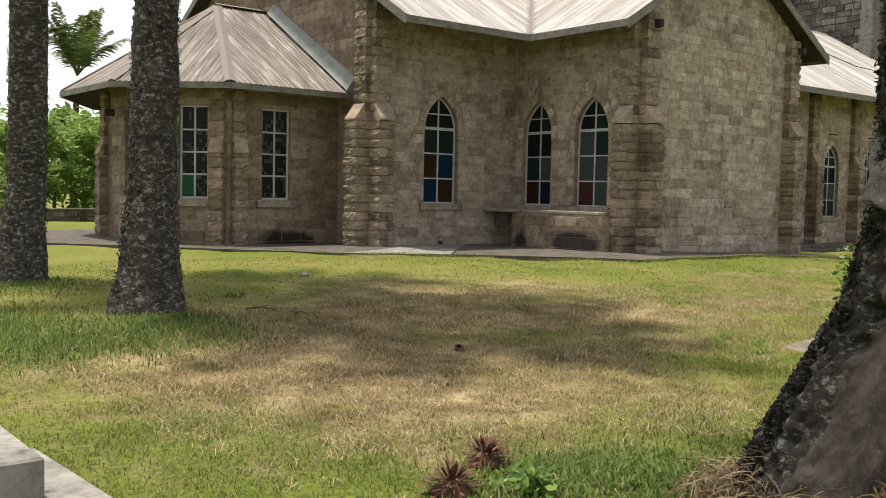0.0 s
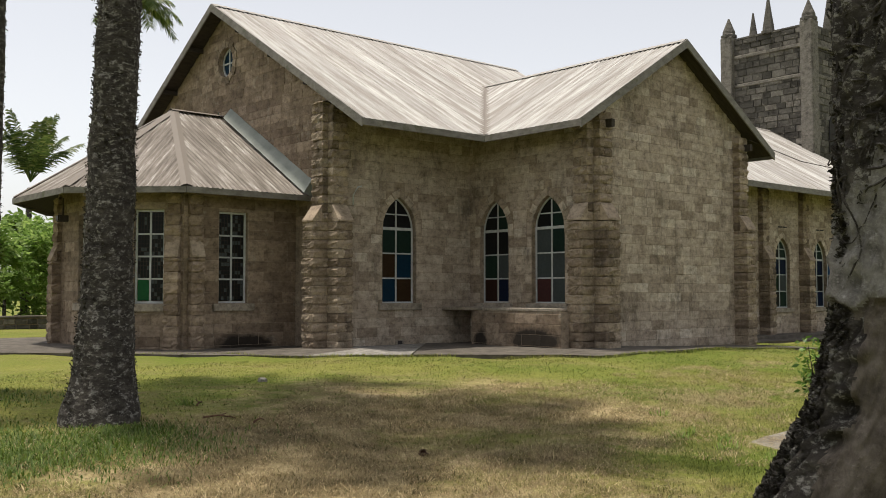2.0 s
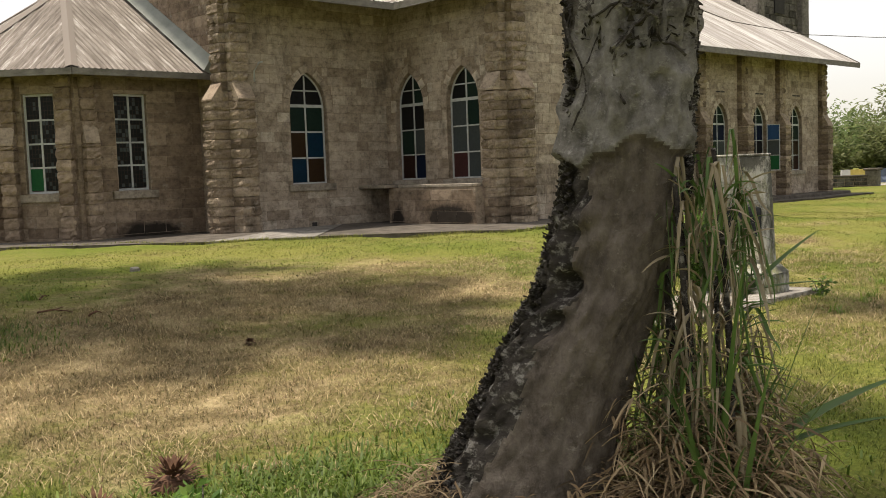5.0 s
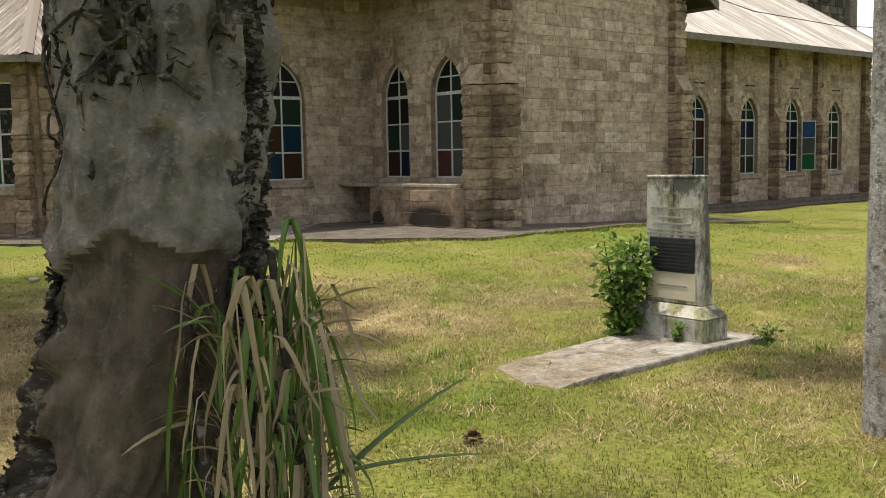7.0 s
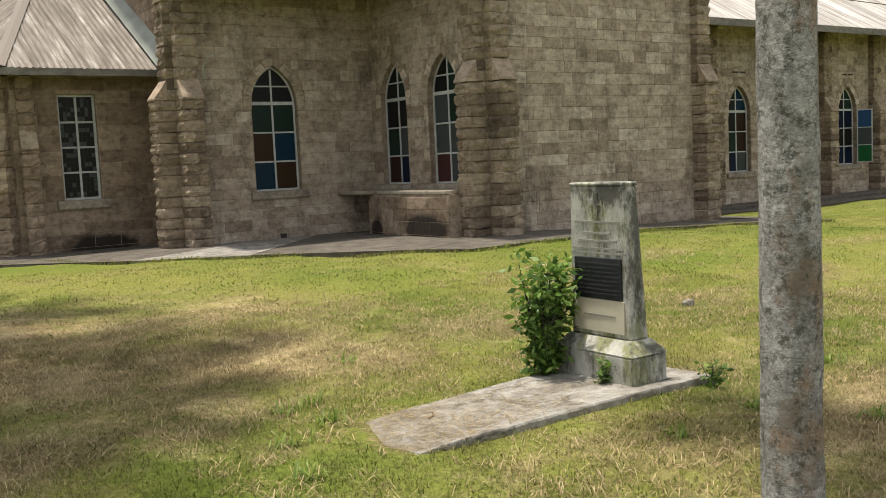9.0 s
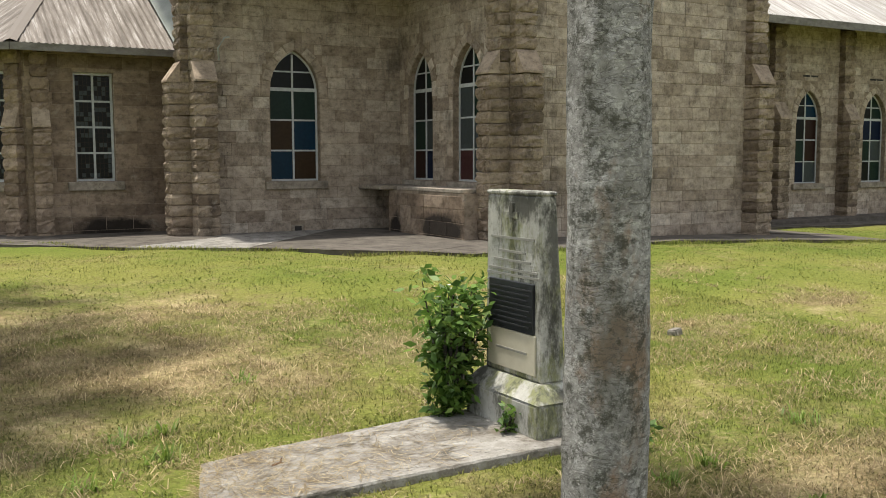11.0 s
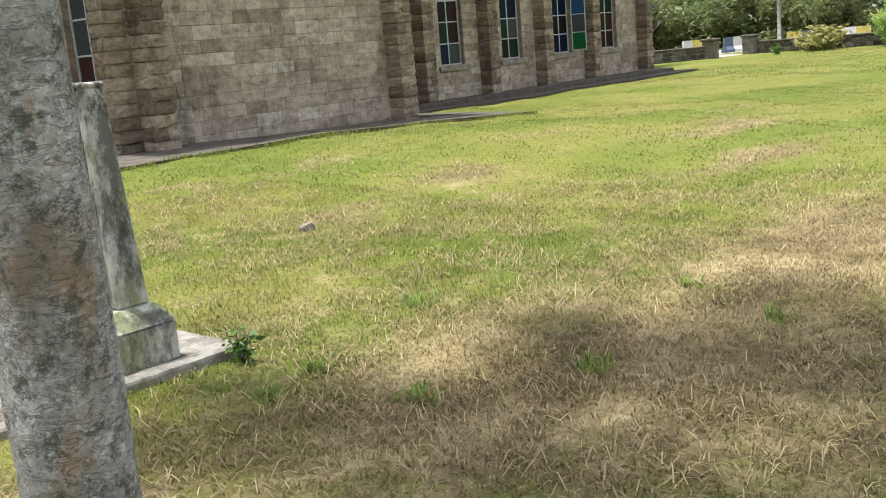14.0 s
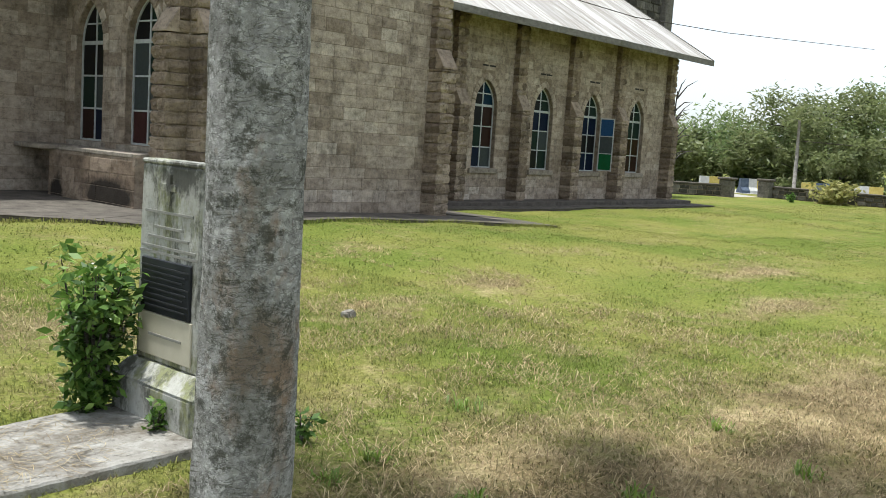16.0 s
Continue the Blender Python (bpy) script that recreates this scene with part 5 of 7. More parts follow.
M_HAY = leaf_material("cut_dry_grass", [(0.0, (0.14, 0.10, 0.055)), (0.5, (0.32, 0.245, 0.14)), (1.0, (0.58, 0.48, 0.30))], rough=0.8, trans=0.3)


def bark_material(name, dark, mid, pale, lichen, scale=6.0, lo=0.5, hi=0.62, stretch=(1, 1, 2.2)):
    m, nt, bs = material(name, 0.95, spec=0.12)
    n1 = world_noise(nt, scale, 9, 0.75, stretch)
    n2 = world_noise(nt, scale * 0.35, 6, 0.7)
    n3 = world_noise(nt, scale * 2.3, 7, 0.75, (1, 1, 1.6))
    col = ramp(nt, n1, [(0.30, dark), (0.52, mid), (0.75, pale)])
    col = mix(nt, ramp(nt, n3, [(lo, (0, 0, 0)), (hi, (0.8, 0.8, 0.8))]), col, lichen)
    col = mix(nt, 0.55, col, ramp(nt, n2, [(0.3, (0.5, 0.48, 0.45)), (0.7, (1.15, 1.15, 1.15))]), "MULTIPLY")
    setc(nt, bs, col)
    bump(nt, math_node(nt, "ADD", n1, math_node(nt, "MULTIPLY", n3, 0.6)), 0.9, 0.04, bs)
    return m


M_BARK = bark_material("dark_fibrous_palm_bark", (0.018, 0.016, 0.014), (0.066, 0.058, 0.050), (0.16, 0.145, 0.125), (0.36, 0.345, 0.31), 6.0, 0.52, 0.62)
M_BARK_BIG = bark_material("pale_grey_peeling_bark", (0.085, 0.078, 0.069), (0.245, 0.231, 0.21), (0.385, 0.367, 0.338), (0.46, 0.442, 0.41), 10.0, 0.54, 0.70, (1, 1, 0.9))
M_BARK_BROWN = bark_material("smooth_dark_brown_bark", (0.05, 0.042, 0.035), (0.15, 0.126, 0.104), (0.24, 0.208, 0.174), (0.32, 0.29, 0.25), 9.0, 0.58, 0.74, (1, 1, 0.7))
M_BARK_GREY = bark_material("grey_lichened_trunk_bark", (0.17, 0.165, 0.158), (0.38, 0.37, 0.358), (0.52, 0.51, 0.495), (0.62, 0.61, 0.595), 20.0, 0.52, 0.60, (1, 1, 1.1))
_m = M_BARK_GREY.node_tree
_bs = _m.nodes["Principled BSDF"]
_src = _bs.inputs["Base Color"].links[0].from_socket
_rust = math_node(_m, "MULTIPLY", ramp(_m, world_noise(_m, 2.6, 6, 0.7, (1, 1, 0.6)), [(0.55, (0, 0, 0)), (0.64, (1, 1, 1))]), 0.75)
_c1 = mix(_m, _rust, _src, (0.25, 0.15, 0.085))
_big = ramp(_m, world_noise(_m, 4.5, 6, 0.7, (1, 1, 0.8)), [(0.48, (0, 0, 0)), (0.62, (0.55, 0.55, 0.55))])
_c1 = mix(_m, _big, _c1, (0.135, 0.128, 0.11))
# fine slanting wrinkles
_geo = _m.nodes.new("ShaderNodeNewGeometry")
_map = _m.nodes.new("ShaderNodeMapping")
_map.inputs["Rotation"].default_value = (0.5, 0.45, 0.0)
_map.inputs["Scale"].default_value = (1.0, 1.0, 2.6)
_m.links.new(_geo.outputs["Position"], _map.inputs[0])
_wr = _m.nodes.new("ShaderNodeTexNoise")
_wr.inputs["Scale"].default_value, _wr.inputs["Detail"].default_value, _wr.inputs["Roughness"].default_value, _wr.inputs["Distortion"].default_value = 11.0, 4, 0.6, 0.8
_m.links.new(_map.outputs[0], _wr.inputs["Vector"])
_line = math_node(_m, "ABSOLUTE", math_node(_m, "SUBTRACT", _wr.outputs["Fac"], 0.5))
_c1 = mix(_m, ramp(_m, _line, [(0.0, (0.7, 0.7, 0.7)), (0.026, (0, 0, 0))]), _c1, (0.10, 0.095, 0.083))
_blk = math_node(_m, "MULTIPLY", ramp(_m, world_noise(_m, 14.0, 9, 0.85), [(0.50, (0, 0, 0)), (0.58, (1, 1, 1))]), 0.82)
_m.links.new(mix(_m, _blk, _c1, (0.06, 0.06, 0.045)), _bs.inputs["Base Color"])
bump(_m, math_node(_m, "ADD", math_node(_m, "MULTIPLY", ramp(_m, _line, [(0.0, (0, 0, 0)), (0.03, (1, 1, 1))]), 0.22), world_noise(_m, 30.0, 7, 0.75)), 0.8, 0.012, _bs)


# ---- trunks and crowns ----
def trunk_mesh(name, axis_pts, radii, mat, seg=28, step=0.06, rough=0.03, ring=0.0, seed=0, carve=False):
    """A trunk along given centres and radii, with lumps, fibres and leaf-scar rings."""
    zs = [p[2] for p in axis_pts]
    z = np.concatenate([np.arange(zs[0], 3.6, step), np.arange(3.6, zs[-1], 0.08)]) if carve else np.arange(zs[0], zs[-1], step)
    zones = np.zeros((len(z), seg), int)
    cx, cy, rr = (np.interp(z, zs, v) for v in ([p[0] for p in axis_pts], [p[1] for p in axis_pts], radii))
    verts = []
    for i, zz in enumerate(z):
        for k in range(seg):
            t = 2 * math.pi * k / seg
            q = Vector((math.cos(t) * 1.6, math.sin(t) * 1.6, zz * 1.8 + seed))
            n = noise.noise(q) * 0.6 + noise.noise(q * 2.7) * 0.35 + noise.noise(q * 7.0) * 0.25
            r = rr[i] + rough * n + ring * (((zz * 1.0 / 0.13) % 1.0) - 0.5)
            if carve:
                around = Vector((math.cos(t), math.sin(t), 0))
                ledge = 2.44 + 0.07 * math.cos(t - 4.0) + 0.13 * noise.noise(around * 2.2 + Vector((0, 0, 3.0)))
                above = min(1.0, max(0.0, (zz - ledge) / 0.03))
                plates = 1 - abs(noise.noise(Vector((around.x * 2.4, around.y * 2.4, zz * 4.5)))) * 2
                fold = max(0.0, 1 - abs(noise.noise(Vector((around.x * 1.3 + 5, around.y * 1.3, zz * 1.6 - 0.5 * t)))) * 7)
                crust = max(0.0, math.cos(t - 2.35)) ** 2 * min(1.0, max(0.0, (2.5 - zz) / 0.2)) if zz < 2.5 else 0.0
                lip = above * max(0.0, 1 - (zz - ledge) / 0.22)
                r += 0.006 * above + lip * (0.014 + 0.02 * noise.noise(around * 3.0)) + above * (0.034 * plates * max(0.0, noise.noise(q * 1.4) + 0.4) + 0.028 * noise.noise(Vector((around.x * 4, around.y * 4, zz * 6))) + 0.016 * noise.noise(Vector((around.x * 9, around.y * 9, zz * 13)))) - 0.014 * (1 - above) * max(0.0, 1 - (ledge - zz) / 0.3)
                r += 0.007 * fold * (1 - above) + crust * (0.05 * noise.noise(Vector((around.x * 7, around.y * 7, zz * 9))) + 0.05 * noise.noise(Vector((around.x * 15, around.y * 15, zz * 20))))
                for ta, za, ra, dep in ((3.16, 1.96, 0.062, 0.11), (3.18, 1.80, 0.055, 0.10), (3.2, 2.25, 0.05, -0.05), (4.25, 2.78, 0.045, 0.035), (3.0, 1.35, 0.06, 0.05)):
                    dd = math.hypot(((t - ta + math.pi) % (2 * math.pi) - math.pi) * rr[i], zz - za) / ra
                    r -= dep * math.exp(-dd ** 4)
                zones[i, k] = 2 if zz + 0.22 * noise.noise(Vector((around.x * 3, around.y * 3, zz * 4))) > 3.06 + 0.10 * math.cos(t - 4.2) else 0 if above > 0.5 else (2 if crust > 0.42 + 0.35 * noise.noise(Vector((around.x * 5, around.y * 5, zz * 6))) else 1)
            verts.append((cx[i] + r * math.cos(t), cy[i] + r * math.sin(t), zz))
    faces = []
    for i in range(len(z) - 1):
        for k in range(seg):
            k2 = (k + 1) % seg
            faces.append((i * seg + k, i * seg + k2, (i + 1) * seg + k2, (i + 1) * seg + k))
    faces.append(tuple(range(seg - 1, -1, -1)))
    faces.append(tuple((len(z) - 1) * seg + k for k in range(seg)))
    g = Geo()
    g.v, g.f = verts, faces
    me = g.mesh(name, mat, smooth=True)
    if carve:
        me.materials.append(M_BARK_BROWN)
        me.materials.append(M_BARK)
        me.polygons.foreach_set("material_index", np.concatenate([zones[:-1].ravel(), [1, 0]]))
    return me


def frond(g, base, direction, length, droop, leaflets=44, width=0.07, leaf=0.55, rng=None):
    """A feather leaf: an arching rib with drooping leaflets on both sides."""
    d = Vector(direction).normalized()
    side = d.cross(Vector((0, 0, 1))).normalized()
    pts = []
    for i in range(13):
        t = i / 12
        p = Vector(base) + d * length * (t - 0.12 * t * t) + Vector((0, 0, -droop * length * t * t))
        pts.append(p)
    g.tube([tuple(p) for p in pts], [0.035 * (1 - 0.85 * i / 12) for i in range(13)], 4, cap=False)
    for i in range(leaflets):
        t = 0.14 + 0.86 * i / leaflets
        k = t * 12
        j = min(11, int(k))
        p = pts[j].lerp(pts[j + 1], k - j)
        tang = (pts[j + 1] - pts[j]).normalized()
        ll = leaf * (0.55 + 0.9 * math.sin(math.pi * min(1, t * 0.95 + 0.05))) * rng.uniform(0.75, 1.15)
        for s in (-1, 1):
            o = (side * s * 0.8 + tang * 0.55 + Vector((0, 0, rng.uniform(-0.55, 0.05)))).normalized()
            tip = p + o * ll + Vector((0, 0, -0.22 * ll))
            midp = p + o * ll * 0.5
            w = tang * width * 0.5
            q = len(g.v)
            g.v += [tuple(p - w * 0.5), tuple(p + w * 0.5), tuple(midp + w), tuple(midp - w), tuple(tip)]
            g.f += [(q, q + 1, q + 2, q + 3), (q + 3, q + 2, q + 4)]


def palm_crown(name, top, fronds, length, mat, parent, seed, droop=(0.25, 0.75), leaf=0.5, up=(0.0, 0.9)):
    rng = random.Random(seed)
    g = Geo()
    for i in range(fronds):
        a = 2 * math.pi * (i * 0.382 + rng.uniform(-0.04, 0.04))
        e = rng.uniform(*up)
        frond(g, top, (math.cos(a), math.sin(a), e), length * rng.uniform(0.8, 1.1), rng.uniform(*droop), leaf=leaf, rng=rng)
    return part(name, g, mat, parent, fix=False)


def palm(label, base, axis_pts, radii, mat, crown_len, seed, rough=0.03, ring=0.0, fronds=26, step=0.06, seg=28, name="palm_tree", carve=False, up=(0.0, 0.9), droop=(0.25, 0.75)):
    t = thing(name, label, "palm", "palms on the lawn")
    part("trunk", trunk_mesh("trunk", axis_pts, radii, mat, seg=seg, step=step, rough=rough, ring=ring, seed=seed, carve=carve), mat, t)
    palm_crown("crown", axis_pts[-1], fronds, crown_len, M_FROND, t, seed, up=up, droop=droop)
    return t


def boots(parent, base, axis_pts, radii, z0, z1, count, seed, mat, arc=(0, 2 * math.pi)):
    """Ragged old leaf bases and fibres on a trunk."""
    rng = random.Random(seed)
    g = Geo()
    zs = [p[2] for p in axis_pts]
    for i in range(count):
        z = rng.uniform(z0, z1)
        x, y, r = (float(np.interp(z, zs, v)) for v in ([p[0] for p in axis_pts], [p[1] for p in axis_pts], radii))
        a = rng.uniform(*arc)
        o = Vector((math.cos(a), math.sin(a), 0))
        tn = Vector((-math.sin(a), math.cos(a), 0))
        p = Vector((x, y, z)) + o * (r - 0.01)
        L, w = rng.uniform(0.02, 0.065), rng.uniform(0.004, 0.022)
        dirv = (o * rng.uniform(0.15, 0.7) + tn * rng.uniform(-0.6, 0.6) + Vector((0, 0, rng.uniform(-0.6, 1.0)))).normalized()
        q = len(g.v)
        g.v += [tuple(p - tn * w), tuple(p + tn * w), tuple(p + dirv * L + tn * w * 0.3), tuple(p + dirv * L * 0.6 + o * 0.02)]
        g.f += [(q, q + 1, q + 2), (q, q + 2, q + 3)]
    part("fibre_coat", g, mat, parent, fix=False, kind="stuff")


# crowns here are out of view; upper trunks bend to aim their shade
ax2 = [(5.22, 10.25, 0.85), (5.24, 10.26, 1.15), (5.27, 10.27, 1.6), (5.30, 10.28, 2.4), (5.36, 10.3, 4.5), (5.42, 10.28, 6.5), (6.9, 9.5, 12.0)]
ra2 = [0.46, 0.42, 0.34, 0.275, 0.24, 0.23, 0.21]
p2 = palm("tall palm with dark fibrous bark and swollen pale-scarred base", None, ax2, ra2, M_BARK, 4.2, 5, rough=0.05)
boots(p2, None, ax2, ra2, 1.2, 6.5, 2600, 1, M_BARK)
ax1 = [(4.80, 13.75, 0.85), (4.82, 13.76, 1.15), (4.86, 13.78, 1.7), (4.92, 13.8, 2.6), (5.0, 13.85, 7.0), (6.2, 13.0, 12.5)]
ra1 = [0.40, 0.36, 0.30, 0.26, 0.23, 0.21]
p1 = palm("tall grey-barked palm standing beside a darker one", None, ax1, ra1, M_BARK, 4.2, 9, rough=0.05)
boots(p1, None, ax1, ra1, 1.2, 6.5, 1500, 2, M_BARK)
axb = [(5.58, 2.34, 0.78), (5.63, 2.29, 1.1), (5.74, 2.19, 1.5), (5.89, 2.05, 1.95), (5.97, 1.98, 2.35), (6.0, 1.96, 2.8), (6.02, 1.95, 13.0)]
rab = [0.44, 0.38, 0.31, 0.262, 0.255, 0.25, 0.22]
pb = palm("leaning palm with bare grey swollen trunk and root mat", None, axb, rab, M_BARK_BIG, 3.4, 23, rough=0.06, step=0.016, seg=128, fronds=11, carve=True)
boots(pb, None, axb, rab, 2.9, 6.0, 4200, 3, M_BARK)
boots(pb, None, axb, rab, 0.85, 2.45, 5200, 13, M_BARK, (1.5, 2.75))
boots(pb, None, axb, rab, 2.3, 3.2, 1600, 17, M_BARK, (-1.25, 0.4))
boots(pb, None, axb, rab, 2.55, 3.2, 700, 18, M_BARK, (1.9, 2.6))
# unseen upper lean and crown, added to drop shade on the lawn beyond
axp = [(10.83, 2.30, 0.85), (10.83, 2.30, 1.05), (10.83, 2.30, 1.5), (10.83, 2.30, 2.5), (10.83, 2.30, 4.3), (12.0, 3.3, 13.0)]
rap = [0.145, 0.14, 0.136, 0.132, 0.13, 0.125]
pp = palm("slim straight palm trunk with grey lichened bark", None, axp, rap, M_BARK_GREY, 3.6, 31, fronds=10, rough=0.013, ring=0.0012, step=0.025, seg=48)

# ---- memorial ----
M_MEM, _nt, _bs = material("lichened_white_stone", 0.88, spec=0.15)
_c = ramp(_nt, world_noise(_nt, 6.0, 7, 0.7, (1, 1, 0.5)), [(0.3, (0.30, 0.295, 0.26)), (0.7, (0.52, 0.51, 0.46))])
_c = mix(_nt, ramp(_nt, world_noise(_nt, 3.4, 8, 0.72, (1.2, 1.2, 0.5)), [(0.50, (0, 0, 0)), (0.60, (0.85, 0.85, 0.85))]), _c, (0.20, 0.21, 0.085))
_c = mix(_nt, ramp(_nt, world_noise(_nt, 4.2, 9, 0.8, (1.3, 1.3, 0.5)), [(0.50, (0, 0, 0)), (0.60, (0.85, 0.85, 0.85))]), _c, (0.07, 0.07, 0.056))
_c = mix(_nt, ramp(_nt, world_noise(_nt, 11.0, 8, 0.75), [(0.52, (0, 0, 0)), (0.68, (0.6, 0.6, 0.6))]), _c, (0.17, 0.17, 0.145))
for (sx, sy, sz), (ex, ey, ez), amount in (((12.38, 5.0, 2.44), (0.2, 0.36, 0.15), 0.85), ((12.47, 4.79, 2.1), (0.09, 0.06, 0.75), 0.8), ((12.5, 4.7, 1.22), (0.14, 0.1, 0.12), 0.8)):
    _mp = _nt.nodes.new("ShaderNodeMapping")
    _mp.inputs["Scale"].default_value, _mp.inputs["Location"].default_value = (1 / ex, 1 / ey, 1 / ez), (-sx / ex, -sy / ey, -sz / ez)
    _nt.links.new(_nt.nodes.new("ShaderNodeNewGeometry").outputs["Position"], _mp.inputs[0])
    _ln = _nt.nodes.new("ShaderNodeVectorMath")
    _ln.operation = "LENGTH"
    _nt.links.new(_mp.outputs[0], _ln.inputs[0])
    _d = math_node(_nt, "ADD", math_node(_nt, "MULTIPLY", _ln.outputs["Value"], 0.30), math_node(_nt, "MULTIPLY", world_noise(_nt, 12.0, 8, 0.8, (1, 1, 0.6)), 0.9))
    _c = mix(_nt, ramp(_nt, _d, [(0.56, (amount, amount, amount)), (0.72, (0, 0, 0))]), _c, (0.05, 0.049, 0.04))
setc(_nt, _bs, _c)
bump(_nt, world_noise(_nt, 30.0, 6, 0.7), 0.4, 0.01, _bs)
M_CREAM = simple("cream_stone_panel", (0.46, 0.42, 0.31), (0.58, 0.54, 0.43), 3.0, 0.7, bumps=0.1)
M_PLAQUE = simple("black_slate_plaque", (0.012, 0.013, 0.016), (0.028, 0.03, 0.034), 9.0, 0.45, bumps=0.05)
M_INK = simple("worn_grey_lettering", (0.22, 0.215, 0.19), (0.33, 0.32, 0.28), 20.0, 0.8)
M_INK_D = simple("faint_plaque_lettering", (0.026, 0.027, 0.03), (0.042, 0.043, 0.046), 20.0, 0.6)
M_SLAB, _nt, _bs = material("weathered_grave_concrete", 0.93, spec=0.12)
_c = ramp(_nt, world_noise(_nt, 7.0, 8, 0.72), [(0.3, (0.20, 0.182, 0.155)), (0.5, (0.31, 0.292, 0.26)), (0.7, (0.43, 0.415, 0.38))])
_c = mix(_nt, ramp(_nt, world_noise(_nt, 1.9, 7, 0.75), [(0.48, (0, 0, 0)), (0.60, (0.85, 0.85, 0.85))]), _c, (0.15, 0.128, 0.10))
_c = mix(_nt, ramp(_nt, world_noise(_nt, 3.6, 8, 0.8, (0.6, 1.6, 1)), [(0.54, (0, 0, 0)), (0.62, (0.9, 0.9, 0.9))]), _c, (0.085, 0.076, 0.062))
_c = mix(_nt, ramp(_nt, world_noise(_nt, 26.0, 5, 0.7), [(0.56, (0, 0, 0)), (0.66, (0.6, 0.6, 0.6))]), _c, (0.10, 0.09, 0.075))
setc(_nt, _bs, _c)
bump(_nt, world_noise(_nt, 14.0, 9, 0.75), 0.9, 0.02, _bs)
grave = thing("grave_slab", "low mottled concrete grave slab littered with dry straw", "grave slab")
g = Geo()
def slab_top(a, b):
    """Height and place on the grave slab: a along it from the sunken end, b across it."""
    x0, x1 = 9.99 + 0.03 * b, 12.96 - 0.04 * b
    y0, y1 = 4.60 - 0.09 * a, 5.42 + 0.16 * a
    x, y = x0 + (x1 - x0) * a, y0 + (y1 - y0) * b
    e = (0.010 * noise.noise(Vector((a * 31, b * 14, 4.0))) + 0.008 * noise.noise(Vector((a * 90, b * 40, 7.0)))) * (1 if b in (0.0, 1.0) or a in (0.0, 1.0) else 0)
    wear = 0.045 * max(0.0, 1 - a * 4) ** 2
    return x + (e if a in (0.0, 1.0) else 0), y + (e if b in (0.0, 1.0) else 0), 0.935 + 0.048 * min(1.0, a * 1.6) - wear + 0.007 * noise.noise(Vector((x * 2.2, y * 2.2, 1.0))) + 0.003 * noise.noise(Vector((x * 9, y * 9, 2.0)))


NA, NB = 60, 20
g.v = [slab_top(ia / NA, ib / NB) for ia in range(NA + 1) for ib in range(NB + 1)]
top_n = len(g.v)
g.f = [(ia * (NB + 1) + ib, (ia + 1) * (NB + 1) + ib, (ia + 1) * (NB + 1) + ib + 1, ia * (NB + 1) + ib + 1) for ia in range(NA) for ib in range(NB)]
rim = [ia * (NB + 1) for ia in range(NA)] + [NA * (NB + 1) + ib for ib in range(NB)] + [ia * (NB + 1) + NB for ia in range(NA, 0, -1)] + [ib for ib in range(NB, 0, -1)]
for drop, push in ((0.014, 0.010), (0.16, 0.016)):
    for q in rim:
        x, y, z = g.v[q]
        d = Vector((x - 11.5, y - 5.0, 0)).normalized()
        g.v.append((x + d.x * push, y + d.y * push, z - drop + 0.004 * noise.noise(Vector((x * 14, y * 14, drop * 50)))))
k = len(rim)
for i in range(k):
    j = (i + 1) % k
    g.f += [(rim[i], top_n + i, top_n + j, rim[j]), (top_n + i, top_n + k + i, top_n + k + j, top_n + j)]
part("slab", g, M_SLAB, grave)
mem = thing("memorial_stone", "upright lichen-streaked white memorial stone with a black plaque", "memorial")
g = Geo()
g.box(12.26, 12.645, 4.67, 5.53, 0.965, 1.20)
part("plinth", bevel_mesh(g.mesh("plinth", M_MEM), 0.02), M_MEM, mem)
g = Geo()
lo, hi = (12.26, 12.645, 4.67, 5.53), (12.352, 12.575, 4.765, 5.46)
g.v = [(lo[0], lo[2], 1.2), (lo[1], lo[2], 1.2), (lo[1], lo[3], 1.2), (lo[0], lo[3], 1.2), (hi[0], hi[2], 1.30), (hi[1], hi[2], 1.30), (hi[1], hi[3], 1.30), (hi[0], hi[3], 1.30)]
g.f = [(0, 1, 5, 4), (1, 2, 6, 5), (2, 3, 7, 6), (3, 0, 4, 7), (4, 5, 6, 7), (3, 2, 1, 0)]
part("chamfered_base", g, M_MEM, mem)
g = Geo()
g.v = [(12.37, 4.785, 1.30), (12.565, 4.785, 1.30), (12.565, 5.44, 1.30), (12.37, 5.44, 1.30), (12.372, 4.81, 2.49), (12.50, 4.81, 2.49), (12.50, 5.42, 2.49), (12.372, 5.42, 2.49)]
g.f = [(0, 3, 2, 1), (4, 5, 6, 7), (0, 1, 5, 4), (1, 2, 6, 5), (2, 3, 7, 6), (3, 0, 4, 7)]
part("headstone", bevel_mesh(g.mesh("headstone", M_MEM), 0.012), M_MEM, mem)
g = Geo()
g.box(12.366, 12.507, 4.804, 5.426, 2.49, 2.52)
part("cap", bevel_mesh(g.mesh("cap", M_MEM), 0.01), M_MEM, mem)
g = Geo()
g.box(12.357, 12.373, 4.84, 5.39, 1.34, 1.60)
part("lower_panel", bevel_mesh(g.mesh("lower_panel", M_CREAM), 0.004), M_CREAM, mem)
g = Geo()
g.box(12.352, 12.374, 4.86, 5.37, 1.605, 1.93)
part("plaque", bevel_mesh(g.mesh("plaque", M_PLAQUE), 0.004), M_PLAQUE, mem, "black slate plaque")
g = Geo()
g.box(12.355, 12.372, 5.095, 5.135, 2.26, 2.44)
g.box(12.356, 12.372, 5.045, 5.185, 2.34, 2.38)
part("cross", g, M_MEM, mem, "small carved relief cross")
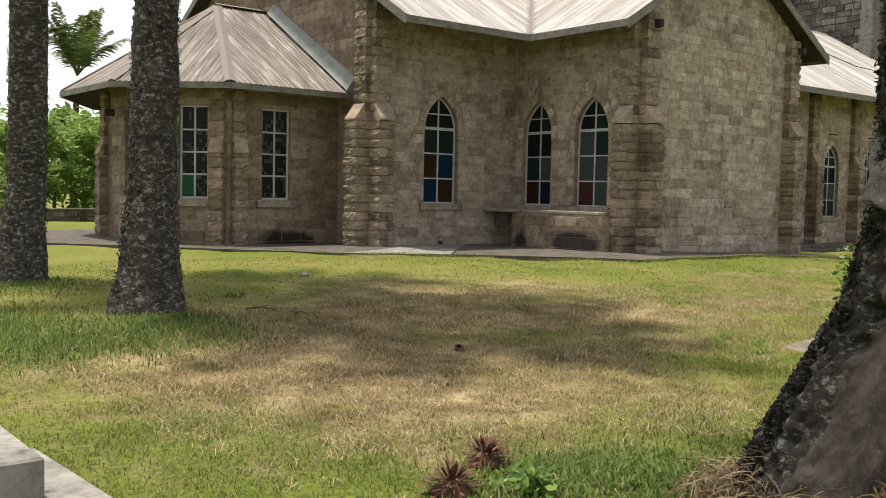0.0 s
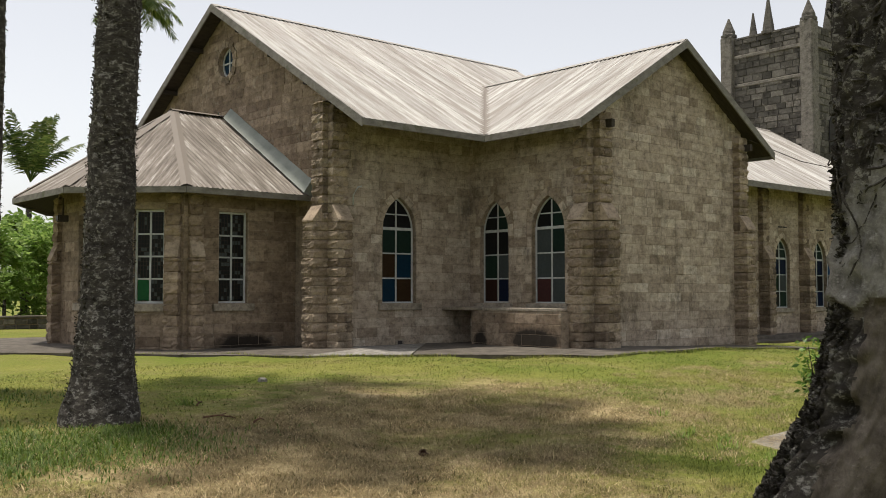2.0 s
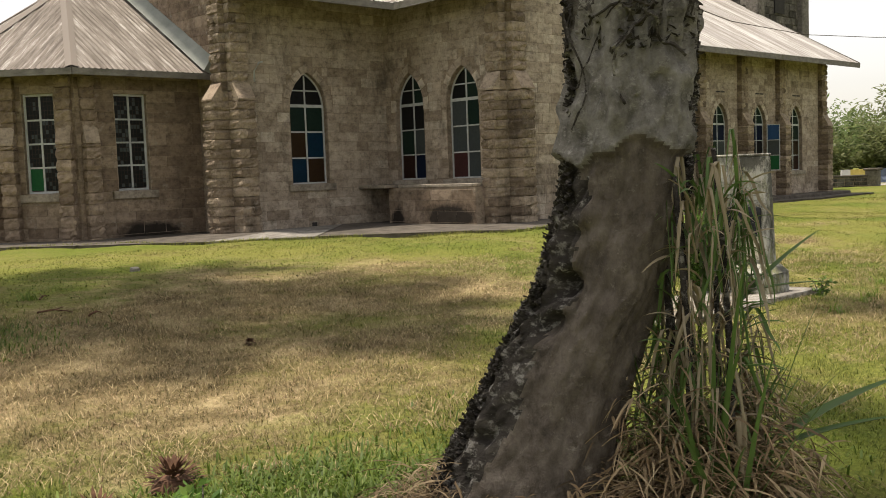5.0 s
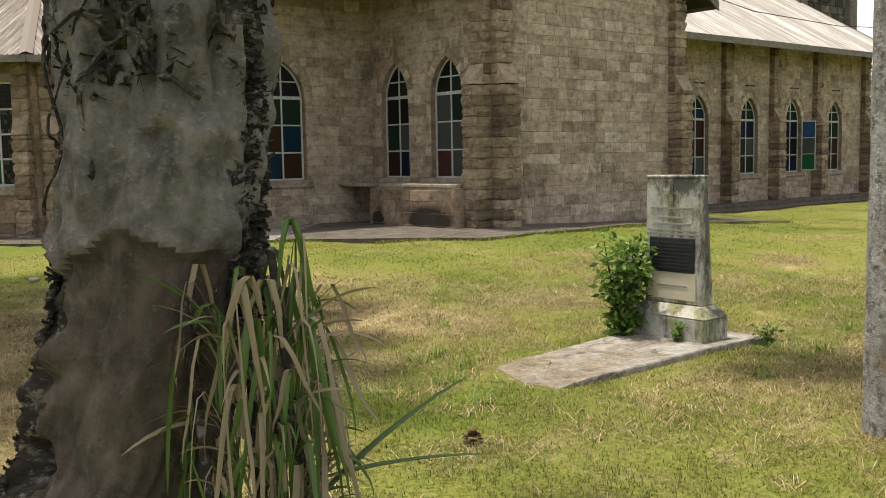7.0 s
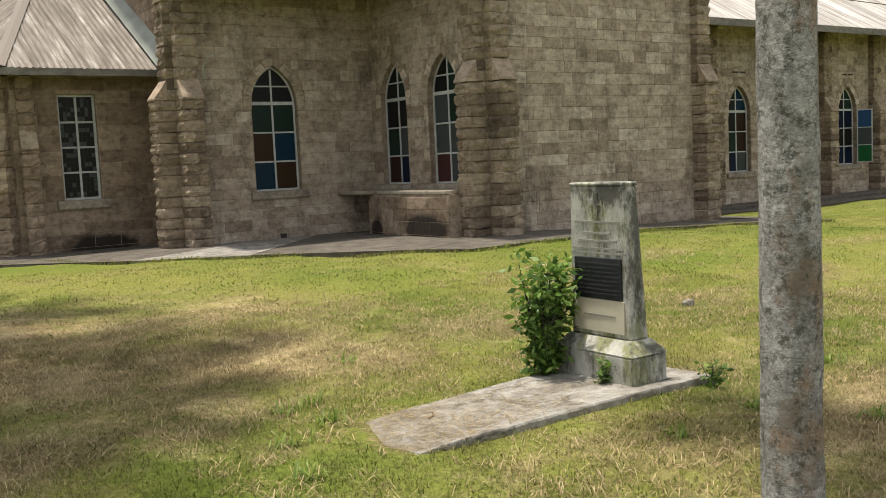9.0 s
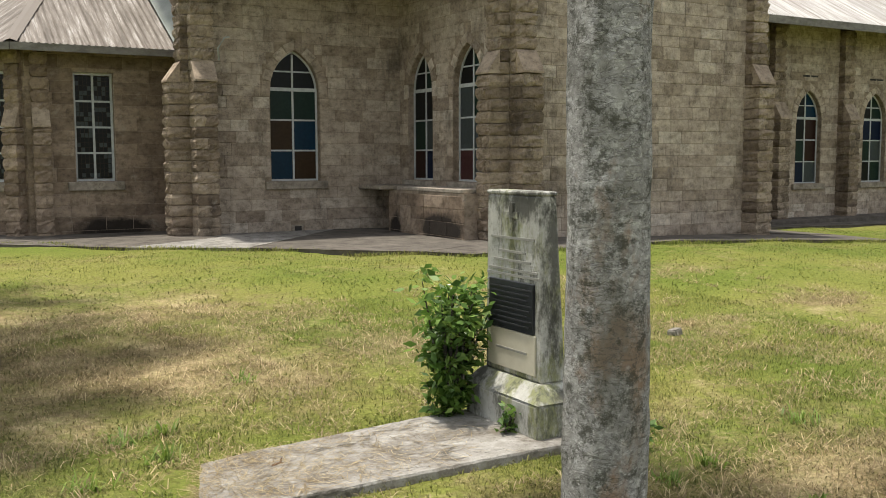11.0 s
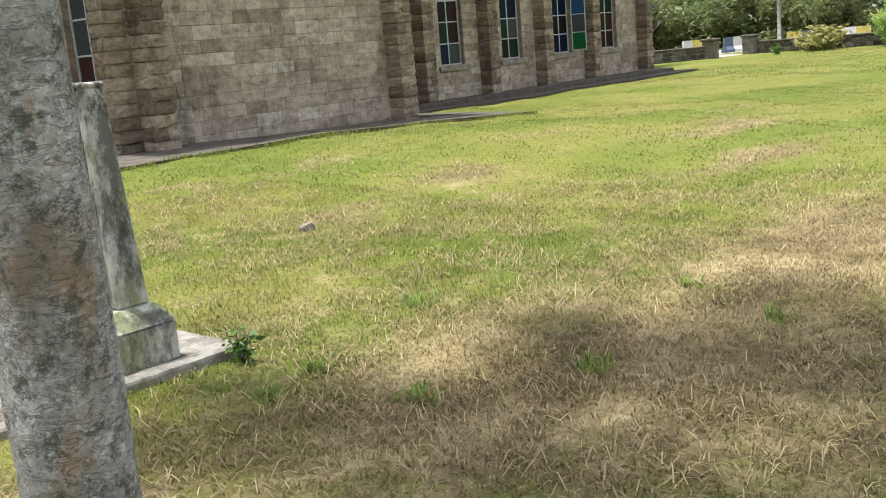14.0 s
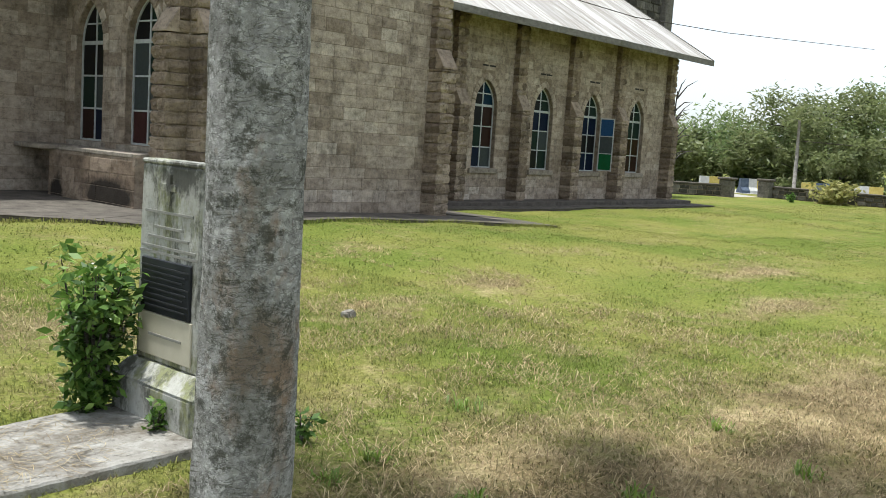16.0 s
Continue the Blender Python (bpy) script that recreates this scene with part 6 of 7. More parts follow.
for z, w in ((2.21, 0.5), (2.12, 0.3), (2.06, 0.42), (2.00, 0.56), (1.965, 0.6)):
    g = Geo()
    g.box(12.364, 12.3705, 5.115 - w / 2, 5.115 + w / 2, z - 0.008, z + 0.008)
    part("inscription_line", g, M_INK, mem)
for i in range(8):
    g = Geo()
    w = 0.5 - 0.06 * (i % 3)
    g.box(12.347, 12.3505, 5.115 - w / 2, 5.115 + w / 2, 1.885 - i * 0.034 - 0.005, 1.885 - i * 0.034 + 0.005)
    part("plaque_line", g, M_INK_D, mem)
g = Geo()
g.box(12.353, 12.3565, 4.93, 5.28, 1.465, 1.48)
part("inscription_line", g, M_INK, mem)

# ---- tomb near the start ----
tomb = thing("low_tomb", "low pale concrete tomb with a raised block on a base slab", "tomb")
g = Geo()
g.v = [(x, y, z) for z in (0.99, 0.8) for x, y in ((1.2, 4.0), (2.72, 4.0), (2.66, 5.42), (1.1, 5.5))]
g.f = [(0, 1, 2, 3), (7, 6, 5, 4)] + [(i, (i + 1) % 4, (i + 1) % 4 + 4, i + 4) for i in range(4)]
part("base_slab", bevel_mesh(g.mesh("base_slab", M_CONC), 0.015), M_CONC, tomb)
g = Geo()
g.box(1.3, 2.45, 4.45, 5.25, 0.99, 1.2)
part("block", bevel_mesh(g.mesh("block", M_CONC), 0.015), M_CONC, tomb)


# ---- plants round the leaning palm ----
def blade_strip(g, base, direction, length, width, bend, n=6, fold=0.0, rng=None, twist=0.0):
    """A strap leaf that arches over."""
    d = Vector(direction).normalized()
    flat = Vector((d.x, d.y, 0))
    flat = flat.normalized() if flat.length > 1e-3 else Vector((1, 0, 0))
    side = Vector((-flat.y, flat.x, 0))
    o = len(g.v)
    p = Vector(base)
    for i in range(n + 1):
        t = i / n
        w = width * (1 - t) ** 0.6 * min(1.0, 0.5 + 2.0 * t)
        s = side * math.cos(twist * t) + Vector((0, 0, 1)) * math.sin(twist * t)
        g.v += [tuple(p - s * w), tuple(p + Vector((0, 0, -fold * w))), tuple(p + s * w)]
        d = (d + flat * bend / n * 0.6 + Vector((0, 0, -bend / n))).normalized()
        p = p + d * length / n
    for i in range(n):
        for k in (0, 1):
            g.f.append((o + i * 3 + k, o + i * 3 + k + 1, o + i * 3 + k + 4, o + i * 3 + k + 3))


def strap_clump(name, label, center, leaves, length, width, mat, seed, bend=(0.5, 1.6), spread=0.25, category="plant", up=(0.8, 2.4), parent=None):
    rng = random.Random(seed)
    t = parent or thing(name, label, category)
    for i in range(leaves):
        g = Geo()
        a = rng.uniform(0, 2 * math.pi)
        o = rng.uniform(0, spread)
        x, y = center[0] + o * math.cos(a), center[1] + o * math.sin(a)
        blade_strip(g, (x, y, gz(x, y) - 0.02 + center[2]), (math.cos(a), math.sin(a), rng.uniform(*up)), length * rng.uniform(0.6, 1.15), width * rng.uniform(0.7, 1.2), rng.uniform(*bend), n=7, fold=0.5, rng=rng, twist=rng.uniform(-0.8, 0.8))
        part("leaf", g, mat, t, fix=False, smooth=True)
    return t


sword = strap_clump("sword_leaf_plant", "tall clump of green and withered sword-shaped leaves beside the leaning trunk", (6.12, 1.68, 0.0), 18, 1.25, 0.022, M_SWORD, 4, bend=(0.2, 0.7), spread=0.2, up=(5.0, 12.0))
for k in range(7):
    g = Geo()
    sx, sy = 6.08 + 0.13 * math.cos(k * 2.4), 1.70 + 0.13 * math.sin(k * 2.4)
    top = 1.05 + 0.11 * k
    g.tube([(sx, sy, gz(sx, sy) - 0.03), (sx + 0.02, sy, gz(sx, sy) + top * 0.5), (sx - 0.02 * k + 0.04, sy + 0.02, gz(sx, sy) + top)], [0.019, 0.016, 0.011], 6)
    part("stem", g, M_BARK, sword, smooth=True)


def hang_leaf(g, base, a, reach, rise, drop, width, twist):
    """A strap leaf that rises a little, folds over and hangs down beside its stem."""
    o, side = Vector((math.cos(a), math.sin(a), 0)), Vector((-math.sin(a), math.cos(a), 0))
    q, n = len(g.v), 9
    for i in range(n + 1):
        t = i / n
        p = Vector(base) + o * reach * (1 - (1 - t) ** 2) + Vector((0, 0, rise * math.sin(math.pi * min(1.0, t * 1.7)) - drop * max(0.0, t - 0.25) ** 1.3 * 1.45)) + side * 0.09 * twist * t * math.sin(2.2 * t)
        w = width * min(1.0, 0.5 + 3 * t) * (1 - t ** 3)
        s = side * math.cos(twist * t) + o * math.sin(twist * t)
        g.v += [tuple(p - s * w), tuple(p + o * 0.4 * w), tuple(p + s * w)]
    for i in range(n):
        for k in (0, 1):
            g.f.append((q + i * 3 + k, q + i * 3 + k + 1, q + i * 3 + k + 4, q + i * 3 + k + 3))


rngs = random.Random(71)
for k in range(430):
    g = Geo()
    a, z = rngs.uniform(0, 2 * math.pi), 0.3 + 1.2 * rngs.random()
    o = 0.10 + 0.14 * (1 - z / 1.6) * rngs.random()
    x, y = 6.11 + o * math.cos(a), 1.69 + o * math.sin(a)
    dead = rngs.random() < 0.62
    if k % 2:
        hang_leaf(g, (x, y, gz(x, y) + z), a + rngs.uniform(-1.0, 1.0), rngs.uniform(0.04, 0.16), rngs.uniform(0.03, 0.20), min(z, rngs.uniform(0.08, 0.42)), rngs.uniform(0.006, 0.012), rngs.uniform(-2.4, 2.4))
    else:
        b = a + rngs.uniform(-0.9, 0.9)
        blade_strip(g, (x, y, gz(x, y) + z - 0.1), (math.cos(b), math.sin(b), rngs.uniform(0.6, 5.0)), rngs.uniform(0.16, 0.30), rngs.uniform(0.006, 0.012), rngs.uniform(0.6, 2.2), n=7, fold=0.6, rng=rngs, twist=rngs.uniform(-1.6, 1.6))
    part("leaf", g, M_WITHER if dead else M_SWORD, sword, "withered grey-brown hanging leaf" if dead else "", fix=False, smooth=True)
strap_clump("", "", (6.02, 1.54, 0.0), 22, 0.85, 0.020, M_SWORD, 8, bend=(0.15, 0.8), spread=0.10, parent=sword, up=(2.4, 8.0))
strap_clump("", "", (6.14, 1.60, 0.0), 14, 0.55, 0.016, M_SWORD, 9, bend=(0.5, 1.3), spread=0.12, parent=sword, up=(1.5, 4.0))
for x, y, z, dx, dy, dz, ln, w in ((6.28, 1.48, 0.36, 0.85, -0.55, 0.62, 0.70, 0.050), (6.30, 1.46, 0.34, 0.85, -0.7, 0.42, 0.55, 0.036), (6.22, 1.62, 0.92, 0.8, -0.40, 0.95, 0.55, 0.030), (6.24, 1.62, 0.98, 0.9, -0.45, 0.22, 0.50, 0.018),
                                   (6.22, 1.54, 0.36, 0.12, -0.2, 1.0, 0.36, 0.042)):
    g = Geo()
    blade_strip(g, (x, y, gz(x, y) + z), (dx, dy, dz), ln, w, 0.30, n=9, fold=0.5, rng=random.Random(3))
    part("leaf", g, M_SWORD, sword, fix=False, smooth=True)


def thatch(name, label, spots, count, mat, seed, length=(0.25, 0.6), width=0.006):
    """Matted dead leaves: many thin bent straws."""
    rng = random.Random(seed)
    g = Geo()
    for i in range(count):
        cx, cy, r, h = rng.choice(spots)
        a, q = rng.uniform(0, 2 * math.pi), r * math.sqrt(rng.random())
        x, y = cx + q * math.cos(a), cy + q * math.sin(a)
        z = gz(x, y) + h * rng.random() ** 1.6 * max(0.1, 1 - q / r * 0.6)
        b = rng.uniform(0, 2 * math.pi)
        blade_strip(g, (x, y, z), (math.cos(b), math.sin(b), rng.uniform(-0.3, 0.9)), rng.uniform(*length), width * rng.uniform(0.5, 1.5), rng.uniform(0.6, 2.4), n=4, rng=rng, twist=rng.uniform(-2, 2))
    me = g.mesh(name, mat)
    return tagged(new(name, me), label, "dead leaves", kind="stuff")


thatch("dead_leaf_mat", "matted brown dead leaves heaped round the leaning trunk", [(5.80, 1.82, 0.22, 0.75), (5.55, 1.98, 0.30, 0.30), (5.32, 2.38, 0.26, 0.24), (6.05, 1.68, 0.32, 1.15), (6.25, 1.58, 0.32, 0.8), (5.95, 1.62, 0.24, 0.65)], 6500, M_STRAW, 6, length=(0.10, 0.30))
thatch("root_mat", "pale tangled dry roots at the foot of the trunk", [(5.25, 2.52, 0.28, 0.32), (5.40, 2.1, 0.30, 0.28), (5.7, 2.7, 0.3, 0.15)], 2600, M_STRAW, 16, length=(0.08, 0.26), width=0.004)


def dead_frond(base, tip, label, seed):
    rng = random.Random(seed)
    t = thing("dead_palm_frond", label, "palm frond")
    g = Geo()
    b, e = Vector(base), Vector(tip)
    pts = [b.lerp(e, i / 8) + Vector((0, 0, 0.15 * math.sin(math.pi * i / 8))) for i in range(9)]
    g.tube([tuple(p) for p in pts], [0.016 * (1 - 0.7 * i / 8) for i in range(9)], 5)
    part("rib", g, M_STRAW, t, fix=False)
    g = Geo()
    for i in range(44):
        k = i / 44 * 8
        j = min(7, int(k))
        p = pts[j].lerp(pts[j + 1], k - j)
        blade_strip(g, tuple(p), (rng.uniform(-0.6, 0.6), rng.uniform(-0.6, 0.6), -1.0), rng.uniform(0.18, 0.4), 0.010, 0.3, n=3, rng=rng)
    part("leaflet_fringe", g, M_STRAW, t, fix=False, kind="stuff")


dead_frond((6.28, 1.75, 1.85), (6.55, 1.62, 0.93), "dry brown palm frond hanging beside the leaning trunk", 2)
dead_frond((6.2, 1.85, 1.9), (6.4, 2.05, 0.97), "dry brown palm frond hanging beside the leaning trunk", 12)
# vines on the leaning trunk
rngv = random.Random(44)
g = Geo()
for i in range(110):
    z = rngv.uniform(2.95, 4.4)
    a, da, dz = rngv.uniform(-3.8, 0.6), rngv.uniform(-0.10, 0.10), rngv.uniform(-0.02, 0.06)
    pts = []
    for k in range(16):
        x, y, r = (float(np.interp(z, [p[2] for p in axb], v)) for v in ([p[0] for p in axb], [p[1] for p in axb], rab))
        lift = 0.03 + 0.018 * math.sin(k * 0.7 + i)
        pts.append((x + (r + lift) * math.cos(a), y + (r + lift) * math.sin(a), z))
        da, dz = da * 0.85 + rngv.uniform(-0.05, 0.05), dz * 0.85 + rngv.uniform(-0.018, 0.018)
        z, a = z + dz, a + da
    g.tube(pts, [rngv.uniform(0.003, 0.008)] * 16, 4, cap=False)
part("vine", g, M_BARK, pb, fix=False, kind="stuff")


# ---- leafy bushes and trees ----
def leaf_cloud(g, centers, count, size, rng, flat=0.5, aspect=2.2):
    for i in range(count):
        c, r = rng.choice(centers)
        v = Vector((rng.gauss(0, 1), rng.gauss(0, 1), rng.gauss(0, 1))).normalized() * (r * rng.random() ** 0.45)
        p = Vector(c) + Vector((v.x, v.y, v.z * 0.8))
        d = Vector((rng.uniform(-1, 1), rng.uniform(-1, 1), rng.uniform(-0.8, 0.5))).normalized()
        n = Vector((rng.uniform(-1, 1), rng.uniform(-1, 1), rng.uniform(0, 1.5)))
        s = d.cross(n).normalized()
        L = size * rng.uniform(0.6, 1.3)
        w = L / aspect * 0.5
        q = len(g.v)
        g.v += [tuple(p), tuple(p + d * L * 0.45 + s * w), tuple(p + d * L), tuple(p + d * L * 0.45 - s * w)]
        g.f.append((q, q + 1, q + 2, q + 3))


def bush(name, label, center, radius, height, leaves, size, mat, seed, stems=8, category="bush"):
    rng = random.Random(seed)
    t = thing(name, label, category)
    x, y = center
    z0 = gz(x, y)
    cents = []
    g = Geo()
    for i in range(stems):
        a, q = rng.uniform(0, 2 * math.pi), radius * 0.75 * math.sqrt(rng.random())
        e = (x + q * math.cos(a), y + q * math.sin(a), z0 + height * rng.uniform(0.45, 0.9))
        m = (x + q * 0.4 * math.cos(a), y + q * 0.4 * math.sin(a), z0 + height * 0.35)
        g.tube([(x + rng.uniform(-0.1, 0.1) * radius, y + rng.uniform(-0.1, 0.1) * radius, z0 - 0.03), m, e], [0.012 * height + 0.004, 0.009 * height + 0.003, 0.003], 5)
        for f in (-0.8, -0.3, 0.2, 0.6, 1.0):
            cents.append((tuple(Vector(m).lerp(Vector(e), f)), radius * rng.uniform(0.28, 0.48)))
    part("stem_cluster", g, M_BARK, t, fix=False, kind="stuff")
    g = Geo()
    leaf_cloud(g, cents, leaves, size, rng)
    part("foliage", g, mat, t, fix=False, kind="stuff")
    return t


def tree(name, label, base, height, spread, leaves, size, mat, seed, trunk_r=0.18, limbs=9, clear=0.3, category="tree", aspect=2.2):
    rng = random.Random(seed)
    t = thing(name, label, category)
    x, y = base
    z0 = gz(x, y) - 0.1
    g = Geo()
    lean = (rng.uniform(-0.06, 0.06) * height, rng.uniform(-0.06, 0.06) * height)
    top = (x + lean[0], y + lean[1], z0 + height * 0.8)
    spine = [(x, y, z0), (x + lean[0] * 0.3, y + lean[1] * 0.3, z0 + height * 0.3), (x + lean[0] * 0.7, y + lean[1] * 0.7, z0 + height * 0.55), top]
    g.tube(spine, [trunk_r, trunk_r * 0.75, trunk_r * 0.5, trunk_r * 0.15], 8)
    part("trunk", g, M_BARK, t, smooth=True, fix=False)
    cents = []
    for i in range(limbs):
        f = rng.uniform(clear, 0.95)
        p = Vector(spine[0]).lerp(Vector(top), f)
        a = 2 * math.pi * (i * 0.382) + rng.uniform(-0.4, 0.4)
        r = spread * rng.uniform(0.5, 1.0) * (1.15 - 0.55 * f)
        e = p + Vector((r * math.cos(a), r * math.sin(a), height * rng.uniform(0.06, 0.22)))
        m = p.lerp(e, 0.5) + Vector((0, 0, 0.03 * height))
        g = Geo()
        g.tube([tuple(p), tuple(m), tuple(e)], [trunk_r * 0.4, trunk_r * 0.22, trunk_r * 0.06], 5)
        part("limb", g, M_BARK, t, fix=False)
        for q in (0.45, 0.75, 1.0):
            c = p.lerp(e, q) + Vector((rng.uniform(-1, 1), rng.uniform(-1, 1), rng.uniform(-0.5, 0.8))) * spread * 0.12
            cents.append((tuple(c), spread * rng.uniform(0.16, 0.34)))
    if leaves:
        g = Geo()
        leaf_cloud(g, cents, leaves, size, rng, aspect=aspect)
        part("crown", g, mat, t, fix=False, kind="stuff")
    return t


PETAL = leaf_material("white_petal", [(0.0, (0.70, 0.70, 0.66)), (1.0, (0.82, 0.82, 0.78))], trans=0.3)
shrub = bush("leafy_shrub", "bright green leafy shrub growing against the memorial stone", (12.12, 5.52), 0.37, 1.16, 2300, 0.085, M_BUSH, 3, stems=20)
for bx, by, bz in ((12.02, 5.48, 1.80), (12.08, 5.44, 1.88), (11.98, 5.40, 1.55), (12.14, 5.55, 1.84)):
    g = Geo()
    for k in range(5):
        a = 2 * math.pi * k / 5
        blade_strip(g, (bx, by, bz), (math.cos(a), math.sin(a), 0.7), 0.035, 0.012, 0.6, n=3)
    part("blossom", g, PETAL, shrub, "small white blossom", fix=False)
bush("small_weed", "low green weed at the foot of the memorial", (12.22, 4.95), 0.15, 0.28, 170, 0.06, M_BUSH, 5, stems=5, category="weed")
bush("small_weed", "low green weed at the corner of the grave slab", (12.85, 4.42), 0.13, 0.22, 130, 0.06, M_BUSH, 6, stems=5, category="weed")
bush("small_weed", "low green weed at the trunk's foot", (4.55, 3.2), 0.22, 0.22, 220, 0.07, M_BUSH, 61, stems=5, category="weed")

# thicket, wall and palms beyond the apse
rt = random.Random(8)
for i in range(9):
    x, y = 2.0 + i * 2.0 + rt.uniform(-0.5, 0.5), 40.5 + rt.uniform(-1.0, 2.5)
    tree("thicket_tree", "bright green feathery thicket tree behind the low wall", (x, y), rt.uniform(4.1, 5.2), 2.4, 4200, 0.33, M_LEAF, 100 + i, trunk_r=0.09, limbs=10, clear=0.08, aspect=3.2)
for i in range(5):
    x, y = -2 + i * 4.6, 47 + rt.uniform(-1, 3)
    tree("thicket_tree", "tall green tree in the thicket beyond the apse", (x, y), rt.uniform(4.2, 5.0), 3.0, 3400, 0.42, M_LEAF, 140 + i, trunk_r=0.14, limbs=10, clear=0.15)
ct = palm("coconut palm with drooping green fronds beyond the thicket", None, [(16.4, 48, 0.7), (16.5, 48, 4.5), (16.6, 48, 7.9)], [0.2, 0.16, 0.13], M_BARK, 4.8, 77, up=(0.5, 4.0), droop=(0.08, 0.40), fronds=19, step=0.3, seg=10, name="coconut_palm")
st = palm("tall slender palm with a pale thin trunk behind the church", None, [(19.4, 44, 0.7), (19.5, 44, 8.0), (20.0, 44, 16.6)], [0.2, 0.16, 0.13], M_BARK_GREY, 2.5, 78, fronds=17, step=0.3, seg=10, name="slender_palm")


def stone_wall(name, label, p0, p1, height, seed, thick=0.4, course=0.18):
    t = thing(name, label, "boundary wall")
    p0, p1 = Vector(p0), Vector(p1)
    L = (p1 - p0).length
    u = (p1 - p0).normalized()
    n = (u.y, -u.x)
    z0 = min(gz(*p0), gz(*p1)) - 0.15
    g = Geo()
    m = frame_of((p0.x, p0.y, 0), (u.x, u.y), n)
    g.box(0, L, -thick, 0, z0, z0 + 0.15 + height - 0.08, m)
    part("core", g, M_JOINT, t)
    g = Geo()
    rng, z = random.Random(seed), z0
    top = z0 + 0.15 + height - 0.09
    while z < top:
        h = min(course * rng.uniform(0.8, 1.25), top - z + 0.01)
        x = 0.0
        while x < L:
            w = min(rng.uniform(0.2, 0.5), L - x)
            q = [(x + 0.012, z + 0.012), (x + w - 0.012, z + 0.012), (x + w - 0.012, z + h - 0.012), (x + 0.012, z + h - 0.012)]
            c = (x + w / 2, z + h / 2)
            d = rng.uniform(0.015, 0.05)
            g.add([tuple(m @ Vector((a, 0, b))) for a, b in q] + [tuple(m @ Vector((c[0] + (a - c[0]) * 0.85, d, c[1] + (b - c[1]) * 0.8))) for a, b in q], [(0, 1, 5, 4), (1, 2, 6, 5), (2, 3, 7, 6), (3, 0, 4, 7), (4, 5, 6, 7)])
            x += w
        z += h
    part("rubble_stonework", g, M_TOWER, t, kind="stuff", fix=False)
    g = Geo()
    g.box(-0.02, L + 0.02, -thick - 0.05, 0.05, top, top + 0.09, m)
    part("coping", bevel_mesh(g.mesh("coping", M_PATH), 0.02), M_PATH, t)
    return t


stone_wall("boundary_wall", "low blackened stone boundary wall in front of the thicket", (-12, 37.3), (17, 37.0), 0.5, 1)
stone_wall("boundary_wall", "low dark stone boundary wall beside the gate", (48.4, 25.6), (53.6, 21.35), 0.62, 2)
stone_wall("boundary_wall", "low dark stone boundary wall beyond the lawn", (57.3, 20.7), (61.5, -14), 0.62, 3)
for i, (x, y) in enumerate(((53.85, 21.2), (57.15, 20.65))):
    t = thing("gate_pillar", "square dark stone gate pillar with a flat cap", "gate pillar", "gate pillars")
    g = Geo()
    g.box(x - 0.3, x + 0.3, y - 0.3, y + 0.3, 0.6, 1.66)
    part("shaft", bevel_mesh(g.mesh("shaft", M_TOWER), 0.04), M_TOWER, t)
    g = Geo()
    g.box(x - 0.37, x + 0.37, y - 0.37, y + 0.37, 1.66, 1.78)
    part("cap", bevel_mesh(g.mesh("cap", M_PATH), 0.03), M_PATH, t)
M_ROAD = simple("pale_dusty_road", (0.30, 0.28, 0.25), (0.42, 0.40, 0.36), 0.8, 0.9, bumps=0.2)
g = Geo()
g.add([(54.1, 21.2, 0.835), (56.9, 20.8, 0.835), (63.5, 30, 0.84), (58.5, 32, 0.84)], [(0, 1, 2, 3)])
g.add([(50, 34, 0.838), (66, 26, 0.838), (75, -30, 0.838), (68, -30, 0.838), (60.5, 22.5, 0.838)], [(0, 1, 2, 3, 4)])
me = g.mesh("road", M_ROAD)
tagged(new("road", me), "pale dusty road beyond the churchyard gate", "road", kind="structure")
PAINT = {"y": simple("worn_yellow_paint", (0.42, 0.33, 0.08), (0.55, 0.45, 0.14), 6.0, 0.8), "w": simple("dirty_white_paint", (0.45, 0.45, 0.43), (0.6, 0.6, 0.57), 6.0, 0.8), "b": simple("faded_blue_black_paint", (0.05, 0.07, 0.11), (0.12, 0.15, 0.2), 6.0, 0.8)}


def barrier(x, y, rot, cols):
    t = thing("road_barrier", "concrete road barrier block painted in yellow, white and dark bands", "barrier", "road barriers", loc=(x, y, 0.83))
    t.rotation_euler = (0, 0, radians(rot))
    prof = [(-0.32, 0), (-0.30, 0.16), (-0.13, 0.34), (-0.09, 0.82), (0.09, 0.82), (0.13, 0.34), (0.30, 0.16), (0.32, 0)]
    L = 1.5 / len(cols)
    for i, c in enumerate(cols):
        g = Geo()
        a, b = -0.75 + L * i, -0.75 + L * (i + 1)
        g.v = [(a, p, z) for p, z in prof] + [(b, p, z) for p, z in prof]
        g.f = [tuple(range(8)), tuple(range(15, 7, -1))] + [(k, (k + 1) % 8, (k + 1) % 8 + 8, k + 8) for k in range(8)]
        part("painted_band", g, PAINT[c], t)


for x, y, r, c in ((59.2, 24.6, -38, "wyy"), (61.2, 23.2, -35, "bwy"), (63.8, 20.6, -60, "yb"), (65.4, 18.2, -70, "wy"), (66.2, 14.6, -75, "wyb"), (67.0, 11.5, -75, "yw")):
    barrier(x, y, r, c)
pole = thing("utility_pole", "pale concrete utility pole beyond the wall", "utility pole")
g = Geo()
g.tube([(66, 22.7, 0.6), (66, 22.72, 3.0), (66, 22.78, 5.2)], [0.13, 0.11, 0.08], 8)
part("shaft", g, M_CONC, pole, smooth=True, fix=False)
g = Geo()
g.tube([(66, 22.78, 4.0), (75, 10, 3.6), (84, -3, 3.9)], [0.02, 0.02, 0.02], 5)
part("wire", g, M_SOFFIT, pole, fix=False)
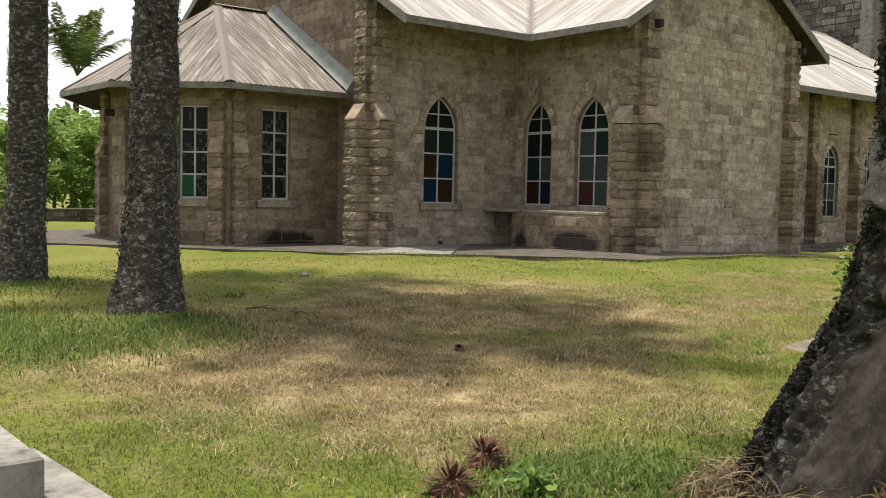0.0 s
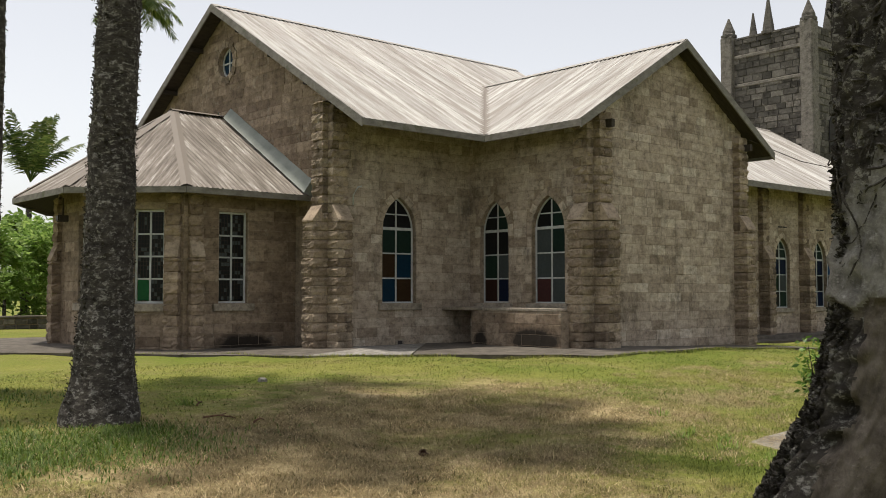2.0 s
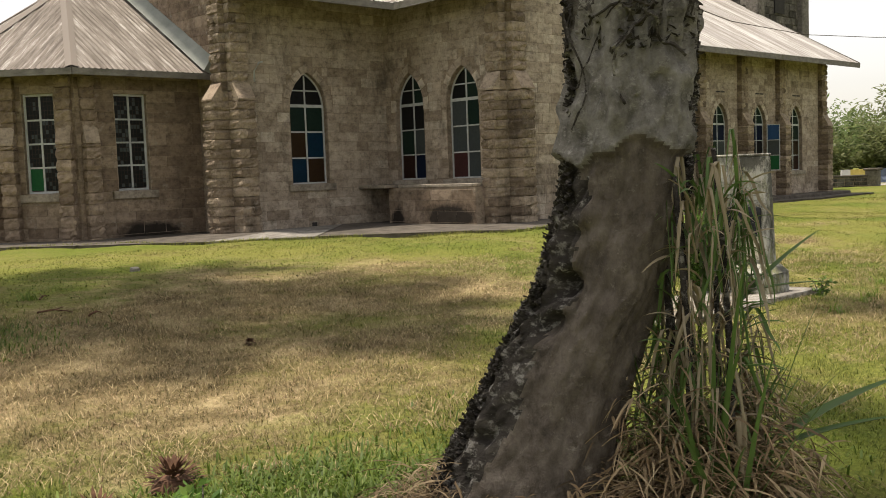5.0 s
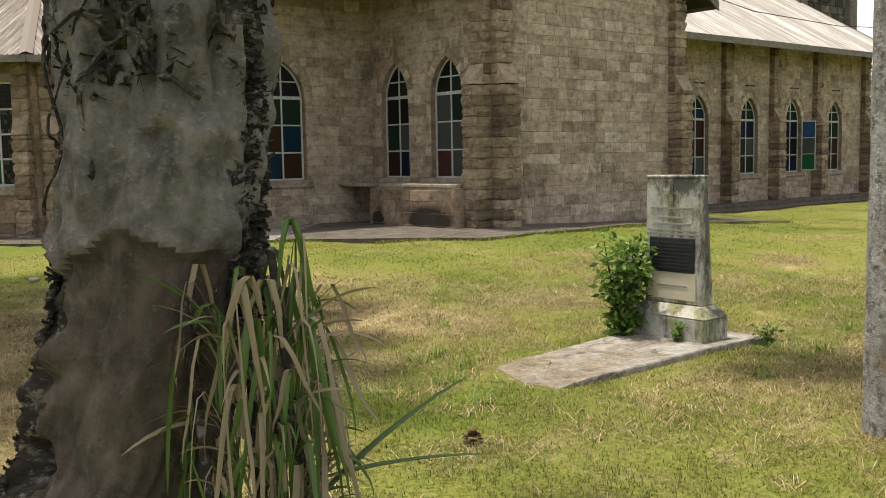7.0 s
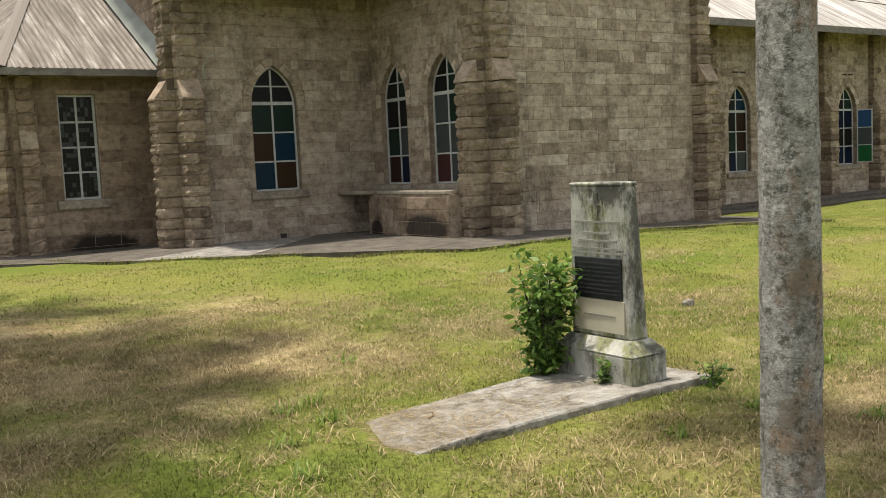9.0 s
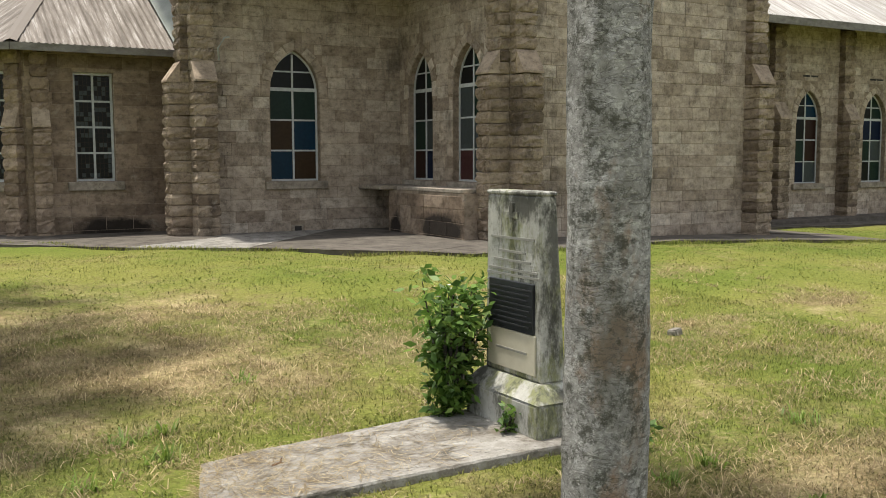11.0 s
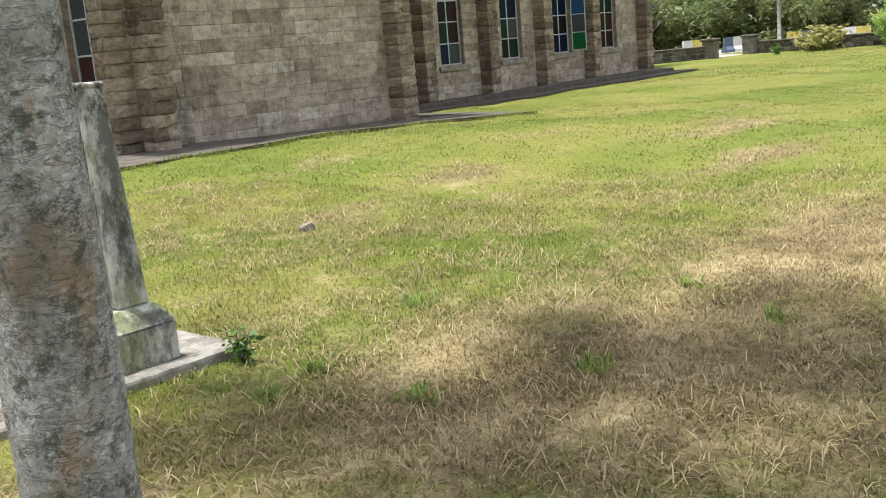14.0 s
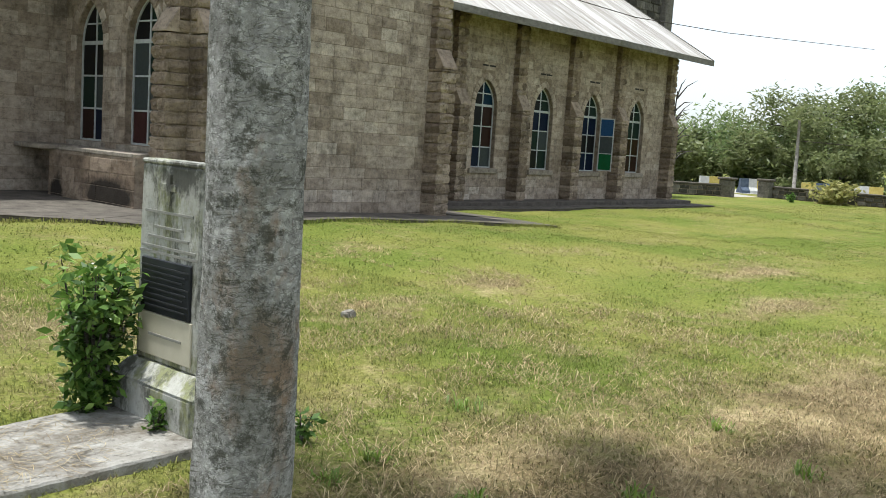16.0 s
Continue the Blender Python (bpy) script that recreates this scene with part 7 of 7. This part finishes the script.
# trees beyond the road
for i in range(16):
    a = i / 15
    x, y = 72 + 10 * a + rt.uniform(-3, 3), 36 - 62 * a + rt.uniform(-0.8, 0.8)
    h = rt.uniform(11.0, 15.0) if i > 4 else (4.5, 4.2, 5.4, 7.2, 11.5)[i]
    tree("roadside_tree", "feathery green roadside tree beyond the wall", (x, y), h, 6.2, 12000, 0.42, M_BAMBOO if i % 3 else M_LEAF_D, 200 + i, trunk_r=0.2, limbs=18, clear=0.04, aspect=3.6)
for i in range(9):
    x, y = 66 + 3 * (i % 2), 33 - 6.0 * i
    tree("roadside_shrub", "dull green shrubby tree along the road", (x + rt.uniform(2, 5), y), rt.uniform(3.4, 4.6), 3.4, 4200, 0.36, M_LEAF_D if i < 3 else M_LEAF, 240 + i, trunk_r=0.1, limbs=9, clear=0.05)
tree("bare_tree", "leafless pale grey tree near the church's end", (59.5, 27.6), 7.0, 2.4, 0, 0.2, M_LEAF_D, 300, trunk_r=0.14, limbs=22, clear=0.25)
palm("distant palm with drooping fronds behind the church's end", None, [(62, 32.2, 0.7), (62, 32.2, 5), (62, 32.2, 8.2)], [0.2, 0.16, 0.13], M_BARK, 3.0, 79, fronds=16, step=0.4, seg=8, name="distant_palm")
bush("yellow_bush", "yellowish low grassy bush near the boundary wall", (56.3, 17.0), 1.5, 1.0, 1500, 0.28, M_YELLOW, 21, stems=16)
for i, (x, y, r, h) in enumerate(((57.0, 13.6, 1.4, 2.0), (57.2, 11.2, 1.6, 2.1), (56.6, 9.2, 1.5, 1.5), (57.4, 7.0, 1.7, 2.2), (57.2, 4.0, 1.8, 2.0))):
    bush("garden_bush", "rounded green garden bush before the boundary wall", (x, y), r, h, 1700, 0.30, M_LEAF if i % 2 == 0 else M_LEAF_D, 30 + i, stems=14)
bush("dark_shrub", "small dark shrub on the lawn", (54.5, 18.2), 0.35, 0.6, 260, 0.14, M_BUSH, 40, stems=6)

# fan palm whose leaves hang over the lawn
fan = thing("fan_palm", "large grey-green fan palm with hanging pleated leaves", "palm")
part("trunk", trunk_mesh("trunk", [(29.0, 2.4, 0.7), (29.0, 2.4, 3.0), (29.0, 2.4, 5.9)], [0.4, 0.33, 0.3], M_BARK, seg=16, step=0.12, rough=0.05, seed=5), M_BARK, fan)
rf = random.Random(6)
for i in range(34):
    a = 2 * math.pi * i * 0.382
    el = rf.uniform(-1.0, 0.8)
    d = Vector((math.cos(a), math.sin(a), el)).normalized()
    b = Vector((29.0, 2.4, 5.3 + 0.5 * el))
    c = b + d * rf.uniform(1.0, 1.5)
    g = Geo()
    g.tube([tuple(b), tuple(c)], [0.03, 0.02], 5)
    s = d.cross(Vector((0, 0, 1))).normalized()
    upv = s.cross(d).normalized()
    k = 26
    for j in range(k):
        t0 = (j / (k - 1) - 0.5) * 3.9
        dv = (d * math.cos(t0) + s * math.sin(t0)).normalized()
        L = 1.35 * (1 - 0.15 * abs(t0) / 2) * rf.uniform(0.9, 1.1)
        w = (d * -math.sin(t0) + s * math.cos(t0)) * 0.085
        tip = c + dv * L + Vector((0, 0, -0.55 * L))
        midp = c + dv * L * 0.6 + Vector((0, 0, -0.10))
        q = len(g.v)
        g.v += [tuple(c), tuple(midp - w + upv * 0.02), tuple(midp + upv * -0.02), tuple(midp + w + upv * 0.02), tuple(tip)]
        g.f += [(q, q + 1, q + 2), (q, q + 2, q + 3), (q + 1, q + 4, q + 2), (q + 2, q + 4, q + 3)]
    part("fan_leaf", g, M_FAN, fan, fix=False)

# cable from the transept to the tower
cable = thing("overhead_cable", "thin dark overhead cable from the transept eave", "cable")
g = Geo()
pts = [(24.9, 14.15, 6.75), (28, 14.3, 6.45), (33, 14.6, 6.45), (40, 15.2, 6.9), (60, 17, 8.6)]
g.tube(pts, [0.012] * 5, 5)
part("wire", g, M_SOFFIT, cable, fix=False)

# ---- litter on the lawn ----
M_PALMNUT = simple("dark_red_brown_husk", (0.06, 0.03, 0.018), (0.18, 0.095, 0.055), 22.0, 0.9)


def husk(x, y, r, seed):
    rng = random.Random(seed)
    t = thing("palm_fruit_husk", "dried dark brown palm fruit husk on the grass", "husk", "husks on the lawn")
    g = Geo()
    z = gz(x, y)
    for i in range(130):
        a, e = rng.uniform(0, 2 * math.pi), rng.uniform(0.05, 1.4)
        d = Vector((math.cos(a) * math.cos(e), math.sin(a) * math.cos(e), math.sin(e)))
        p = Vector((x, y, z + 0.02)) + d * r * rng.uniform(0.45, 0.7)
        blade_strip(g, tuple(p), tuple(d), r * rng.uniform(0.35, 0.6), 0.014, 0.4, n=2)
    part("spike_coat", g, M_PALMNUT, t, fix=False, kind="stuff")
    g = Geo()
    k = 10
    for zz, rr in ((0.0, 0.6), (0.25, 0.68), (0.5, 0.5), (0.68, 0.12)):
        g.v += [(x + r * rr * math.cos(2 * math.pi * i / k) * rng.uniform(0.9, 1.1), y + r * rr * math.sin(2 * math.pi * i / k), z - 0.02 + r * zz) for i in range(k)]
    for j in range(3):
        g.f += [(j * k + i, j * k + (i + 1) % k, (j + 1) * k + (i + 1) % k, (j + 1) * k + i) for i in range(k)]
    part("core", g, M_PALMNUT, t, fix=False)


husk(4.75, 3.87, 0.16, 1)
husk(4.22, 3.53, 0.17, 2)
husk(8.82, 3.96, 0.07, 3)
husk(7.13, 7.0, 0.05, 4)


def rock(x, y, r, seed, label, h=0.7):
    """A broken block with knocked-off edges."""
    b = bmesh.new()
    bmesh.ops.create_cube(b, size=r * 1.7)
    bmesh.ops.bevel(b, geom=list(b.edges), offset=r * 0.22, segments=2, affect="EDGES")
    bmesh.ops.subdivide_edges(b, edges=list(b.edges), cuts=1, use_grid_fill=True)
    for v in b.verts:
        v.co *= 1 + 0.28 * noise.noise(v.co * (1.5 / r) + Vector((seed, 0, 0)))
        v.co.z *= h
    me = bpy.data.meshes.new("rock")
    b.to_mesh(me)
    b.free()
    me.materials.append(M_SLAB)
    ob = new("rock", me)
    ob.location = (x, y, gz(x, y) + r * 0.32)
    ob.rotation_euler = (0.15, -0.1, seed * 0.7)
    tagged(ob, label, "rock")


rock(12.22, 1.87, 0.075, 3, "pale broken stone block lying on the grass", h=0.9)
rock(11.93, 1.80, 0.07, 5, "small pale stone block lying on the grass", h=0.8)
rock(15.63, 7.02, 0.07, 7, "small pale stone on the lawn")
rock(8.82, 12.88, 0.07, 9, "small pale stone on the lawn")


def twig(x, y, length, turn, seed):
    rng = random.Random(seed)
    t = thing("fallen_twig", "short dark dead twig lying on the lawn", "twig", "twigs on the lawn")
    pts = []
    for k in range(7):
        f = k / 6
        px, py = x + length * (f - 0.5) * math.cos(turn) + rng.uniform(-0.015, 0.015), y + length * (f - 0.5) * math.sin(turn) + rng.uniform(-0.015, 0.015)
        pts.append((px, py, gz(px, py) + 0.02 + 0.03 * math.sin(math.pi * f)))
    g = Geo()
    g.tube(pts, [0.013 * (1 - 0.6 * k / 6) for k in range(7)], 6)
    part("stick", g, M_PALMNUT, t, smooth=True, fix=False)
    g = Geo()
    p = Vector(pts[3])
    g.tube([tuple(p), tuple(p + Vector((0.5 * length * math.cos(turn + 0.7), 0.5 * length * math.sin(turn + 0.7), 0.03)) * 0.6)], [0.008, 0.003], 5)
    part("side_shoot", g, M_PALMNUT, t, smooth=True, fix=False)


for x, y, length, turn, seed in ((6.5, 9.9, 0.34, -0.6, 1), (6.75, 9.45, 0.2, 0.4, 2), (6.75, 10.9, 0.2, 0.9, 3), (10.75, 5.15, 0.14, 0.3, 4)):
    twig(x, y, length, turn, seed)


# ---- grass ----
def grass_patch(name, label, mat, xy, length, width, lean, seed, lay=0.3):
    """Single blades at the given places: one narrow bent triangle pair each."""
    rng = np.random.default_rng(seed)
    n = len(xy)
    a = rng.uniform(0, 2 * np.pi, n)
    L = length * rng.uniform(0.5, 1.4, n)
    ln = lean * rng.uniform(lay, 1.5, n)
    x, y = xy[:, 0], xy[:, 1]
    z = ground_z(x, y) - 0.006
    c, s = np.cos(a), np.sin(a)
    w = width * rng.uniform(0.6, 1.4, n)
    h1, o1 = L * 0.6 * np.cos(ln * 0.6), L * 0.6 * np.sin(ln * 0.6)
    h2, o2 = h1 + L * 0.4 * np.cos(np.minimum(ln * 1.6, 1.75)), o1 + L * 0.4 * np.sin(np.minimum(ln * 1.6, 1.75))
    v = np.stack([np.stack([x - s * w, y + c * w, z], 1), np.stack([x + s * w, y - c * w, z], 1),
                  np.stack([x + c * o1 + s * w * 0.8, y + s * o1 - c * w * 0.8, z + h1], 1), np.stack([x + c * o1 - s * w * 0.8, y + s * o1 + c * w * 0.8, z + h1], 1),
                  np.stack([x + c * o2, y + s * o2, z + h2], 1)], 1).reshape(-1, 3)
    me = bpy.data.meshes.new(name)
    me.vertices.add(5 * n)
    me.vertices.foreach_set("co", v.ravel())
    idx = np.arange(n)[:, None] * 5 + np.array([0, 1, 2, 3, 3, 2, 4])
    me.loops.add(7 * n)
    me.loops.foreach_set("vertex_index", idx.ravel())
    me.polygons.add(2 * n)
    st_ = (np.arange(n)[:, None] * 7 + np.array([0, 4])).ravel()
    me.polygons.foreach_set("loop_start", st_)
    me.update(calc_edges=True)
    me.validate()
    me.materials.append(mat)
    return tagged(new(name, me), label, "grass", kind="stuff")


def clear_of(xy):
    x, y = xy[:, 0], xy[:, 1]
    ok = ~((x > 10.1) & (x < 12.95) & (y > 4.62 - 0.03 * (x - 10)) & (y < 5.38 + 0.05 * (x - 10)))
    ok &= ~((x > 1.1) & (x < 2.70) & (y > 4.0) & (y < 5.42))
    ok &= ~((x + y > 29.7) & (y > 12.85) & (x < 27.7) & (x > 7.5))
    ok &= ~((y > 16.85))
    for cx, cy, r in ((10.83, 2.3, 0.12), (5.65, 2.27, 0.36), (5.24, 10.26, 0.38), (4.82, 13.76, 0.34)):
        ok &= (x - cx) ** 2 + (y - cy) ** 2 > r * r
    return ok


def field(x, y, s, seed):
    return np.array([noise.noise(Vector((a * s + seed, b * s, seed * 1.7))) for a, b in zip(x, y)])


def scatter(n, x0, x1, y0, y1, seed):
    rng = np.random.default_rng(seed)
    p = rng.uniform((x0, y0), (x1, y1), (n, 2))
    return p[clear_of(p)]


def dryness(p):
    out = np.zeros(len(p))
    for x, y, rx, ry, wt in DRY:
        out += wt * np.clip(1.25 - np.hypot((p[:, 0] - x) / rx, (p[:, 1] - y) / ry), 0, 1)
    return out


near = scatter(235000, 2.5, 17.5, 1.2, 6.6, 1)
near = near[(near[:, 0] * 0.55 + near[:, 1] > 3.2) | (near[:, 0] > 8)]
near = np.concatenate([near, scatter(34000, 10.5, 20.0, -1.2, 1.2, 33), scatter(16000, 17.5, 20.0, 1.2, 6.6, 34), scatter(95000, 2.5, 17.5, 6.6, 10.0, 31)])
grass_patch("lawn_grass", "short green and straw-dry mown lawn grass", M_GRASS, near, 0.046, 0.0032, 1.5, 11)
far = np.concatenate([scatter(90000, 2.0, 30.0, 10.0, 17.0, 4), scatter(65000, 17.0, 34.0, -1.0, 10.0, 5), scatter(24000, 29.0, 40.0, 4.0, 16.8, 6)])
grass_patch("lawn_grass", "short green and straw-dry mown lawn grass", M_GRASS, far, 0.036, 0.0065, 1.45, 13)
grass_patch("lawn_grass", "short green and straw-dry mown lawn grass", M_GRASS, scatter(30000, 38.0, 60.0, 0.0, 16.8, 8), 0.05, 0.012, 1.2, 19)
rg = np.random.default_rng(21)


def lush(cx, cy, sx, sy, n):
    p = np.stack([rg.normal(cx, sx, n), rg.normal(cy, sy, n)], 1)
    return p[clear_of(p)]


lushp = np.concatenate([lush(4.2, 8.9, 0.8, 0.55, 9000), lush(3.4, 10.2, 0.7, 0.7, 5000), lush(5.2, 9.5, 0.35, 0.35, 2200), lush(5.0, 3.3, 0.45, 0.30, 5200), lush(5.9, 2.7, 0.4, 0.3, 3000), lush(4.3, 13.0, 0.7, 0.5, 2600), lush(6.8, 2.6, 0.5, 0.5, 2500)])
grass_patch("lush_grass", "taller lush green grass round the palm bases", M_GRASS_L, lushp, 0.085, 0.0055, 1.35, 15)
tufts = np.concatenate([lush(x, y, 0.055, 0.055, 34) for x, y in ((10.18, 5.62), (10.33, 6.2), (12.55, 3.85), (13.0, 3.92), (9.7, 5.3), (14.2, 4.3), (10.05, 6.05), (13.6, 2.6), (15.4, 3.0), (11.6, 3.7), (12.9, 3.1), (9.5, 4.6), (14.9, 2.2), (11.2, 7.2), (6.6, 11.0))])
grass_patch("grass_tuft", "tufts of broader green grass on the lawn", M_TUFT, tufts, 0.12, 0.0065, 1.1, 16)
strawp = scatter(150000, 3.5, 19.5, -0.6, 10.5, 7)
strawp = strawp[(strawp[:, 0] * 0.55 + strawp[:, 1] > 3.2) | (strawp[:, 0] > 8)]
clumpy = 0.55 * field(strawp[:, 0], strawp[:, 1], 1.3, 5.0) + 0.65 * field(strawp[:, 0], strawp[:, 1], 4.2, 2.0) + 0.9 * dryness(strawp)
strawp = strawp[clumpy > 0.10]
heaps = np.concatenate([np.stack([rg.normal(x, sx, n), rg.normal(y, sy, n)], 1) for x, y, sx, sy, n in (
    (16.2, 7.4, 0.35, 0.14, 420), (15.85, 6.85, 0.22, 0.12, 260), (17.3, 6.4, 0.4, 0.12, 300), (24.2, 6.6, 0.9, 0.22, 900), (24.9, 7.3, 0.7, 0.2, 500), (21.0, 4.9, 0.8, 0.2, 800), (18.7, 7.7, 0.5, 0.15, 380), (22.6, 9.3, 0.5, 0.18, 420), (13.6, 7.9, 0.45, 0.2, 600), (13.5, 3.8, 0.35, 0.2, 420),
    (19.6, 3.6, 0.5, 0.15, 400), (9.5, 6.1, 0.6, 0.2, 700), (8.0, 6.2, 0.35, 0.2, 420), (15.4, 2.5, 0.5, 0.25, 700), (17.2, 2.7, 0.5, 0.2, 500), (27.5, 8.2, 0.8, 0.2, 400))])
strawp = np.concatenate([strawp, heaps[clear_of(heaps)]])
grass_patch("cut_straw", "loose cut straw scattered in patches on the lawn", M_HAY, strawp, 0.115, 0.0024, 1.42, 17, lay=0.94)
# grass creeping over the apron's edge
edge = np.concatenate([np.stack([np.linspace(9.0, 16.9, 2600), 29.75 - np.linspace(9.0, 16.9, 2600)], 1), np.stack([np.linspace(16.9, 27.6, 3200), np.full(3200, 12.88)], 1)])
edge = edge + rg.normal(0, 0.05, edge.shape) + 0.16 * field(edge[:, 0], edge[:, 1], 1.4, 8.0)[:, None]
grass_patch("edge_grass", "ragged grass creeping over the apron's edge", M_GRASS, edge, 0.085, 0.006, 0.8, 18)
littr = rg.uniform((10.06, 4.60), (12.2, 5.45), (5200, 2))
littr = littr[rg.uniform(0, 1, 5200) < ((12.2 - littr[:, 0]) / 2.1) ** 1.4]


def slab_litter():
    g = Geo()
    rng = random.Random(5)
    for x, y in littr:
        a = rng.uniform(0, 6.28)
        t = (x - 10.0) / 2.95
        blade_strip(g, (x, y, slab_top(t, 0.5)[2] + rng.uniform(0.003, 0.014)), (math.cos(a), math.sin(a), rng.uniform(-0.05, 0.1)), rng.uniform(0.05, 0.17), 0.0022, 0.0, n=2)
    tagged(new("slab_straw", g.mesh("slab_straw", M_HAY)), "dry straw littering the grave slab", "straw", kind="stuff")


slab_litter()
